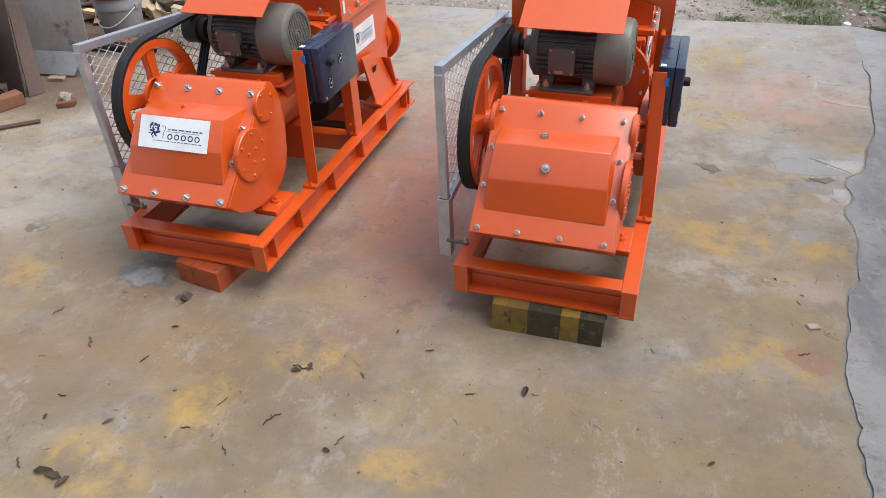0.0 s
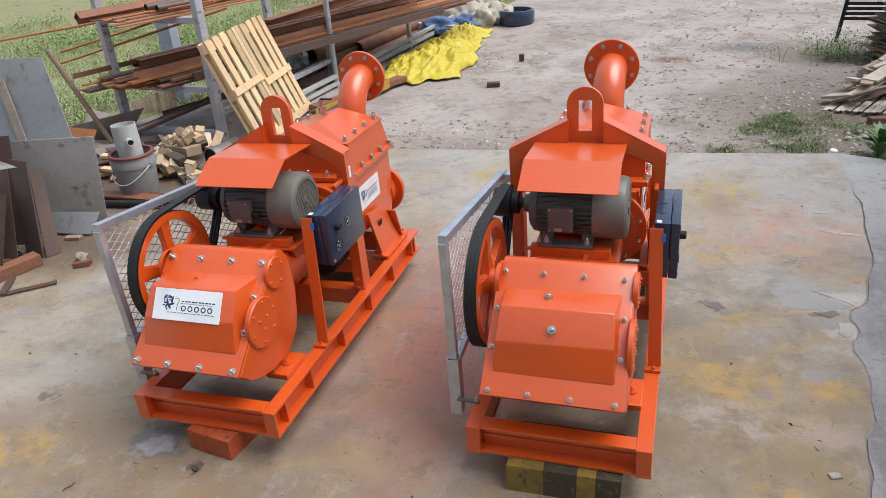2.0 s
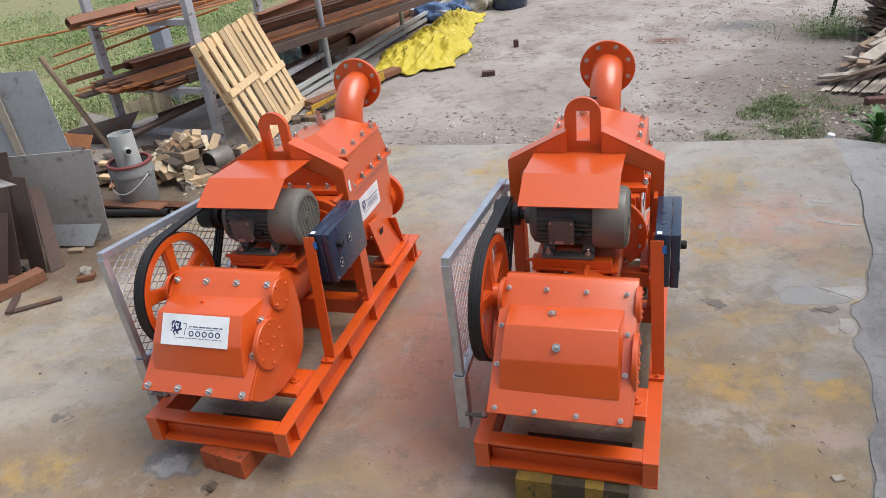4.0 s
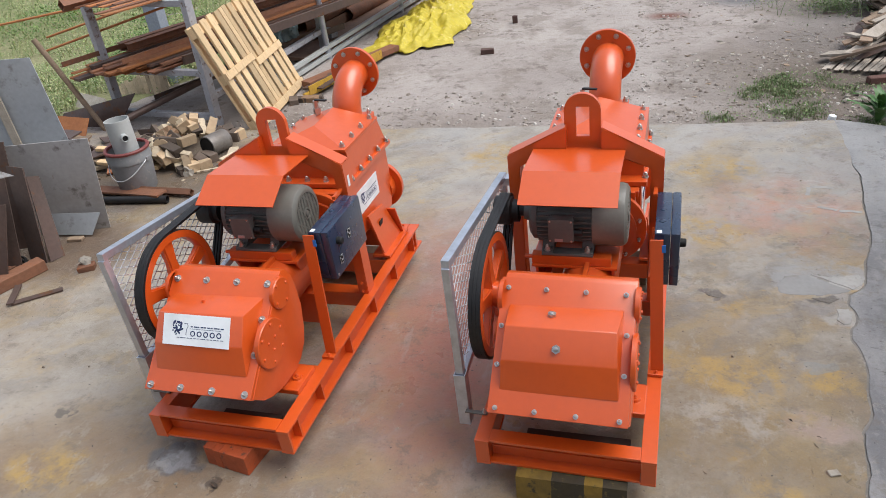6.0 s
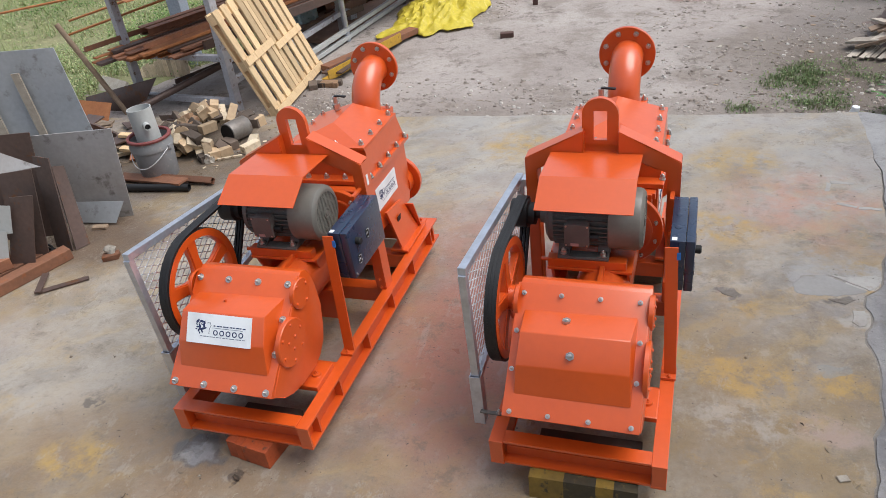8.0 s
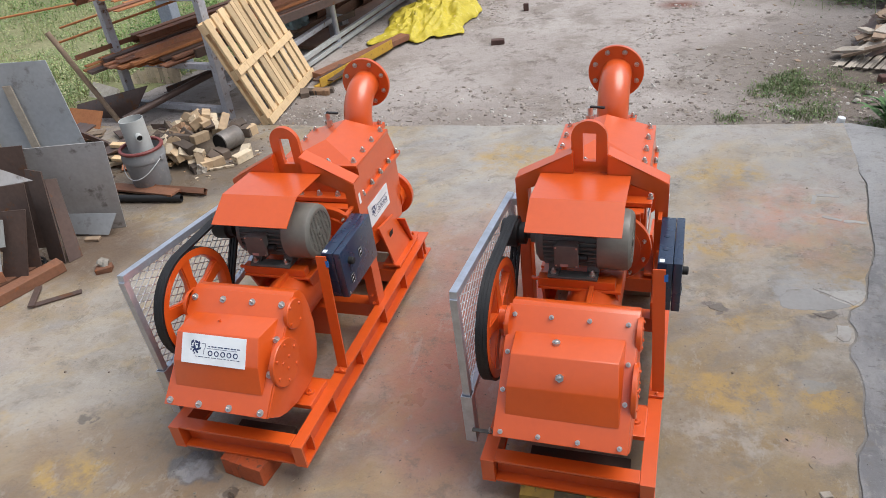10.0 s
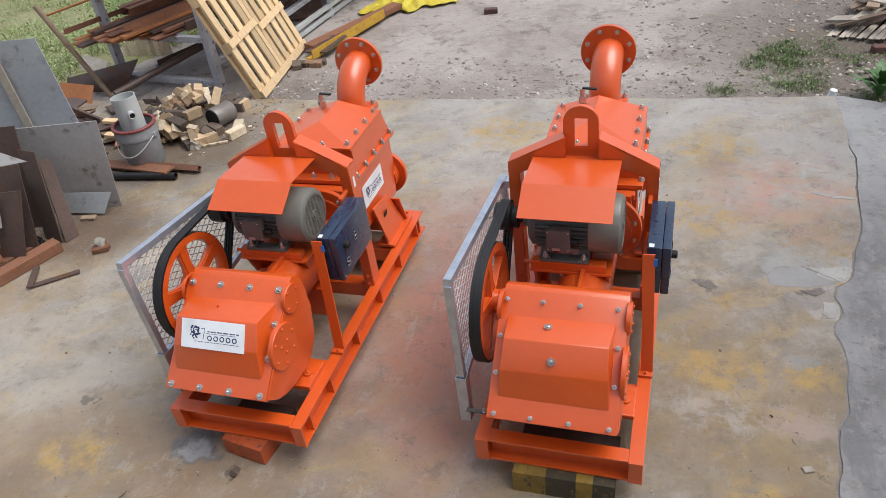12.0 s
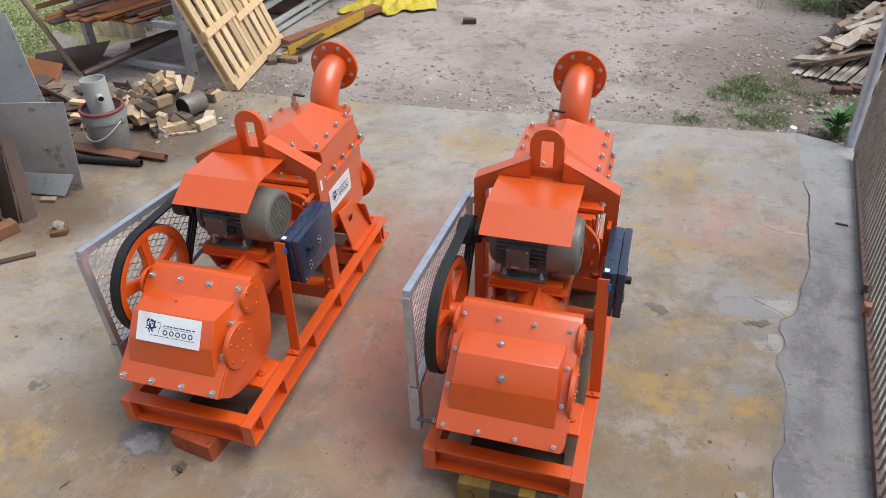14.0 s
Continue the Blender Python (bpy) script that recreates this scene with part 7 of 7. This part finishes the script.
for p, q in zip(lines, lines[1:]):
    for i in range(39):
        bm.faces.new((p[i], p[i + 1], q[i + 1], q[i]))
tagged(part("turf", bm, LAWN, smooth=70), "patchy green and straw-coloured turf behind the rack", "grass", kind="structure")
YARDGREEN = island_material("yard_grass_leaf", ((0.09, 0.15, 0.05), (0.13, 0.21, 0.07), (0.18, 0.26, 0.10), (0.14, 0.17, 0.08), (0.28, 0.26, 0.15)))
DRYGRASS = material("dry_grass", (0.38, 0.33, 0.17), 0.7, second=(0.24, 0.25, 0.10), scale=2, amount=0.9, grain=10, bump=0.0, detail=0.3)
r2 = random.Random(21)
field, dry, herb, lush = [], [], [], []
for _ in range(15000):
    y = 5.2 + 11 * r2.random() ** 1.4
    x = -3.95 + (y - 5.4) * 0.36 - 8 * r2.random() ** 1.5
    n = noise.noise(Vector((x * 0.9, y * 0.9, 5))) + 0.5 * noise.noise(Vector((x * 2.3, y * 2.3, 2)))
    g_ = ground_height(x, y)
    if n < -0.42 or (-4.35 < x < -3.3 and y < 6.0):
        continue
    q = r2.random()
    if q < 0.62 and noise.noise(Vector((x * 0.75, y * 0.55, 31))) > 0.12:
        lush.append((x, y, g_, 0.10 + 0.16 * r2.random(), 24))
    elif q < 0.62:
        herb.append((x, y, g_, 0.04 + 0.13 * max(0.0, n + 0.3), 28))
    elif q < 0.84:
        field.append((x, y, g_, 0.6 + 0.4 * max(0, n)))
    else:
        dry.append((x, y, g_, 0.7))
vs, fs = leafage(herb, 0.019, 8)
stuff("field_weeds", vs, fs, WEEDS, "low leafy weeds covering the ground behind the rack", "weeds")
LUSH = island_material("lush_weed_leaves", ((0.07, 0.15, 0.035), (0.13, 0.23, 0.06), (0.10, 0.19, 0.05), (0.20, 0.30, 0.08), (0.27, 0.35, 0.12)))
vs, fs = leafage(lush, 0.027, 18)
stuff("field_clumps", vs, fs, LUSH, "taller dark green weeds in clumps behind the rack", "weeds")
grass("field_grass", field, 0.17, 0.10, 9, 0.0035, 1, "rough green grass behind the stock rack", WEEDS)
grass("field_straw", dry, 0.16, 0.10, 5, 0.004, 2, "dry yellowish grass stalks among the green", DRYGRASS)
patch, flat = [], []
for _ in range(3000):
    x, y = r2.uniform(0.95, 2.35), r2.uniform(5.12, 6.35)
    n = noise.noise(Vector((x * 2.4, y * 3.6, 1))) + 0.6 * noise.noise(Vector((x * 7, y * 9, 4)))
    n += 1.15 * math.exp(-((x - 1.50) / 0.26) ** 2 - ((y - 6.0) / 0.12) ** 2) + 0.7 * math.exp(-((x - 1.18) / 0.16) ** 2 - ((y - 5.84) / 0.08) ** 2)
    n += 0.95 * math.exp(-((x - 1.50) / 0.24) ** 2 - ((y - 5.42) / 0.13) ** 2) + 0.3 * math.exp(-((x - 1.55) / 0.4) ** 2 - ((y - 5.7) / 0.3) ** 2) - 0.42
    if n > 0:
        patch.append((x, y, ground_height(x, y), min(1.1, 0.45 + n)))
        if r2.random() < 0.5:
            flat.append((x, y, ground_height(x, y), 0.03, 3))
grass("yard_grass", patch, 0.040, 0.035, 11, 0.0014, 3, "low green grass growing at the slab's edge", YARDGREEN)
vs, fs = leafage(flat, 0.018, 12)
stuff("yard_weeds", vs, fs, YARDGREEN, "tiny weed leaves among the low grass", "weeds")
bush = []
for _ in range(110):
    x, y = 2.16 + r2.gauss(0, 0.15), 8.1 + r2.gauss(0, 0.13)
    bush.append((x, y, ground_height(x, y), 0.06 + 0.24 * r2.random() ** 2, 24))
for _ in range(12):
    x, y = 1.64 + r2.gauss(0, 0.07), 8.2 + r2.gauss(0, 0.1)
    bush.append((x, y, ground_height(x, y), 0.10, 9))
for _ in range(40):
    x, y = r2.uniform(1.6, 2.5), r2.uniform(7.4, 8.2)
    bush.append((x, y, ground_height(x, y), 0.03, 3))
vs, fs = leafage(bush, 0.019, 4)
stuff("weed_clump", vs, fs, YARDGREEN, "tangle of green leafy weeds by the bench frame", "weeds")
vs, fs = blades([b_[:3] + (0.6 + 0.9 * r2.random(),) for b_ in bush[::4]], 0.2, 0.06, 2, 0.0025, 5)
stuff("weed_stalks", vs, fs, YARDGREEN, "thin green stalks rising from the weeds", "weeds")


def leafy_plant(x, y, seed, n, size, label):
    plant = thing("tall_weed", label, "weed", pose(x, y, ground_height(x, y)))
    r = random.Random(seed)
    for k in range(n):
        a = 2.4 * k + r.uniform(-0.3, 0.3)
        tilt = r.uniform(0.05, 0.75)
        s = size * r.uniform(0.7, 1.15)
        bm = bmesh.new()
        left, mid, right = [], [], []
        for i in range(7):
            t = i / 6
            w_ = 0.13 * s * math.sin(math.pi * min(1, 0.10 + t * 0.9)) ** 0.9
            out = s * t * math.sin(tilt + 0.5 * t)
            up = s * t * math.cos(tilt + 0.5 * t)
            for lst, q in ((left, -1), (mid, 0), (right, 1)):
                lst.append(bm.verts.new((out, q * w_, up + abs(q) * 0.25 * w_ + 0.006 * math.sin(9 * t + q))))
        for i in range(6):
            bm.faces.new((left[i], mid[i], mid[i + 1], left[i + 1]))
            bm.faces.new((mid[i], right[i], right[i + 1], mid[i + 1]))
        part("leaf", bm, LEAFDARK, plant, m=pose(0, 0, 0.01 + 0.006 * k, 0, 0, math.degrees(a)), smooth=70)
    return plant


leafy_plant(1.94, 5.28, 5, 22, 0.20, "lance-leaved green weed growing at the slab's corner")
leafy_plant(2.07, 5.42, 6, 14, 0.16, "lance-leaved green weed beside the gate post")

tagged(part("plastic_cup", turned([(0, 0), (0.030, 0), (0.030, 0.004), (0.028, 0.006), (0.023, 0.058), (0.021, 0.060), (0, 0.059)], Matrix.Identity(4), 24), WHITE, m=pose(1.68, 5.30, -0.085, 4, 6, 0), smooth=35), "small white plastic cup upside down in the grass", "cup")
tagged(part("brick", rough_box(0.115, 0.06, 0.055, 0.03, 0.004, 1), BRICK, m=pose(-0.87, 6.90, -0.09, 0, 0, 8)), "broken dark brick on the dirt", "brick", "loose bricks")
tagged(part("brick", rough_box(0.05, 0.05, 0.085, 0.03, 0.004, 2), BRICK, m=pose(-0.79, 7.90, -0.09, 0, 0, 5)), "broken dark brick standing on the dirt", "brick", "loose bricks")
tagged(part("white_chip", rough_box(0.034, 0.022, 0.008, 0.12, 0.002, 3), STONE, m=pose(1.19, 2.265, 0, 0, 0, 20)), "small white plaster chip on the slab", "chip")
tagged(part("black_strip", bar((-0.03, 0, 0.004), (0.03, 0, 0.004), 0.014, 0.007), RUBBER, m=pose(1.79, 4.12, 0, 0, 0, -12)), "short black rubber strip on the apron", "scrap")

# gravel on the dirt, densest along the slab's far edge
r3 = random.Random(33)
vs, fs = [], []


def pebble(x, y, z, s):
    i = len(vs)
    a = r3.uniform(0, 6.28)
    pts = [(math.cos(a + q * 1.2566) * s * r3.uniform(0.7, 1.2), math.sin(a + q * 1.2566) * s * r3.uniform(0.6, 1.1)) for q in range(5)]
    vs.extend((x + px, y + py, z) for px, py in pts)
    vs.extend((x + px * 0.6, y + py * 0.6, z + s * r3.uniform(0.45, 0.8)) for px, py in pts)
    for q in range(5):
        fs.append((i + q, i + (q + 1) % 5, i + 5 + (q + 1) % 5, i + 5 + q))
    fs.append(tuple(i + 5 + q for q in range(5)))


for _ in range(16000):
    y = 5.03 + 6.5 * r3.random() ** 1.6
    x = r3.uniform(-2.6, 3.2)
    n = noise.noise(Vector((x * 1.3, y * 1.3, 9))) + (0.5 if y < 5.9 else 0) + (0.3 if x > 0.4 else 0)
    if n < 0.16 + 0.25 * (x < 0.4 and y > 5.6):
        continue
    pebble(x, y, ground_height(x, y) - 0.003, 0.003 + 0.019 * r3.random() ** 3.2)
GRAVEL = island_material("gravel_stone", ((0.38, 0.34, 0.30), (0.24, 0.20, 0.17), (0.33, 0.29, 0.25), (0.55, 0.52, 0.48), (0.18, 0.15, 0.13), (0.42, 0.37, 0.32)), 0.9)
stuff("gravel", vs, fs, GRAVEL, "loose pebbles and grit on the dirt", "gravel")
# twigs, straw and wood chips, thickest near the grass and the plank heap
vs, fs = [], []


def twig(x, y, z, n, w_):
    a = r3.uniform(0, 6.283)
    i = len(vs)
    d, q = Vector((math.cos(a), math.sin(a), r3.uniform(-0.05, 0.12))) * n, Vector((-math.sin(a), math.cos(a), 0)) * w_
    p = Vector((x, y, z))
    k = q * r3.uniform(-4, 4)
    for f, o in ((0, Vector()), (0.5, k), (1, Vector())):
        c = p + d * f + o
        vs.extend((c - q, c + q, c + Vector((0, 0, w_ * 1.4))))
    for b_ in (0, 3):
        for u_, v_ in ((0, 1), (1, 2), (2, 0)):
            fs.append((i + b_ + u_, i + b_ + v_, i + b_ + 3 + v_, i + b_ + 3 + u_))


for _ in range(4200):
    x, y = r3.uniform(-1.4, 2.9), 5.04 + 4.2 * r3.random() ** 1.3
    n = noise.noise(Vector((x * 1.1, y * 1.5, 19))) + 0.35 * min(1, max(0, x - 0.5)) + 0.35 * (y < 5.5) - 0.28
    if n < 0:
        continue
    twig(x, y, ground_height(x, y) + 0.002, r3.uniform(0.012, 0.05) * (1 + 1.5 * (r3.random() < 0.06)), r3.uniform(0.0008, 0.0028))
TWIGS = island_material("twigs_and_straw", ((0.13, 0.10, 0.08), (0.24, 0.19, 0.14), (0.44, 0.39, 0.31), (0.10, 0.08, 0.065), (0.36, 0.30, 0.23), (0.20, 0.16, 0.13)), 0.85)
stuff("twigs", vs, fs, TWIGS, "dry twigs, straw and wood chips on the dirt", "litter")
for k in range(60):
    x, y = r3.uniform(0.7, 2.6), r3.uniform(5.1, 8.0)
    q = r3.uniform(0.018, 0.05)
    tagged(part("litter_chip", rough_box(q, q * 0.6, q * 0.16, 0.2, 0.001, 300 + k), (STONE, OLDWOOD, OLDWOOD, STONE)[k % 4], m=pose(x, y, ground_height(x, y) - 0.001, r3.uniform(-12, 12), r3.uniform(-12, 12), r3.uniform(0, 180))), "small pale chip of rubbish on the dirt", "litter", "chips on the dirt")
vs, fs = [], []
for _ in range(380):
    x, y = r3.uniform(-2.6, 2.0), r3.uniform(0.6, 4.95)
    if x < 1.25 and -1.1 < x < 0.75 and 2 < y < 3.5:
        continue
    pebble(x, y, 0.001, 0.0018 + 0.006 * r3.random() ** 5)
for _ in range(160):
    x, y = r3.uniform(-1.5, 1.3), r3.uniform(0.7, 2.6)
    twig(x, y, 0.001, r3.uniform(0.006, 0.028), r3.uniform(0.0007, 0.0016))
stuff("floor_grit", vs, fs, TWIGS, "dark grit and twig ends scattered over the slab", "grit")


LEAVES = [(-0.71, 1.17, 0.06), (-0.26, 1.49, 0.045), (0.39, 1.77, 0.05), (-0.26, 1.69, 0.05), (-0.05, 1.47, 0.03), (-0.69, 1.36, 0.035), (-0.88, 1.41, 0.02), (-0.78, 1.88, 0.05),
          (-0.33, 1.36, 0.025), (-0.47, 1.4, 0.02), (-0.87, 1.33, 0.025), (-0.95, 1.62, 0.04), (-0.73, 1.75, 0.03), (-1.15, 1.72, 0.035), (-0.83, 1.18, 0.03), (-0.07, 1.43, 0.03),
          (-0.42, 1.51, 0.03), (-0.04, 1.91, 0.02), (0.24, 1.72, 0.02), (-0.74, 1.6, 0.025), (0.89, 1.65, 0.03), (1.15, 2.13, 0.03), (1.09, 2.48, 0.02), (-0.08, 1.71, 0.02), (0.08, 1.86, 0.02)]


def dry_leaf(x, y, size, turn, seed):
    r = random.Random(seed)
    bm = bmesh.new()
    n = 7
    l, m_, q = [], [], []
    for i in range(n):
        t = i / (n - 1)
        w_ = size * 0.2 * math.sin(math.pi * (0.06 + 0.9 * t)) * r.uniform(0.8, 1.2)
        z = 0.004 + size * 0.07 * abs(math.sin(2.2 * t + r.random()))
        px = size * (t - 0.5)
        l.append(bm.verts.new((px, -w_, z + w_ * r.uniform(0.1, 0.5))))
        m_.append(bm.verts.new((px, 0, z * 0.5)))
        q.append(bm.verts.new((px, w_, z + w_ * r.uniform(0.2, 0.9))))
    for i in range(n - 1):
        bm.faces.new((l[i], m_[i], m_[i + 1], l[i + 1])), bm.faces.new((m_[i], q[i], q[i + 1], m_[i + 1]))
    tagged(part("dry_leaf", bm, DRYLEAF, m=pose(x, y, 0.001, 0, 0, turn), smooth=60), "curled dry brown leaf on the slab", "leaf", "dry leaves")


def dry_twig(x, y, size, turn, seed):
    r = random.Random(seed)
    pts = [(size * (f - 0.5), size * r.uniform(-0.12, 0.12), 0.003 + size * 0.05 * r.random()) for f in np.linspace(0, 1, 5)]
    bm = tube(pts, 0.0017, 6)
    if seed % 2:
        tube([pts[2], (pts[2][0] + size * 0.15, pts[2][1] + size * 0.2, 0.006)], 0.0012, 5, bm)
    tagged(part("dry_twig", bm, DRYLEAF, m=pose(x, y, 0.0, 0, 0, turn)), "thin dry brown twig on the slab", "twig", "dry twigs")


for k, (x, y, s_) in enumerate(LEAVES):
    if k % 5 in (0, 2):
        dry_leaf(x, y, s_ * 0.8, 47 * k, k)
    else:
        dry_twig(x, y, s_ * 1.25, 61 * k, k)
for x, y, s_, a in ((-0.745, 1.175, 0.05, 20), (-0.675, 1.16, 0.04, 70), (-0.24, 1.70, 0.035, 100), (-0.275, 1.675, 0.03, 10)):
    dry_leaf(x, y, s_, a, int(a))
